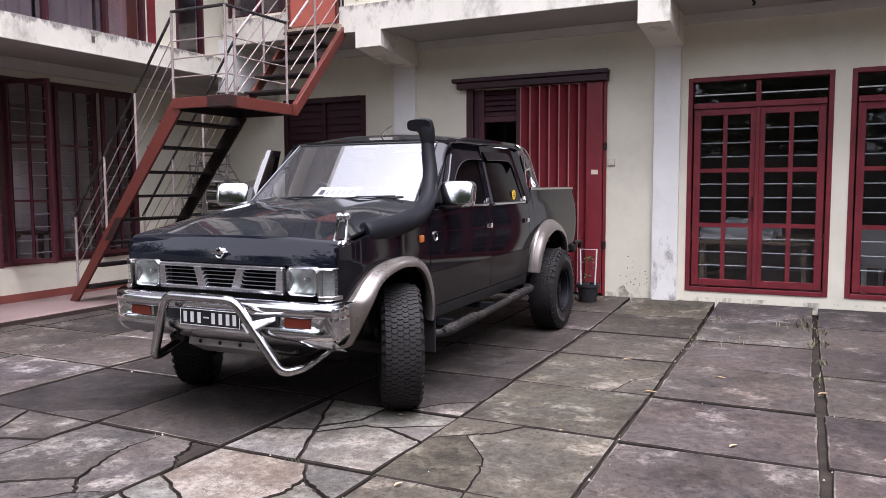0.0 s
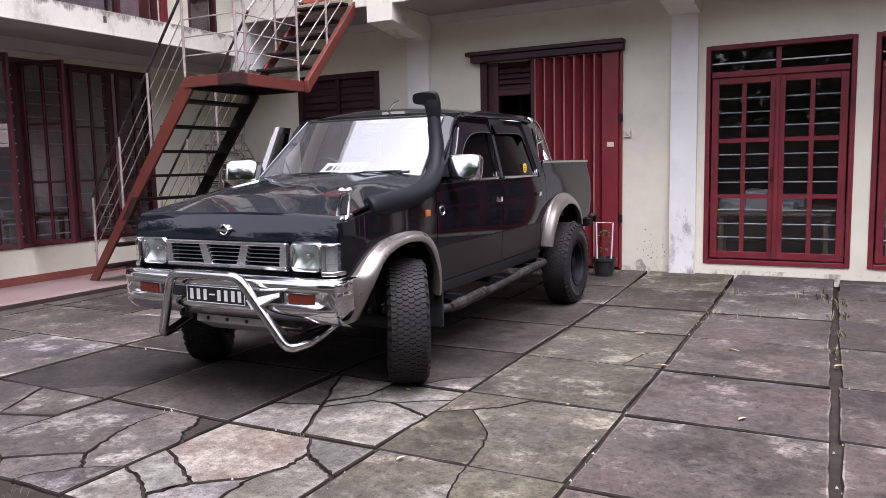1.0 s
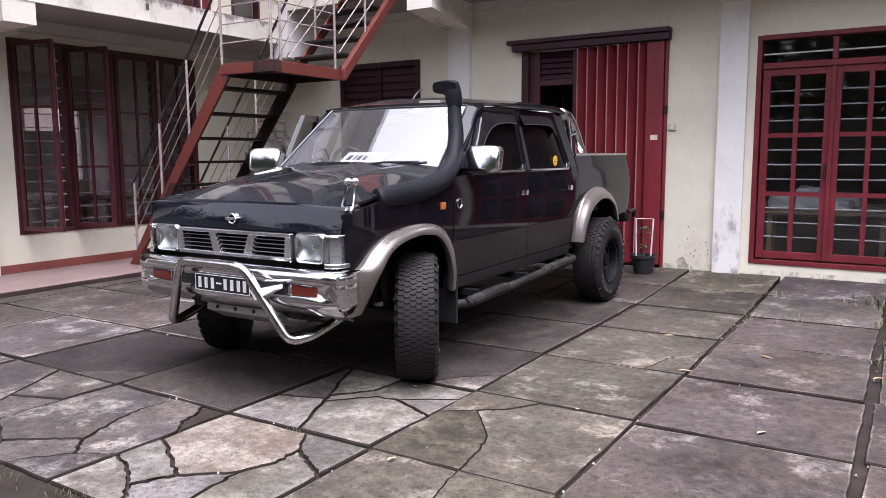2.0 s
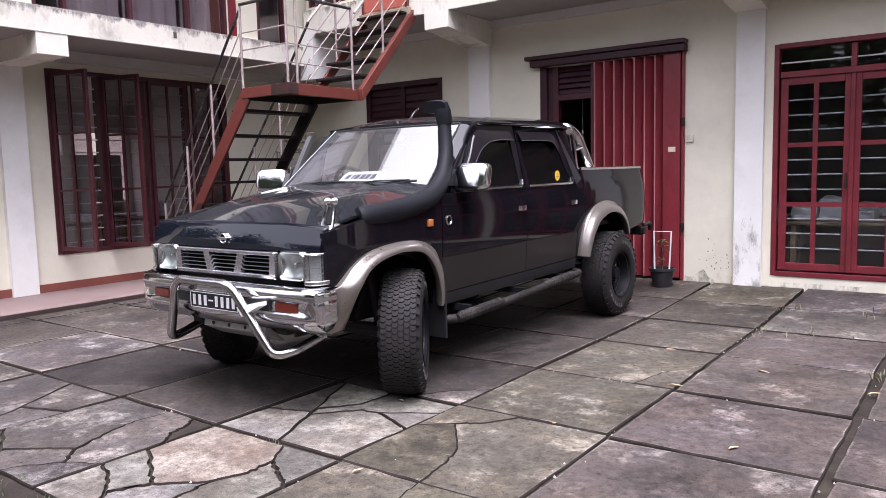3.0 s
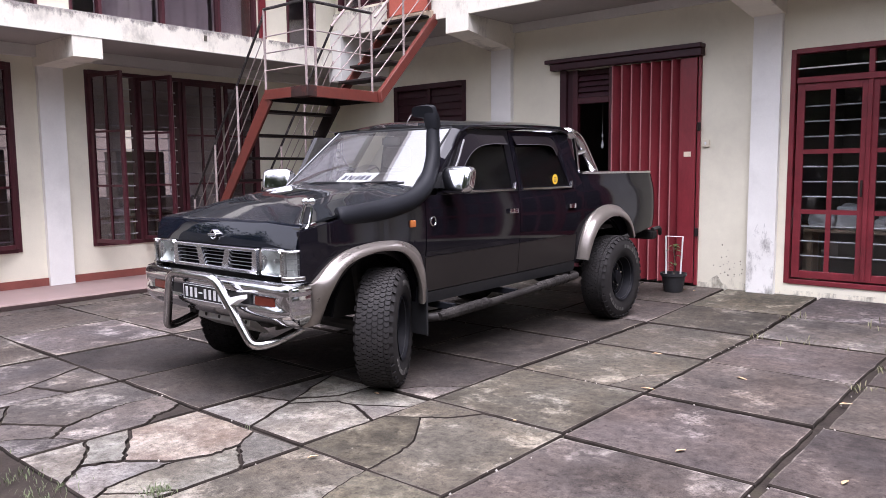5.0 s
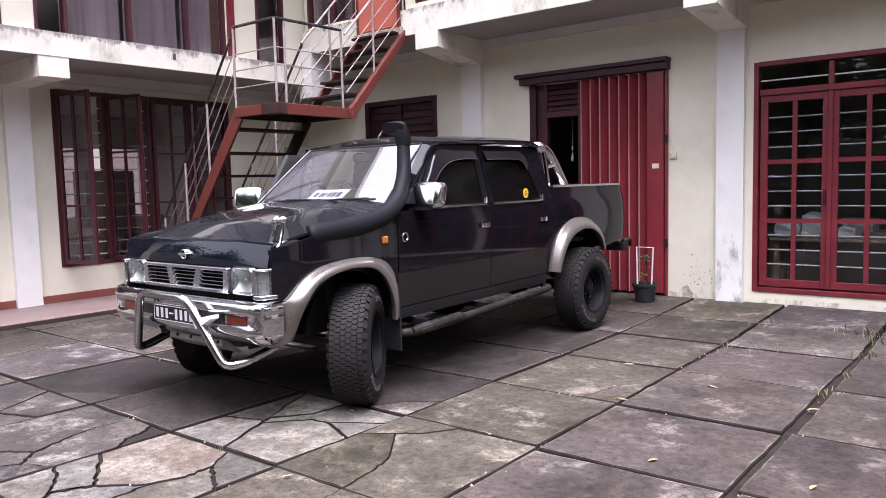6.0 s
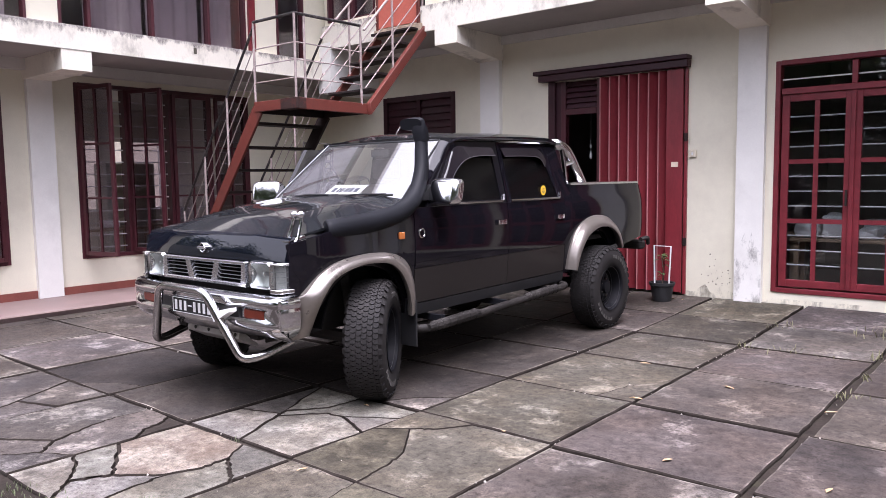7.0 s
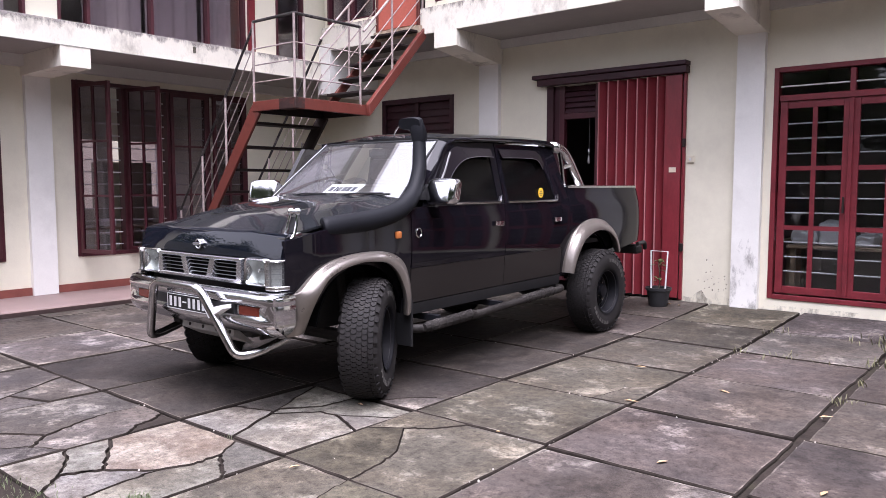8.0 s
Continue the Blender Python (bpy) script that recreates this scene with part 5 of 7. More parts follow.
part("cab_back", prism(nbm(), [(2.47, 1.68), (2.49, 1.70), (2.63, 1.27), (2.63, 0.55), (2.60, 0.55), (2.60, 1.26)], "x", -0.70, 0.70), PAINT, truck)
bm = nbm()
rows = []
for i in range(9):
    t = i / 8
    rows.append([((0.705 - 0.08 * t) * u, 0.385 + 0.53 * t - 0.075 * (1 - u * u) * (1 - 0.2 * t), 1.258 + 0.425 * t + 0.004 * math.sin(t * math.pi)) for u in span(-1, 1, 16)])
vs = [[bm.verts.new(p) for p in r] for r in rows]
for a, b in zip(vs, vs[1:]):
    for j in range(16):
        bm.faces.new((a[j], a[j + 1], b[j + 1], b[j]))
ws = part("windscreen", bm, WSGLASS, truck, "clear windscreen mirroring the bright sky", crease=80)
ws.visible_shadow = False
bmesh_rim = [rows[0][j] for j in range(17)] + [rows[i][16] for i in range(1, 9)] + [rows[8][j] for j in range(15, -1, -1)] + [rows[i][0] for i in range(7, 0, -1)]
part("windscreen_seal", onetube(bmesh_rim + [bmesh_rim[0]], 0.009, 6), PLASTIC, ws)
part("windscreen_trim", onetube([Vector(rows[i][0]) + Vector((-0.012, 0.0, 0.008)) for i in range(9)], 0.0035, 6), SLATM, ws)
part("cowl", prism(nbm(), [(0.26, 1.235), (0.40, 1.262), (0.46, 1.24), (0.40, 1.18), (0.26, 1.19)], "x", -0.75, 0.75), PLASTIC, truck)
for a, b in (((-0.50, 0.345, 1.266), (-0.02, 0.345, 1.292)), ((0.02, 0.315, 1.266), (0.56, 0.372, 1.297))):
    arm = part("wiper", onetube([a, Vector(a).lerp(Vector(b), 0.5) + Vector((0, -0.02, 0.012)), b], 0.007, 6), PLASTIC, truck)
    part("wiper_blade", onetube([Vector(a) + Vector((0.10, 0.01, 0.0)), Vector(b) + Vector((0.06, 0.005, -0.006))], 0.009, 6), PLASTIC, arm)

# cabin
part("dashboard", prism(nbm(), [(0.44, 1.255), (0.50, 1.283), (0.64, 1.288), (0.72, 1.24), (0.74, 1.0), (0.44, 0.98)], "x", -0.70, 0.70, 0.01), CABIN, truck)
part("steering_wheel", tube(nbm(), [(-0.35 + 0.19 * math.cos(a), 0.80 - 0.07 * math.sin(a), 1.22 + 0.175 * math.sin(a)) for a in span(0, 2 * math.pi, 24)], 0.016, 8), PLASTIC, truck)
for x in (-0.36, 0.36):
    part("front_seat", box(box(nbm(), x - 0.24, x + 0.24, 1.25, 1.42, 0.75, 1.36, 0.05, 2), x - 0.25, x + 0.25, 0.85, 1.30, 0.68, 0.86, 0.05, 2), SEATM, truck)
    part("head_rest", onebox(x - 0.14, x + 0.14, 1.30, 1.40, 1.40, 1.58, bevel=0.04, seg=2), SEATM, truck)
part("rear_seat", onebox(-0.62, 0.62, 2.25, 2.42, 0.75, 1.32, bevel=0.05, seg=2), SEATM, truck)
part("cabin_floor", onebox(-0.74, 0.74, 0.40, 2.60, 0.52, 0.60), CABIN, truck)
part("rear_view_mirror", onebox(-0.10, 0.10, 0.885, 0.91, 1.575, 1.635, bevel=0.01), CABIN, truck)
card = thing("dashboard_card", "white card with dark blue lettering lying on the dashboard", "card", TRUCK_POSE)
part("card_sheet", prism(nbm(), [(0.470, 1.288), (0.473, 1.285), (0.60, 1.357), (0.597, 1.360)], "x", -0.22, 0.16), SIGNW, card)
for k, (x, w) in enumerate(((-0.18, 0.05), (-0.115, 0.02), (-0.085, 0.045), (-0.03, 0.045), (0.02, 0.045), (0.075, 0.05))):
    part("print_bar", prism(nbm(), [(0.5015, 1.309), (0.503, 1.306), (0.558, 1.337), (0.5565, 1.340)], "x", x, x + w * 0.8), SIGNB, card)

# snorkel: along the wing top, up the windscreen pillar, rammed head on top
pts = smooth_line([(0.765, -0.36, 1.095), (0.772, -0.33, 1.098), (0.785, -0.18, 1.11), (0.80, 0.05, 1.135), (0.80, 0.26, 1.18), (0.785, 0.42, 1.27), (0.762, 0.50, 1.36), (0.735, 0.565, 1.47), (0.705, 0.60, 1.58), (0.69, 0.62, 1.67)], 4)
nn = len(pts) - 1
sn = part("snorkel", onetube(pts, 0.05, 12, radii=[(0.040, 0.058, 0.064, 0.066, 0.067)[min(i, 4)] - 0.021 * max(0, i - 12) / (nn - 12) for i in range(nn + 1)]), SNORK, truck, "matt black plastic snorkel")
bm = nbm()
hd = [(0.69, 0.62, 1.66), (0.688, 0.615, 1.71), (0.684, 0.605, 1.755), (0.672, 0.58, 1.778), (0.655, 0.545, 1.775)]
rings = []
for (x, y, z), (w, h), tilt in zip(hd, ((0.050, 0.050), (0.055, 0.056), (0.062, 0.058), (0.074, 0.048), (0.082, 0.040)), (0, 0.15, 0.7, 1.25, 1.35)):
    d1 = Vector((0.94, 0.34, 0))
    d2 = Vector((0.28, -0.80, 0)).normalized() * math.cos(tilt) + Vector((0, 0, 1)) * math.sin(tilt)
    rings.append([Vector((x, y, z)) + d1 * w * math.copysign(abs(math.cos(a)) ** 0.6, math.cos(a)) + d2 * h * math.copysign(abs(math.sin(a)) ** 0.6, math.sin(a)) for a in span(0, 2 * math.pi * 15 / 16, 15)])
loft(bm, rings)
part("snorkel_head", bm, SNORK, sn, crease=50)

# mirrors
def mirror(s, parent):
    bm, rows = nbm(), []
    for i in range(13):
        q = math.pi * (i / 12 - 0.5)
        cq, sq = math.copysign(abs(math.cos(q)) ** 0.42, math.cos(q)), math.copysign(abs(math.sin(q)) ** 0.42, math.sin(q))
        rows.append([(s * 0.925 + 0.132 * math.copysign(abs(math.cos(a)) ** 0.32, math.cos(a)) * cq, 0.612 + 0.22 * 0.092 * sq + 0.056 * math.copysign(abs(math.sin(a)) ** 0.6, math.sin(a)) * cq, 1.308 + 0.092 * sq) for a in span(0, 2 * math.pi * 27 / 28, 27)])
    loft(bm, rows)
    bmesh.ops.remove_doubles(bm, verts=list(bm.verts), dist=0.0005)
    part("door_mirror", bm, CHROME, parent, "boxy chrome door mirror", crease=75)
    part("mirror_arm", tube(nbm(), [(s * 0.77, 0.60, 1.255), (s * 0.84, 0.62, 1.24)], 0.022, 8), PLASTIC, parent)
    part("mirror_glass", onebox(*sorted((s * 0.82, s * 1.02)), 0.664, 0.669, 1.25, 1.37), CHROME, parent)
    part("mirror_foot", prism(nbm(), [(0.46, 1.25), (0.68, 1.255), (0.68, 1.30), (0.60, 1.36)], "x", *sorted((s * 0.765, s * 0.80))), PLASTIC, parent)
mirror(1, front_door_left)
mirror(-1, front_door_right)
# wing ornament, side lamp
orn = part("wing_ornament", prism(nbm(), [(-0.625, 1.045), (-0.53, 1.06), (-0.54, 1.085), (-0.60, 1.075)], "x", 0.715, 0.785, 0.006), CHROME, truck, "chrome wing ornament with two round heads on stalks")
for dx, dy in ((-0.018, -0.006), (0.018, 0.012)):
    part("stalk", onetube(smooth_line([(0.75 + dx * 1.8, -0.61 + dy, 1.06), (0.75 + dx * 1.4, -0.585 + dy, 1.13), (0.752 + dx, -0.572 + dy, 1.185)], 3), 0.009, 8), CHROME, orn)
    part("round_head", lathe(nbm(), [(-0.024, 0.0), (-0.021, 0.011), (-0.010, 0.020), (0.004, 0.0225), (0.016, 0.017), (0.022, 0.0)], 14, "y", 0.752 + dx, -0.572 + dy, 1.20), CHROME, orn)
part("stalk_plate", prism(nbm(), [(-0.60, 1.08), (-0.585, 1.08), (-0.565, 1.17), (-0.575, 1.17)], "x", 0.732, 0.772), PLASTIC, orn)
part("side_repeater", onebox(0.822, 0.842, 0.218, 0.270, 1.003, 1.050, bevel=0.0095, seg=3), AMBER, truck, "amber side lamp")
part("aerial", onetube(smooth_line([(0.10, 0.98, 1.728), (0.125, 0.97, 1.765), (0.17, 0.96, 1.80), (0.215, 0.95, 1.815)], 4), 0.0055, 6, radii=None), DULLCHROME, truck)
# side steps
STEPM = surf("dusty_grey_step", (0.020, 0.018, 0.017), 0.5, metal=0.0, var=0.4, scale=9, bump=0.1, stain=(0.085, 0.078, 0.072), stain_scale=4, stain_amt=0.5, spec=0.1)
for s in (1, -1):
    pts = smooth_line([(s * 0.80, 0.36, 0.385), (s * 0.89, 0.47, 0.385), (s * 0.90, 0.9, 0.395), (s * 0.90, 1.6, 0.42), (s * 0.90, 2.2, 0.44), (s * 0.88, 2.38, 0.445), (s * 0.80, 2.47, 0.44)], 4)
    stp = part("side_step", onetube(pts, 0.030, 12), STEPM, truck, "dusty dark tubular side step with ribbed pads")
    for y, h in ((0.72, 0.30), (1.95, 0.28)):
        zz = 0.385 + (y - 0.47) * 0.031
        line = span(-h, h, 12)
        pad = part("step_pad", onetube([(s * 0.902, y + q, zz + q * 0.031 + 0.008) for q in line], 0.04, 10, radii=[0.026 + 0.011 * math.sqrt(max(0, 1 - (q / h) ** 4)) for q in line]), STEPM, stp)
        for q in span(-h + 0.06, h - 0.06, 6):
            part("tread_rib", lathe(nbm(), [(-0.016, 0.034), (-0.009, 0.0395), (0.009, 0.0395), (0.016, 0.034)], 12, "y", s * 0.902, y + q, zz + q * 0.031 + 0.008), STEPM, pad)
    for y in (0.6, 1.4, 2.2):
        part("step_bracket", onebox(*sorted((s * 0.55, s * 0.89)), y - 0.02, y + 0.02, 0.41, 0.45), SNORK, stp)
# chassis
for s in (1, -1):
    part("chassis_rail", onebox(*sorted((s * 0.36, s * 0.44)), -0.65, 4.15, 0.44, 0.56), UNDER, truck)
part("underbody", onebox(-0.70, 0.70, 0.45, 2.60, 0.50, 0.53), UNDER, truck)
part("engine_block", onebox(-0.36, 0.36, -0.60, 0.40, 0.42, 0.95, bevel=0.03), UNDER, truck)
part("front_axle", onetube([(-0.72, FA, 0.37), (0.72, FA, 0.37)], 0.045, 8), UNDER, truck)
part("rear_axle", onetube([(-0.75, RA, 0.37), (0.75, RA, 0.37)], 0.05, 8), UNDER, truck)
part("diff_housing", lathe(nbm(), [(-0.16, 0.02), (-0.12, 0.11), (0, 0.14), (0.12, 0.11), (0.16, 0.02)], 16, "x", 0.1, RA, 0.37), UNDER, truck)
part("radiator_wall", onebox(-0.70, 0.70, -0.64, -0.60, 0.50, 0.98), UNDER, truck)
for s in (1, -1):
    part("leaf_spring", onetube(smooth_line([(s * 0.52, 2.4, 0.46), (s * 0.52, 3.08, 0.36), (s * 0.52, 3.7, 0.46)], 5), 0.03, 6), UNDER, truck)
    part("strut", onetube([(s * 0.55, 0.05, 0.35), (s * 0.50, 0.02, 0.80)], 0.035, 8), UNDER, truck)
# bed: floor, front, tailgate, roll bar
part("bed_floor", onebox(-0.78, 0.78, 2.66, 4.30, 0.80, 0.84), UNDER, truck)
part("bed_front", onebox(-0.78, 0.78, 2.655, 2.69, 0.84, 1.32), PAINT, truck)
part("tailgate", onebox(-0.74, 0.74, 4.285, 4.33, 0.80, 1.32, bevel=0.01), PAINT, truck)
for s in (1, -1):
    part("tail_lamp", onebox(*sorted((s * 0.63, s * 0.735)), 4.325, 4.342, 0.86, 1.10, bevel=0.006), REDLENS, truck)
part("rear_bumper", onebox(-0.76, 0.76, 4.355, 4.49, 0.60, 0.70, bevel=0.02), UNDER, truck)
part("tow_loop", onetube(round_line([(0.80, 4.25, 0.72), (0.83, 4.38, 0.74), (0.80, 4.46, 0.66)], 0.05), 0.022, 8), UNDER, truck)
for s in (1, -1):
    pts = smooth_line([(s * 0.50, 2.60, 1.69), (s * 0.62, 2.60, 1.70), (s * 0.672, 2.635, 1.695), (s * 0.69, 2.735, 1.655), (s * 0.70, 2.83, 1.575), (s * 0.705, 2.945, 1.455), (s * 0.71, 3.055, 1.335)], 4)
    rr = part("roll_bar", onetube(pts, 0.05, 12, radii=[0.050 - 0.010 * i / (len(pts) - 1) for i in range(len(pts))], flat=0.75), CHROME, truck, "chrome roll bar behind the cab")
    part("roll_bar_stay", onetube([(s * 0.685, 2.665, 1.675), (s * 0.695, 2.70, 1.52), (s * 0.70, 2.735, 1.336)], 0.022, 10), CHROME, rr)
    part("roll_bar_brace", onetube([(s * 0.695, 2.70, 1.515), (s * 0.702, 2.865, 1.545)], 0.024, 10), CHROME, rr)
    part("roll_bar_foot", onebox(*sorted((s * 0.67, s * 0.75)), 2.69, 3.10, 1.330, 1.343, bevel=0.004), DULLCHROME, rr)
part("roll_bar_top", onetube([(-0.50, 2.60, 1.69), (0.50, 2.60, 1.69)], 0.05, 12), CHROME, truck)

NOSE = ("nose_panel", "grille", "headlamp", "corner_lamp", "front_bumper", "number_plate", "bumper_core", "nudge_bar", "bar_bracket", "skid_plate")


def settle(ob):
    """Brings body panels, drawn on a longer and wider module, to the wheelbase and width of this truck."""
    for v in ob.data.vertices:
        x, y, z = v.co
        k = max(0.0, y - 0.4)
        v.co = (x * (1 - 0.039 * max(0.0, min(1.0, 1 + 1.2 * y))), y - 0.052 * k - 0.0115 * k * k, z + (1.375 - z) * 0.0115 * max(0.0, y))


for ob in truck.children:
    if ob.name.split(".")[0] in NOSE:
        ob.location = (0.006, 0.075, 0)
    elif ob.name.split(".")[0] != "tyre":
        for o in (ob, *ob.children_recursive):
            settle(o)
for ob in card.children:
    settle(ob)

# ---- things in the yard ----
TERRA = surf("black_plastic_pot", (0.020, 0.020, 0.022), 0.6, var=0.3, scale=12, bump=0.1)
LEAFM = surf("dull_green_leaf", (0.06, 0.10, 0.03), 0.55, var=0.4, scale=20, bump=0.05)
DRYLEAF = surf("dry_leaf", (0.34, 0.23, 0.125), 0.6, var=0.35, scale=25, bump=0.05, rand=0.4)
GRASSM = surf("weed_green", (0.130, 0.125, 0.065), 0.6, var=0.4, scale=20, bump=0.0)
STEELM = surf("dull_chair_steel", (0.26, 0.235, 0.22), 0.45, metal=0.6, var=0.3, scale=9, bump=0.05)
BARK = surf("tree_bark", (0.10, 0.075, 0.055), 0.9, var=0.35, scale=6, bump=0.5)
CROWN = surf("tree_leaves", (0.055, 0.085, 0.025), 0.6, var=0.5, scale=1.5, bump=0.0)
WHITEP = surf("white_frame_paint", (0.70, 0.70, 0.70), 0.5, var=0.08)
trng = random.Random(5)

pot = thing("potted_plant", "small plant in a black pot with a white wire support", "plant", pose(-2.04, 8.48, rise(8.5)), "")
part("pot", lathe(nbm(), [(0.0, 0.0), (0.0, 0.095), (0.02, 0.10), (0.17, 0.125), (0.175, 0.138), (0.205, 0.14), (0.205, 0.125), (0.17, 0.118), (0.16, 0.0)], 24, "z"), TERRA, pot)
part("soil", lathe(nbm(), [(0.165, 0.0), (0.168, 0.117)], 16, "z"), SOIL, pot)
part("support_frame", onetube([(-0.075, -0.02, 0.17), (-0.085, -0.02, 0.60), (0.105, -0.02, 0.60), (0.085, -0.02, 0.17)], 0.009, 6), WHITEP, pot)
part("stem", onetube(smooth_line([(0, 0, 0.16), (0.01, 0.01, 0.32), (-0.02, 0.02, 0.48)], 4), 0.006, 6), BARK, pot)
for k in range(14):
    a, z = trng.uniform(0, 6.28), trng.uniform(0.22, 0.5)
    l = trng.uniform(0.06, 0.12)
    c, s = math.cos(a), math.sin(a)
    bm = nbm()
    vs = [bm.verts.new(p) for p in ((0, 0, z), (c * l * 0.5 - s * 0.022, s * l * 0.5 + c * 0.022, z + 0.03), (c * l, s * l, z + 0.01), (c * l * 0.5 + s * 0.022, s * l * 0.5 - c * 0.022, z + 0.03))]
    bm.faces.new(vs)
    part("leaf", bm, LEAFM, pot)

# steel chairs stacked in the corner behind the stairs
def steel_chair(m):
    c = thing("steel_chair", "bare steel tube chair in a stack by the corner", "chair", m, "stacked chairs")
    for s in (-0.22, 0.22):
        part("side_frame", onetube(round_line([(s, -0.24, 0.0), (s, -0.20, 0.45), (s, 0.20, 0.44), (s, 0.30, 0.88)], 0.05), 0.012, 8), STEELM, c)
        part("rear_leg", onetube([(s, 0.20, 0.44), (s, 0.26, 0.0)], 0.012, 8), STEELM, c)
    part("seat", onebox(-0.21, 0.21, -0.20, 0.20, 0.445, 0.462, bevel=0.006), STEELM, c)
    for z in (0.62, 0.74, 0.86):
        part("back_slat", onetube([(-0.22, 0.20 + (z - 0.44) * 0.227, z), (0, 0.23 + (z - 0.44) * 0.227, z), (0.22, 0.20 + (z - 0.44) * 0.227, z)], 0.010, 6), STEELM, c)
    part("stretcher", onetube([(-0.22, 0.24, 0.2), (0.22, 0.24, 0.2)], 0.009, 6), STEELM, c)
    return c
ch = steel_chair(pose(-7.36, 8.08, 0.07, 0, 0, 70))
for k in range(1, 8):
    copy_thing(ch, pose(-7.36 + 0.02 * k, 8.08 + trng.uniform(-0.03, 0.03), 0.07 + 0.14 * k, 2 * k, trng.uniform(-4, 4), 70 + trng.uniform(-9, 9)))
for k in range(7):
    copy_thing(ch, pose(-6.95 + 0.02 * k, 8.52 + trng.uniform(-0.03, 0.03), 0.07 + 0.15 * k, -3 * k, trng.uniform(-4, 4), 150 + trng.uniform(-9, 9)))

# small fittings on the walls
sw = thing("wall_switch", "small cream switch box beside the folding door", "switch", BACK)
part("switch_box", onebox(-1.925, -1.845, -0.025, 0.0, 1.60, 1.68, bevel=0.006), surf("cream_plastic", (0.66, 0.60, 0.48), 0.5, var=0.08), sw)
part("switch_key", onebox(-1.895, -1.875, -0.031, -0.0245, 1.625, 1.655, bevel=0.003), WHITEP, sw)
hg = thing("hanging_ornament", "small pale ornament hanging on a cord inside the dark doorway", "ornament", pose(-3.39, 9.35, 1.60))
part("cord", onetube([(0, 0, 0.15), (0, 0, 0.98)], 0.003, 5), BARM, hg)
part("bead", lathe(nbm(), [(0.03, 0.0), (0.045, 0.016), (0.08, 0.018), (0.12, 0.010), (0.15, 0.0)], 12, "z"), WHITEP, hg)
part("bead", lathe(nbm(), [(0.17, 0.0), (0.18, 0.011), (0.21, 0.011), (0.22, 0.0)], 12, "z"), WHITEP, hg)
hk = thing("ceiling_hook", "small dark hook hanging from the ceiling", "hook", pose(-0.35, 8.2, 3.235))
part("hook_rod", onetube(smooth_line([(0, 0, 0), (0, 0, -0.06), (0.02, 0, -0.09), (0, 0, -0.11)], 4), 0.012, 6), TREAD, hk)

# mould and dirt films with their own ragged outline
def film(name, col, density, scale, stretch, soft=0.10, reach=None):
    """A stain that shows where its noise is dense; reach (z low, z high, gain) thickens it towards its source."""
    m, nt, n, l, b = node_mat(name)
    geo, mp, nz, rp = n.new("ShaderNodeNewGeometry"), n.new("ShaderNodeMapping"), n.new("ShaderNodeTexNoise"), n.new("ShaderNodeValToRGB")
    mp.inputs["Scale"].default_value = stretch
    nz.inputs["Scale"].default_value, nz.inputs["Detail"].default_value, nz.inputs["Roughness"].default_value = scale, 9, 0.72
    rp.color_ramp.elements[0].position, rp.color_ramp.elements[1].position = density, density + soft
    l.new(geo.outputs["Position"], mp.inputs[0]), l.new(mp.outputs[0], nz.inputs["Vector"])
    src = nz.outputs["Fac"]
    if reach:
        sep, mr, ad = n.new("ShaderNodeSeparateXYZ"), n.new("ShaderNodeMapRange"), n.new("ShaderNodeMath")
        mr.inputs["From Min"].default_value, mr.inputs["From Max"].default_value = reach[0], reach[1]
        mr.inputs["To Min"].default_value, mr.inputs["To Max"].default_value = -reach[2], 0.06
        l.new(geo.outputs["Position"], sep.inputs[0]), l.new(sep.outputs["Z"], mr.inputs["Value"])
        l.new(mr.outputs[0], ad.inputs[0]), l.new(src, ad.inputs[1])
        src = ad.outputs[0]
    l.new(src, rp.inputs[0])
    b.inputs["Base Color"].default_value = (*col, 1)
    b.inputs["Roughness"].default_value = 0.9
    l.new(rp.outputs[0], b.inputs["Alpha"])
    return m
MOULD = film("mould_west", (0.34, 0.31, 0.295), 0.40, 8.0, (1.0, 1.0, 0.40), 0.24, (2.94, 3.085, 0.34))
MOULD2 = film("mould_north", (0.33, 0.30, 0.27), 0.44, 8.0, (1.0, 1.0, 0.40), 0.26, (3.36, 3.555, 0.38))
GRIME = film("pillar_grime", (0.17, 0.155, 0.135), 0.48, 7.0, (1.0, 1.0, 0.45), 0.30)

def sheet(name, rows, mat, label, m=None):
    bm = nbm()
    vs = [[bm.verts.new(p) for p in r] for r in rows]
    for a, b in zip(vs, vs[1:]):
        for i in range(len(a) - 1):
            bm.faces.new((a[i], a[i + 1], b[i + 1], b[i]))
    ob = tagged(part(name, bm, mat, None, crease=0), label, "stain", "", "stuff")
    if m is not None:
        ob.matrix_world = m
    return ob
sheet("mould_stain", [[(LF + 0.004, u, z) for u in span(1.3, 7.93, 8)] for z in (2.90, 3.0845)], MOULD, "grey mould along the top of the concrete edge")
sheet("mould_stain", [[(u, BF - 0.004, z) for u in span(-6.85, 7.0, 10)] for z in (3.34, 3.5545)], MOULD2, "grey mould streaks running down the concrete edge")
# a scupper with its dark streak
sheet("scupper_stain", [[(LF + 0.006, 5.93 + du, z) for du in (-0.022, 0.022)] for z in (2.95, 3.02)], surf("dark_scupper_stain", (0.09, 0.08, 0.06), 0.9, var=0.5, scale=20), "dark drain mark on the concrete edge")
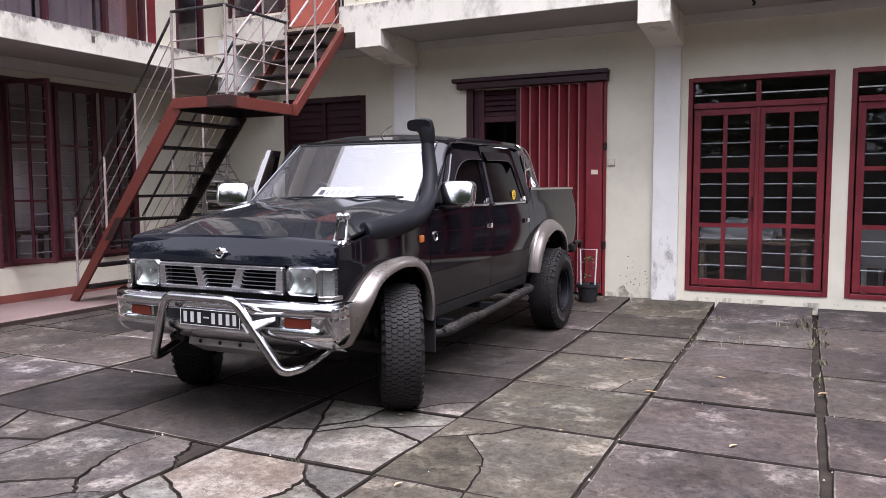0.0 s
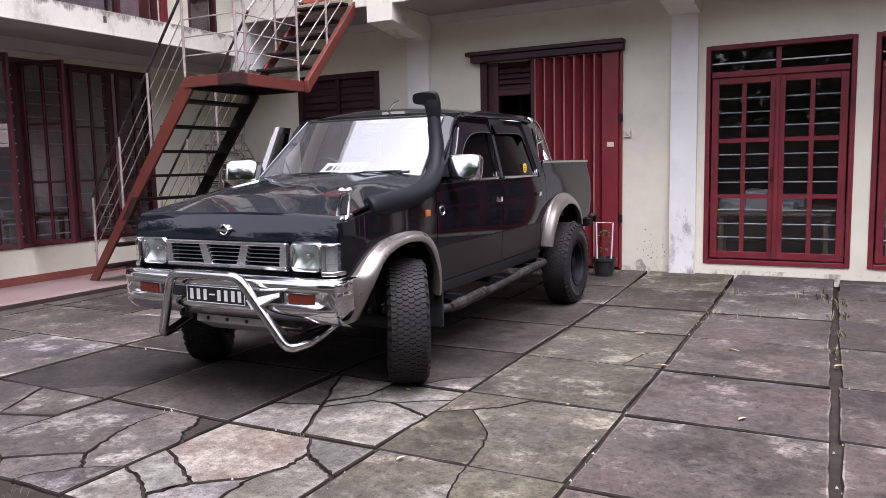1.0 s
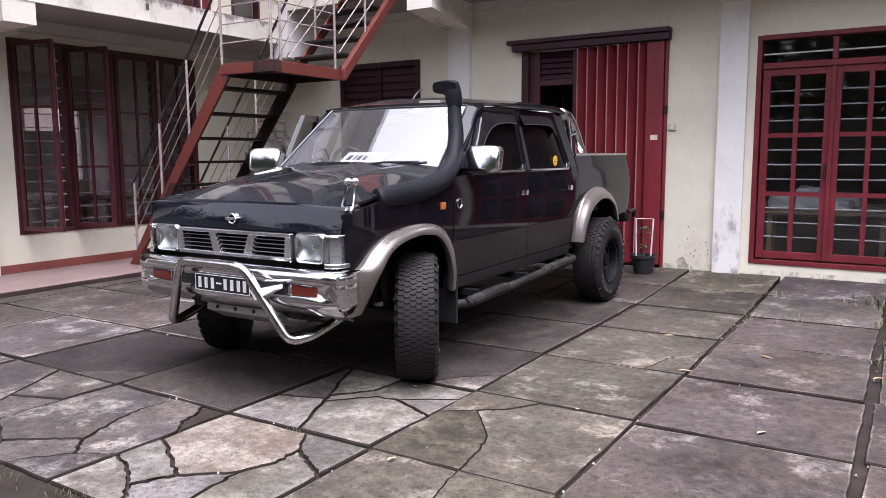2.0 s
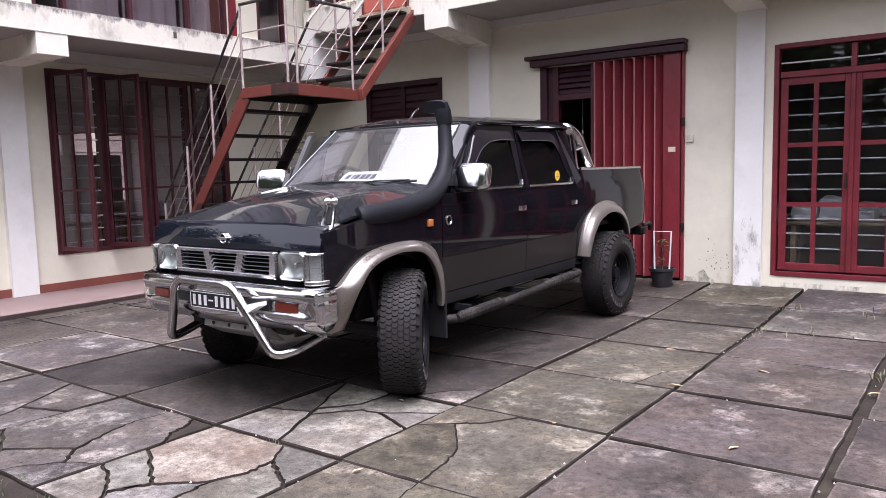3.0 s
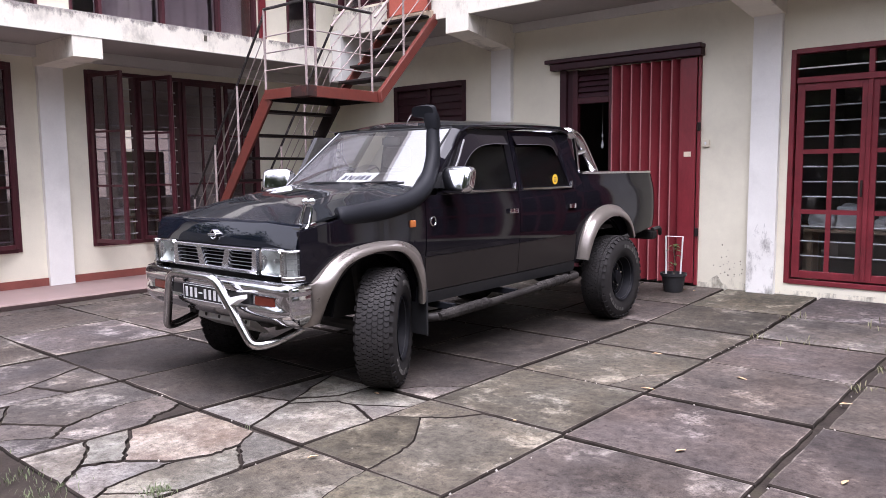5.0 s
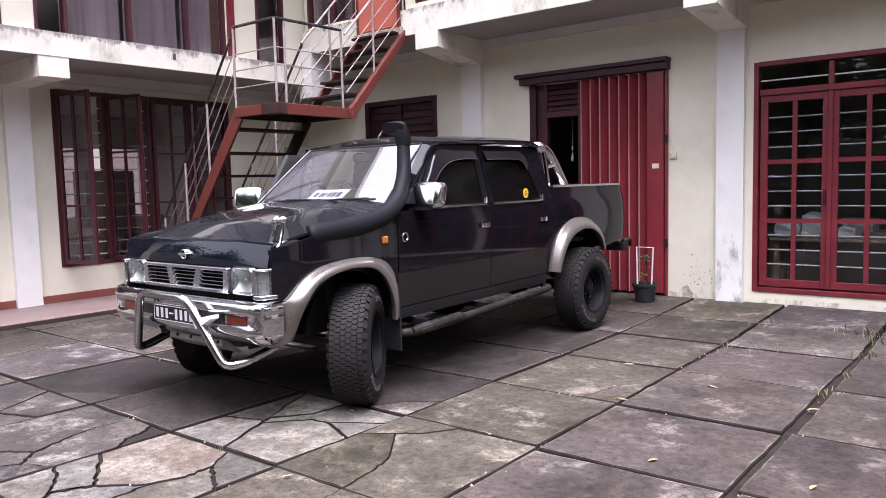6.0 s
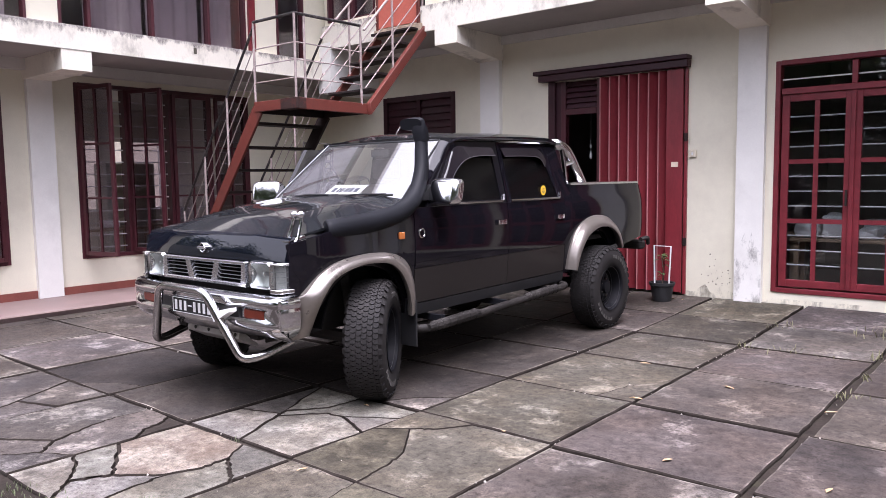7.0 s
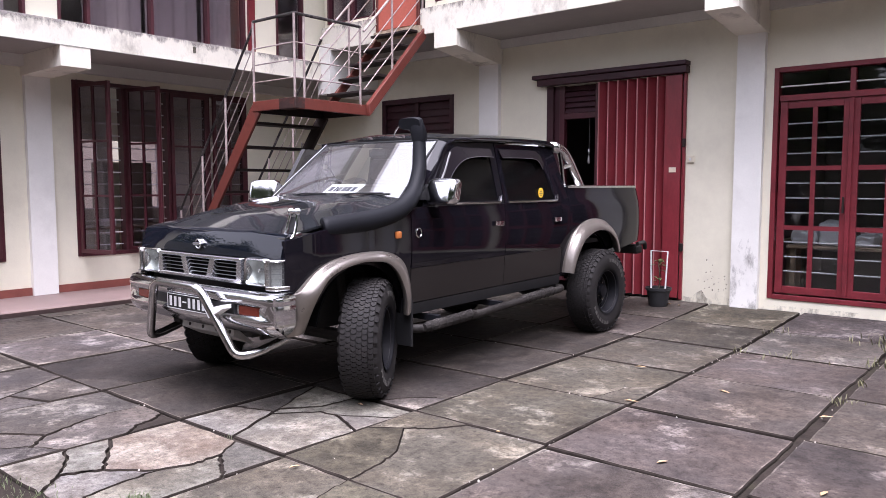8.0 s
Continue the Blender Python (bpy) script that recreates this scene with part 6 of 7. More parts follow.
sheet("grime_stain", [[(u, 8.836, 0.0) for u in span(-1.393, -1.117, 8)]] + [[(u, 8.836, 0.35) for u in span(-1.393, -1.117, 8)]] + [[(u, 8.836, 0.52 + trng.uniform(0, 0.30)) for u in span(-1.393, -1.117, 8)]], GRIME, "dark peeling grime at the foot of the pillar")
sheet("grime_stain", [[(u, 8.906, z) for u in span(-1.10, 2.4, 12)] for z in (0.03, 0.11)], GRIME, "dark damp grime along the foot of the wall")
sheet("grime_stain", [[(u, 8.906, 0.02) for u in span(-1.94, -1.40, 10)], [(u, 8.906, 0.10 + trng.uniform(0, 0.10)) for u in span(-1.94, -1.40, 10)]], GRIME, "dark grime at the foot of the wall")
bm = nbm()
for k in range(26):
    u, z = trng.gauss(-1.58, 0.085), 0.16 + abs(trng.gauss(0.16, 0.14))
    if not -1.93 < u < -1.41:
        continue
    r = trng.uniform(0.003, 0.008)
    bm.faces.new([bm.verts.new((u + r * math.cos(a) * trng.uniform(0.7, 1.2), 8.905, z + r * math.sin(a) * trng.uniform(0.8, 1.4))) for a in span(0, 5.4, 6)])
tagged(part("mud_spatter", bm, surf("dried_mud", (0.06, 0.045, 0.035), 0.95, var=0.3), None, crease=0), "dark mud spots splashed on the wall", "stain", "", "stuff")

# curtains behind the upper windows
CURTAIN = surf("grey_mauve_curtain", (0.36, 0.355, 0.335), 0.9, var=0.2, scale=3, fine=50, bump=0.05, stretch=(1, 1, 0.15))
def curtain(m, u0, u1, z0, z1):
    c = thing("curtain", "grey mauve cloth curtain hanging behind the upper window", "curtain", m, "curtains")
    n = int((u1 - u0) / 0.03)
    bm = nbm()
    vs = [[bm.verts.new((u, 0.20 + 0.03 * math.sin(u * 38 + 1.3 * math.sin(u * 5)) * (1.0 if z < z1 else 0.5), z)) for u in span(u0, u1, n)] for z in (z0, z1)]
    for i in range(n):
        bm.faces.new((vs[0][i], vs[0][i + 1], vs[1][i + 1], vs[1][i]))
    thicken(bm, 0.003)
    part("cloth", bm, CURTAIN, c, crease=80)
    part("curtain_rod", onetube([(u0 - 0.03, 0.20, z1 + 0.01), (u1 + 0.03, 0.20, z1 + 0.01)], 0.010, 6), DULLCHROME, c)
for a, b in ((1.7, 2.15), (2.4, 3.05), (3.2, 3.9), (4.72, 5.38), (5.46, 6.12), (6.2, 6.64)):
    curtain(LEFT_UP, a, b, 3.13, 5.1)

# furniture dimly seen in the rooms
DESKM = surf("office_table_top", (0.30, 0.22, 0.15), 0.5, var=0.2, scale=4, bump=0.05)
def table(name, m, w, d, h, label, mat):
    t = thing(name, label, "table", m)
    part("table_top", onebox(-w / 2, w / 2, -d / 2, d / 2, h - 0.035, h, bevel=0.006), mat, t)
    for x in (-w / 2 + 0.06, w / 2 - 0.06):
        for y in (-d / 2 + 0.06, d / 2 - 0.06):
            part("leg", onebox(x - 0.025, x + 0.025, y - 0.025, y + 0.025, 0, h - 0.036), mat, t)
    return t
table("office_table", pose(-9.3, 5.6, 0.02, 0, 0, 90), 1.6, 0.75, 0.76, "wooden office table inside the west room", DESKM)
table("office_table", pose(-9.4, 7.4, 0.02, 0, 0, 90), 1.3, 0.7, 0.76, "wooden office table inside the west room", DESKM)
table("long_table", pose(-0.35, 10.0, 0.02), 1.5, 0.7, 0.74, "long table inside the hall", DESKM)
def paper_stack(m, w, d, h):
    p = thing("paper_stack", "stack of white papers on a table", "paper", m, "paper stacks")
    part("sheets", onebox(-w / 2, w / 2, -d / 2, d / 2, 0, h, bevel=0.003), SIGNW, p)
paper_stack(pose(-9.25, 5.3, 0.781, 0, 0, 10), 0.30, 0.22, 0.16)
paper_stack(pose(-9.3, 5.95, 0.781, 0, 0, -14), 0.30, 0.22, 0.10)
paper_stack(pose(-9.35, 7.2, 0.781, 0, 0, 5), 0.34, 0.26, 0.22)
paper_stack(pose(-0.62, 9.9, 0.761, 0, 0, 8), 0.34, 0.24, 0.12)
paper_stack(pose(-0.20, 9.95, 0.761, 0, 0, -6), 0.30, 0.24, 0.14)
def cupboard(m, label):
    c = thing("cupboard", label, "cupboard", m, "cupboards in the west room")
    part("carcass", onebox(-0.45, 0.45, -0.22, 0.22, 0.06, 1.75, bevel=0.006), CUPM, c)
    part("plinth", onebox(-0.43, 0.43, -0.20, 0.20, 0.0, 0.06), TREAD, c)
    for a, b in ((-0.445, -0.004), (0.004, 0.445)):
        d = part("cupboard_door", onebox(a, b, -0.238, -0.2205, 0.09, 1.73, bevel=0.004), CUPM, c)
        part("handle", onebox(*sorted((a * 0.06 + b * 0.0, a * 0.06 + b * 0.0 + 0.02)), -0.255, -0.2385, 0.9, 1.02), DULLCHROME, d)
CUPM = surf("pale_steel_cupboard", (0.42, 0.40, 0.34), 0.5, var=0.1, scale=3, bump=0.03)
cupboard(pose(-11.9, 4.85, 0.02, 0, 0, 90), "pale steel cupboard against the far wall of the west room")
cupboard(pose(-11.9, 7.55, 0.02, 0, 0, 90), "pale steel cupboard against the far wall of the west room")
table("low_bench", pose(-0.36, 9.45, 0.02), 1.2, 0.36, 0.70, "low bench just inside the glazed door", DESKM)
def white_bundle(m, w, h):
    b = thing("white_bundle", "white cloth-wrapped bundle on the low bench", "bundle", m, "white bundles")
    bm = box(nbm(), -w / 2, w / 2, -0.14, 0.14, 0, h, 0.05, 3)
    bmesh.ops.subdivide_edges(bm, edges=list(bm.edges), cuts=2, use_grid_fill=True)
    for v in bm.verts:
        v.co += noise.noise_vector(v.co * 9.0 + Vector((w * 40, 0, 0))) * (0.035 if v.co.z > 0.05 else 0.0)
    part("cloth", bm, WHITEP, b, crease=60)
for x, w, h in ((-0.80, 0.24, 0.17), (-0.52, 0.28, 0.25), (-0.22, 0.18, 0.13)):
    white_bundle(pose(x, 9.45, 0.721, 0, 0, trng.uniform(-6, 6)), w, h)
def room_chair(m):
    c = thing("plastic_chair", "white moulded plastic chair inside the hall", "chair", m, "plastic chairs")
    part("seat", onebox(-0.22, 0.22, -0.22, 0.22, 0.42, 0.45, bevel=0.01), WHITEP, c)
    part("backrest", prism(nbm(), [(0.20, 0.45), (0.23, 0.45), (0.31, 0.85), (0.28, 0.85)], "x", -0.21, 0.21, 0.006), WHITEP, c)
    for x in (-0.19, 0.19):
        for y in (-0.19, 0.19):
            part("leg", onebox(x - 0.02, x + 0.02, y - 0.02, y + 0.02, 0, 0.421), WHITEP, c)
    return c
rc = room_chair(pose(1.05, 9.7, 0.02, 0, 0, 150))
copy_thing(rc, pose(1.65, 9.8, 0.02, 0, 0, 200))

# ---- trees round the far sides of the yard, out of view, mirrored in glass and chrome ----
def tree(m, seed, h):
    r = random.Random(seed)
    t = thing("tree", "broad leafy tree out of view behind the boundary wall", "tree", m, "trees round the yard")
    part("trunk", onetube(smooth_line([(0, 0, -0.1), (0.1, 0.05, h * 0.25), (0.0, 0.15, h * 0.5), (0.15, 0.1, h * 0.75)], 4), 0.2, 10, radii=[0.26 - 0.018 * i for i in range(13)]), BARK, t)
    tips = []
    for k in range(7):
        a = k * 0.9 + r.uniform(-0.2, 0.2)
        z0 = h * r.uniform(0.3, 0.6)
        tip = (math.cos(a) * r.uniform(1.4, 2.4), math.sin(a) * r.uniform(1.4, 2.4), z0 + r.uniform(0.8, 2.2))
        tips.append(tip)
        part("limb", onetube(smooth_line([(0.05, 0.1, z0), (tip[0] * 0.5, tip[1] * 0.5, z0 + 0.5), tip], 3), 0.07, 6, radii=[0.09 - 0.011 * i for i in range(7)]), BARK, t)
    tips += [(0.1, 0.1, h * 0.85), (0.4, -0.3, h * 0.7), (-0.5, 0.3, h * 0.72), (0.9, 0.2, h * 0.30), (-0.9, -0.2, h * 0.28), (0.2, 0.9, h * 0.42)]
    verts, faces = [], []
    for k in range(5200):
        c = r.choice(tips)
        p = Vector((c[0] + r.gauss(0, 0.85), c[1] + r.gauss(0, 0.85), c[2] + r.gauss(0, 1.0)))
        d = Vector((r.uniform(-1, 1), r.uniform(-1, 1), r.uniform(-0.8, 0.3))).normalized()
        s = d.cross(Vector((r.uniform(-1, 1), r.uniform(-1, 1), 1))).normalized()
        l, w = r.uniform(0.26, 0.50), r.uniform(0.09, 0.17)
        i = len(verts)
        verts += [tuple(p), tuple(p + d * l * 0.5 + s * w), tuple(p + d * l), tuple(p + d * l * 0.5 - s * w)]
        faces.append((i, i + 1, i + 2, i + 3))
    me = bpy.data.meshes.new("crown")
    me.from_pydata(verts, [], faces)
    me.materials.append(CROWN)
    new("crown", me).parent = t
    return t
# Made tall to screen the low sky off the walls.
ta, tb = tree(pose(-3, -15.2, 0), 3, 11.5), tree(pose(1.2, -15.4, 0, 0, 0, 50), 8, 12.5)
for k, (x, y) in enumerate([(-9.5, -15), (-6.2, -15.2), (4.5, -15), (7.6, -15.3), (10.8, -15), (14.2, -12.5), (17.0, -14.0),
                            (-8.0, -17.8), (-1, -17.6), (6, -17.5),
                            (-18.5, -1.5), (-20.6, -6.0), (-19.5, -11.0), (-16.0, -16.0), (-23.8, -3.2), (-23.0, -12.5),
                            # Unseen east row, added to dim low skylight on the truck and yard.
                            (16.5, -9.0), (17.0, -5.0), (16.6, -1.2), (17.2, 2.6), (16.5, 6.2), (17.0, 10.0), (-21.0, 7.2)]):
    copy_thing(ta if k % 2 else tb, pose(x, y, 0, 0, 0, 67 * k) @ Matrix.Scale(0.70 if x < -15 else 1.0, 4))

# litter: fallen leaves, weeds in the joints
def fallen_leaf(x, y, a, l, w):
    bm = nbm()
    z = rise(y) + 0.006
    pts = [(-l / 2, 0, 0.002), (-l / 6, w / 2, 0.007), (l / 4, w / 2.6, 0.005), (l / 2, 0, 0.003), (l / 4, -w / 2.6, 0.006), (-l / 6, -w / 2, 0.010)]
    c = bm.verts.new((0, 0, 0.0))
    vs = [bm.verts.new(p) for p in pts]
    for i in range(6):
        bm.faces.new((c, vs[i], vs[(i + 1) % 6]))
    ob = part("fallen_leaf", bm, DRYLEAF, None, crease=0)
    ob.matrix_world = pose(x, y, z, 0, 0, a)
    tagged(ob, "dry yellow-brown leaf fallen on the slabs", "leaf", "fallen leaves")
for x, y, a, l, w in ((-1.04, 5.90, 20, 0.10, 0.040), (-0.70, 5.03, 10, 0.11, 0.030), (-0.33, 5.62, -20, 0.11, 0.030), (-0.12, 4.16, 60, 0.08, 0.03), (-1.45, 2.98, 75, 0.07, 0.025), (0.32, 5.45, 40, 0.10, 0.035),
                      (0.58, 4.25, 80, 0.08, 0.03), (-3.35, 2.20, 30, 0.09, 0.03), (-1.0, 4.02, 30, 0.03, 0.02), (-1.95, 3.90, 0, 0.05, 0.02), (-1.97, 8.62, 10, 0.06, 0.03), (-1.85, 8.60, 70, 0.05, 0.03)):
    fallen_leaf(x, y, a, l * 0.85, w * 0.8)
MOSSM = surf("fresh_weed_green", (0.075, 0.095, 0.04), 0.6, var=0.4, scale=20, bump=0.0)
def weed(x, y, n, h, spread):
    verts, faces = [], []
    for k in range(n):
        a, l = trng.uniform(0, 6.28), h * trng.uniform(0.4, 1.0)
        bx, by = x + trng.gauss(0, spread), y + trng.gauss(0, spread)
        ln = trng.uniform(0.3, 1.1) * l
        z = rise(by) - 0.008
        w = min(0.004, 0.06 * h)
        i = len(verts)
        c, s = math.cos(a), math.sin(a)
        verts += [(bx - s * w, by + c * w, z), (bx + s * w, by - c * w, z), (bx + c * ln * 0.5 + s * w, by + s * ln * 0.5 - c * w, z + l * 0.75), (bx + c * ln * 0.5 - s * w, by + s * ln * 0.5 + c * w, z + l * 0.75), (bx + c * ln, by + s * ln, z + l)]
        faces += [(i, i + 1, i + 2, i + 3), (i + 3, i + 2, i + 4)]
    me = bpy.data.meshes.new("weed_tuft")
    me.from_pydata(verts, [], faces)
    me.materials.append(MOSSM if x < -1.5 else GRASSM)
    tagged(new("weed_tuft", me), "thin green weeds growing in a slab joint", "weeds", "", "stuff")
for x, y, n, h, sp in ((0.31, 5.85, 26, 0.05, 0.05), (0.32, 6.4, 12, 0.06, 0.04), (0.33, 7.1, 18, 0.08, 0.05), (0.31, 7.6, 16, 0.08, 0.05), (-0.3, 6.96, 16, 0.06, 0.10), (0.2, 7.85, 30, 0.10, 0.10), (-0.6, 7.85, 18, 0.06, 0.08), (-2.32, 1.99, 70, 0.026, 0.05), (-2.05, 1.99, 90, 0.028, 0.06), (-2.75, 1.97, 14, 0.03, 0.06), (-1.67, 2.30, 160, 0.030, 0.035), (-2.1, 3.04, 14, 0.02, 0.03), (-0.66, 6.9, 14, 0.05, 0.04), (-1.6, 1.2, 20, 0.06, 0.05)):
    weed(x, y, n, h, sp)
GRIT = surf("pale_grit", (0.30, 0.28, 0.25), 0.9, var=0.3, scale=30)
verts, faces = [], []
for k in range(200):
    j = trng.random()
    if j < 0.55:
        x, y = trng.choice((0.30, -0.685, -0.685, -1.625)) + trng.gauss(0, 0.03), trng.uniform(2.2, 8.0)
    elif j < 0.8:
        x, y = trng.uniform(-6, 2.0), trng.choice((3.05, 4.03, 4.965, 5.97, 6.97, 7.88)) + trng.gauss(0, 0.02)
    else:
        x, y = trng.uniform(-5, 2.0), trng.uniform(2.0, 8.8)
    r, z = trng.uniform(0.002, 0.007), rise(y) - 0.001
    i = len(verts)
    verts += [(x - r, y - r * 0.6, z - 0.006), (x + r, y - r, z - 0.006), (x + r * 0.8, y + r, z - 0.006), (x - r * 0.7, y + r * 0.8, z - 0.006), (x, y, z + r * 0.7)]
    faces += [(i, i + 1, i + 4), (i + 1, i + 2, i + 4), (i + 2, i + 3, i + 4), (i + 3, i, i + 4)]
me = bpy.data.meshes.new("grit")
me.from_pydata(verts, [], faces)
me.materials.append(GRIT)
tagged(new("grit", me), "pale grit and crumbs scattered along the joints", "grit", "", "stuff")

# ---- yard slabs, piece by piece ----
SLAB = concrete("weathered_concrete", (0.0230, 0.0190, 0.0172), (0.070, 0.0595, 0.0535), (0.185, 0.168, 0.150), 0.59)
SLABO = concrete("olive_stained_concrete", (0.0250, 0.0222, 0.0168), (0.080, 0.0730, 0.0570), (0.215, 0.203, 0.168), 0.565)
SLABM = concrete("greyish_concrete", (0.0240, 0.0208, 0.0200), (0.074, 0.0660, 0.0630), (0.235, 0.218, 0.203), 0.565)
SLABW = concrete("lime_stained_concrete", (0.062, 0.0575, 0.0510), (0.125, 0.118, 0.103), (0.205, 0.199, 0.182), 0.51)
SLABR = concrete("reddish_concrete", (0.072, 0.058, 0.047), (0.118, 0.101, 0.084), (0.176, 0.163, 0.140), 0.50)
# Dark slabs under and near the truck; its shade is partly in their colour.
SLABD = concrete("dark_shaded_concrete", (0.0120, 0.0101, 0.0094), (0.039, 0.0337, 0.0306), (0.120, 0.108, 0.097), 0.63)
JOINT = surf("dirt_packed_edge", (0.026, 0.021, 0.018), 0.95, var=0.5, scale=9, fine=70, bump=0.4, spec=0.1)
SLABE = concrete("worn_slab_rim", (0.030, 0.0255, 0.0225), (0.090, 0.0810, 0.0700), (0.225, 0.210, 0.184), 0.535)
yard = new("pavement")
tagged(yard, "old grey concrete yard slabs, stained and cracked, with dark joints", "pavement", "", "structure")
rng = random.Random(11)


def piece(poly, mat, tilt=0.004, dz=0.0, rim=0.020):
    """One slab or broken piece: a paler worn rim, a slight lean, thickness down into the earth."""
    cx, cy = sum(p[0] for p in poly) / len(poly), sum(p[1] for p in poly) / len(poly)
    ax, ay, az = rng.uniform(-tilt, tilt), rng.uniform(-tilt, tilt), rng.uniform(-0.003, 0.003) + dz
    def top(x, y):
        return az + ax * (x - cx) + ay * (y - cy) + rise(y)
    k = len(poly)
    size = max(0.05, max(math.hypot(p[0] - cx, p[1] - cy) for p in poly))
    def inset(d):
        f = 1 - d / size
        return [(cx + (x - cx) * f, cy + (y - cy) * f) for x, y in poly]
    verts = [(x, y, -0.06) for x, y in poly] + [(x, y, top(x, y) - 0.008) for x, y in poly]
    verts += [(x, y, top(x, y)) for x, y in inset(0.007)] + [(x, y, top(x, y)) for x, y in inset(min(rim, size * 0.3))]
    faces = [tuple(range(3 * k, 4 * k))]
    for r in range(3):
        faces += [(r * k + i, r * k + (i + 1) % k, (r + 1) * k + (i + 1) % k, (r + 1) * k + i) for i in range(k)]
    me = bpy.data.meshes.new("slab")
    me.from_pydata(verts, [], faces)
    for q in (mat, JOINT, SLABE):
        me.materials.append(q)
    me.polygons.foreach_set("material_index", [0] + [1] * (2 * k) + [2 if mat != SLABR else 0] * k)
    ob = new("slab", me)
    ob.parent = yard
    return ob


def wobble(a, b, n, amp):
    out = []
    for i in range(n):
        t = i / n
        k = amp * math.sin(math.pi * t) ** 0.5 if 0 < t < 1 else 0
        out.append((a[0] + (b[0] - a[0]) * t + rng.uniform(-k, k), a[1] + (b[1] - a[1]) * t + rng.uniform(-k, k)))
    return out


def nearest(poly, p):
    """The edge of a piece nearest to a point, how far along it, and the distance."""
    best = None
    for i in range(len(poly)):
        (ax, ay), (bx, by) = poly[i], poly[(i + 1) % len(poly)]
        dx, dy = bx - ax, by - ay
        t = max(0.04, min(0.96, ((p[0] - ax) * dx + (p[1] - ay) * dy) / (dx * dx + dy * dy + 1e-9)))
        d = math.hypot(ax + t * dx - p[0], ay + t * dy - p[1])
        if best is None or d < best[2]:
            best = (i, t, d)
    return best


def crack(poly, line, gap):
    """Breaks a piece in two along a line whose ends lie on its edges."""
    k = len(poly)
    (ia, fa, _), (ib, fb, _) = nearest(poly, line[0]), nearest(poly, line[-1])
    if ia == ib:
        return [poly]
    def on(i, f):
        p, q = poly[i], poly[(i + 1) % k]
        return (p[0] + (q[0] - p[0]) * f, p[1] + (q[1] - p[1]) * f)
    pts = [on(ia, fa), *line[1:-1], on(ib, fb)]
    fine = []
    for a, b in zip(pts, pts[1:]):
        fine += wobble(a, b, 6, 0.010)
    fine.append(pts[-1])
    dx, dy = pts[-1][0] - pts[0][0], pts[-1][1] - pts[0][1]
    d = math.hypot(dx, dy)
    nx, ny = -dy / d * gap, dx / d * gap
    def run(i0, i1):
        out, i = [], (i0 + 1) % k
        while True:
            out.append(poly[i])
            if i == i1:
                return out
            i = (i + 1) % k
    return [run(ia, ib) + [(x - nx, y - ny) for x, y in fine[::-1]], run(ib, ia) + [(x + nx, y + ny) for x, y in fine]]


XL = [-6.66, -5.62, -4.56, -3.52, -2.56, -1.625, -0.685, 0.30, 1.28, 2.26, 3.24, 4.2, 5.2, 6.2, 7.2, 8.2]
YL = [-3.8, -2.85, -1.87, -0.89, 0.10, 1.08, 2.07, 3.05, 4.03, 4.965, 5.97, 6.97, 7.88, 8.90]
LAID = {}
for i in range(len(XL) - 1):
    for j in range(len(YL) - 1):
        g = 0.0125
        gw = 0.028 if abs(XL[i + 1] - 0.30) < 0.01 else g
        gl = 0.028 if abs(XL[i] - 0.30) < 0.01 else g
        jit = lambda: rng.uniform(-0.012, 0.012)
        sh = 0.03 if i == 6 else 0.0
        a, b, c, d = (XL[i] + gl + jit(), YL[j] + g - sh + jit()), (XL[i + 1] - gw + jit(), YL[j] + g - sh + jit()), (XL[i + 1] - gw + jit(), YL[j + 1] - g - sh * (j < 11) + jit()), (XL[i] + gl + jit(), YL[j + 1] - g - sh * (j < 11) + jit())
        if j == len(YL) - 2:
            c, d = (c[0], 8.905), (d[0], 8.905)
        LAID[i, j] = wobble(a, b, 9, 0.0055) + wobble(b, c, 9, 0.0055) + wobble(c, d, 9, 0.0055) + wobble(d, a, 9, 0.0055)

# broken slabs near the truck's nose: the lines along which each has cracked
def broken(key, lines, mat, odd=None, gap=0.0075, lean=0.010):
    pcs = [LAID.pop(key)]
    for line in lines:
        n = min(range(len(pcs)), key=lambda q: nearest(pcs[q], line[0])[2] + nearest(pcs[q], line[-1])[2])
        pcs += crack(pcs.pop(n), line, gap)
    for p in pcs:
        cx, cy = sum(v[0] for v in p) / len(p), sum(v[1] for v in p) / len(p)
        piece(p, odd[0] if odd and math.hypot(cx - odd[1], cy - odd[2]) < odd[3] else mat, lean, -0.002, 0.012)

broken((4, 7), [[(-2.08, 3.04), (-2.27, 3.48), (-2.51, 4.03)], [(-2.55, 3.41), (-2.28, 3.49)], [(-2.25, 3.46), (-2.06, 3.67), (-1.93, 3.69), (-1.63, 3.86)],
                [(-1.93, 3.69), (-1.63, 3.55)], [(-2.24, 3.56), (-2.13, 3.74), (-2.11, 4.03)]], SLABW)
broken((4, 6), [[(-2.55, 2.39), (-2.40, 2.33), (-2.24, 2.22), (-2.09, 2.07)], [(-2.24, 2.22), (-2.145, 2.385), (-1.95, 2.54), (-1.88, 2.71), (-1.89, 2.87), (-2.0, 3.04)],
                [(-2.55, 2.62), (-2.30, 2.49), (-2.145, 2.385)], [(-1.94, 2.54), (-1.935, 2.39), (-1.895, 2.18), (-1.81, 2.07)], [(-1.88, 2.86), (-1.75, 2.78), (-1.64, 2.70)],
                [(-1.87, 2.12), (-1.71, 2.26), (-1.64, 2.37)]], SLABW, (SLABR, -2.17, 2.72, 0.22))
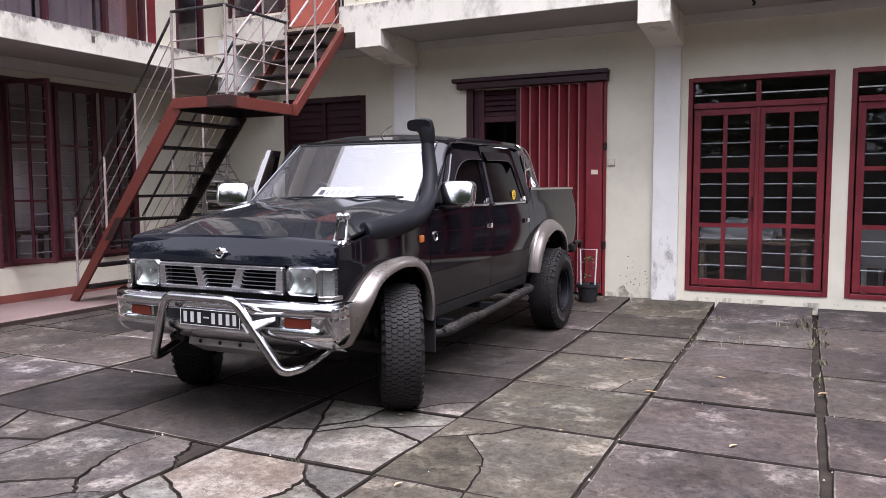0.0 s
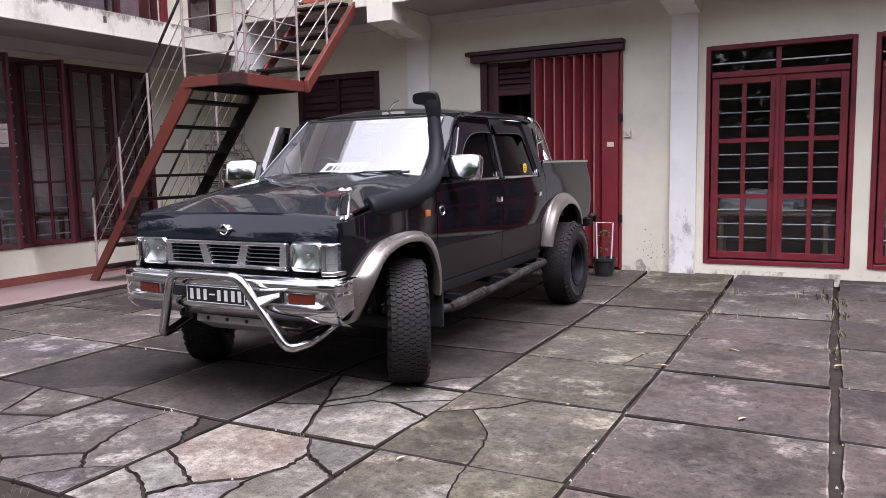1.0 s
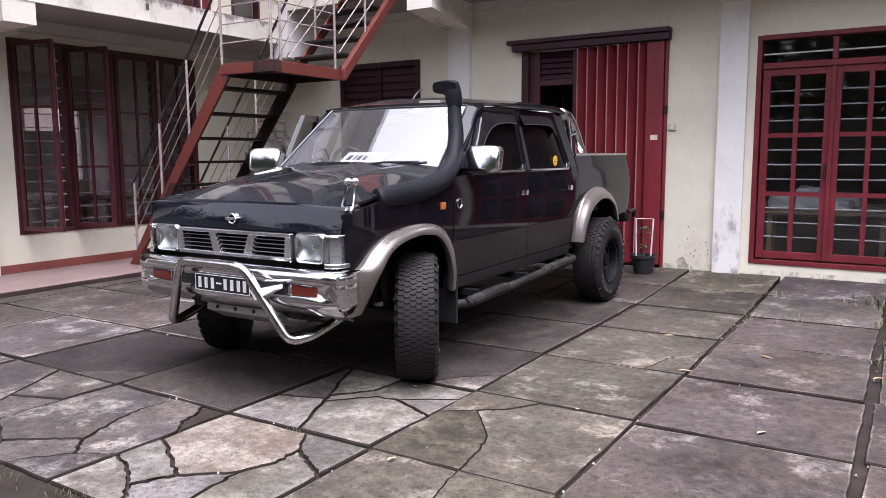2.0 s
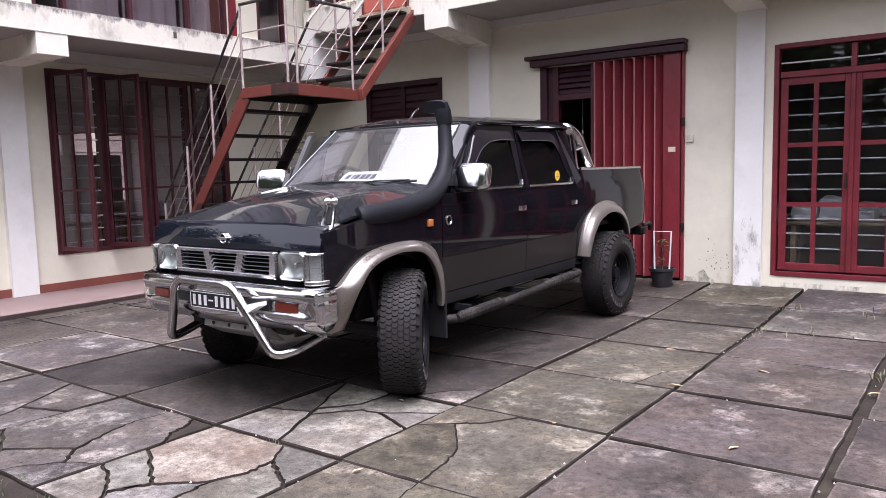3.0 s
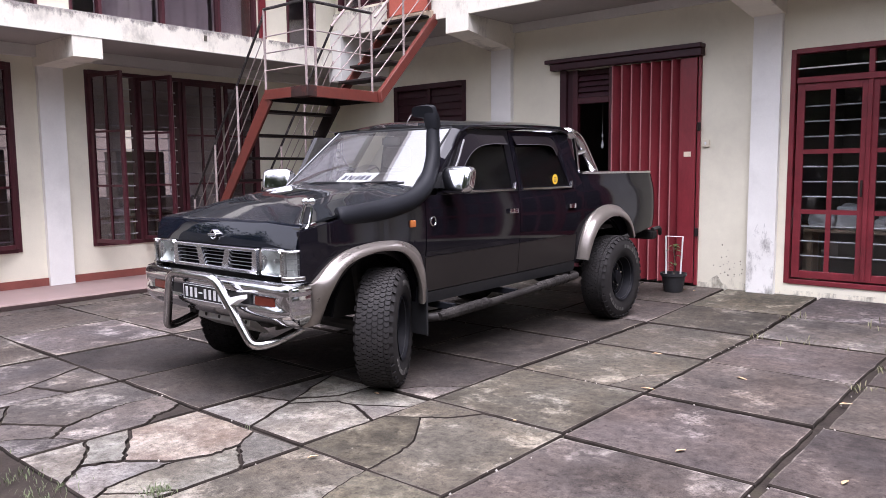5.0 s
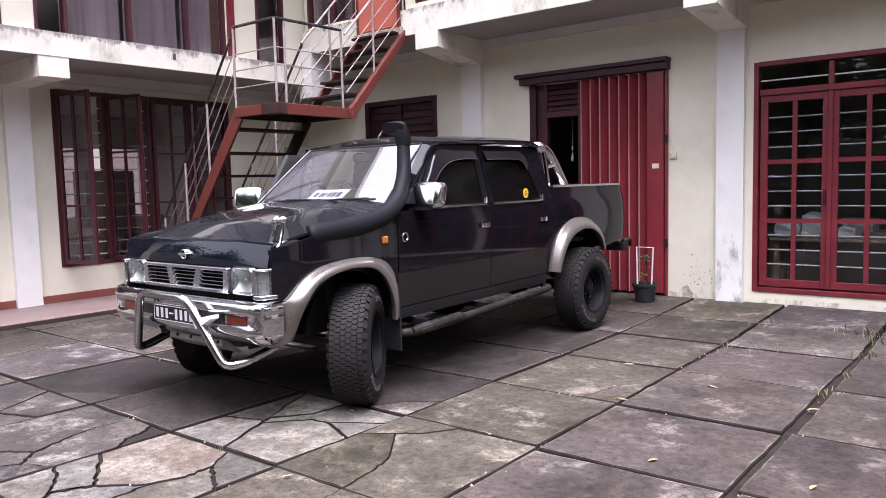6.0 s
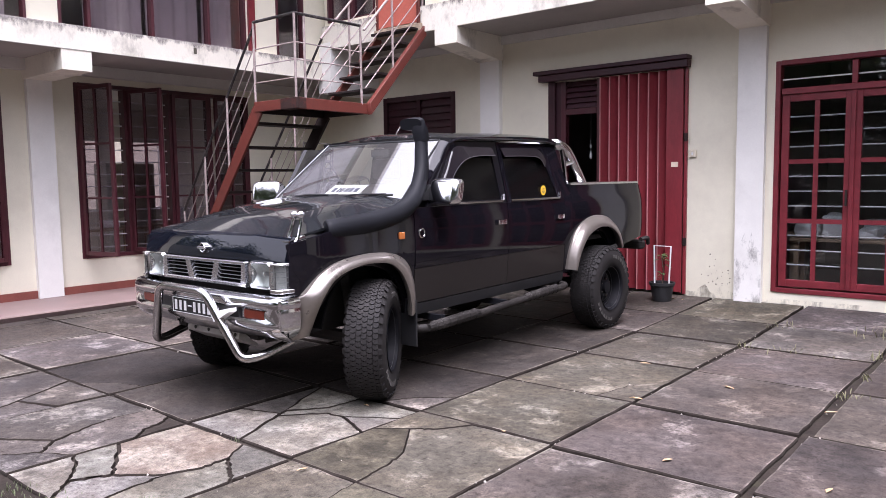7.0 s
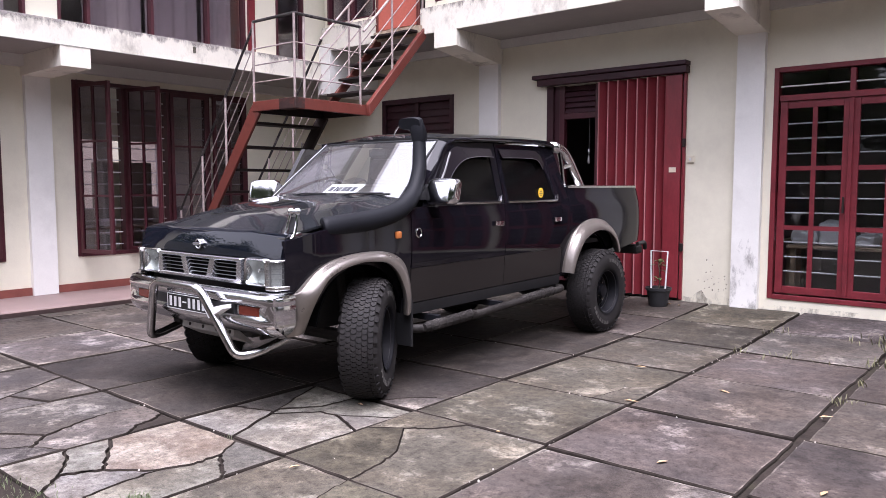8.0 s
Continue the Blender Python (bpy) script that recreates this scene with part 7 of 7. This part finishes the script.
broken((3, 6), [[(-3.51, 2.36), (-3.18, 2.20), (-3.05, 2.07)], [(-3.18, 2.20), (-3.0, 2.33), (-2.86, 2.42), (-2.95, 2.65), (-3.0, 2.83), (-2.97, 3.03)], [(-2.86, 2.42), (-2.73, 2.29), (-2.57, 2.39)],
                [(-2.90, 2.07), (-2.86, 2.16), (-2.74, 2.29)], [(-2.74, 3.03), (-2.67, 2.92), (-2.66, 2.83), (-2.58, 2.74)]], SLABM, (JOINT, -2.62, 2.94, 0.10))
broken((2, 6), [[(-3.72, 2.09), (-3.81, 2.54), (-4.09, 3.03)], [(-3.85, 2.6), (-3.52, 2.72)]], SLABM)
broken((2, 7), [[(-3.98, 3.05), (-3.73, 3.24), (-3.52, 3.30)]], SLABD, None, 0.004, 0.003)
for key in [(i, j) for i in (2, 3, 4) for j in (4, 5)]:
    LAID.pop(key)
broken((5, 6), [[(-1.15, 3.04), (-1.12, 2.88), (-1.07, 2.68), (-1.13, 2.40), (-1.05, 2.08)]], SLABO, None, 0.004, 0.002)
broken((5, 7), [[(-1.62, 3.64), (-1.44, 3.77), (-1.33, 3.85), (-1.22, 4.02)], [(-1.46, 3.76), (-1.24, 3.47), (-1.18, 3.29), (-1.15, 3.06)]], SLABO, None, 0.003, 0.002)
broken((5, 9), [[(-0.945, 4.98), (-0.885, 5.30), (-0.79, 5.44), (-0.70, 5.62)]], SLABO, None, 0.005, 0.002)
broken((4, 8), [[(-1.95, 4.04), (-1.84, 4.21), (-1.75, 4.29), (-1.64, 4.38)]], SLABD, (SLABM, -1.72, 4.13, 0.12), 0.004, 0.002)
for (i, j), poly in LAID.items():
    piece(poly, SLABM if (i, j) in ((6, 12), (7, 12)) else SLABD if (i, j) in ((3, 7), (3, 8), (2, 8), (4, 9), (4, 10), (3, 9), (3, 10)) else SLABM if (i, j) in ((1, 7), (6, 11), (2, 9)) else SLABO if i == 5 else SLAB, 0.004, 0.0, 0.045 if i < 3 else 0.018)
# strip beside the walkway
for j in range(len(YL) - 1):
    piece([(-6.93, YL[j] + 0.01), (-6.675, YL[j] + 0.01), (-6.675, YL[j + 1] - 0.01), (-6.93, YL[j + 1] - 0.01)], SLAB, 0.002)
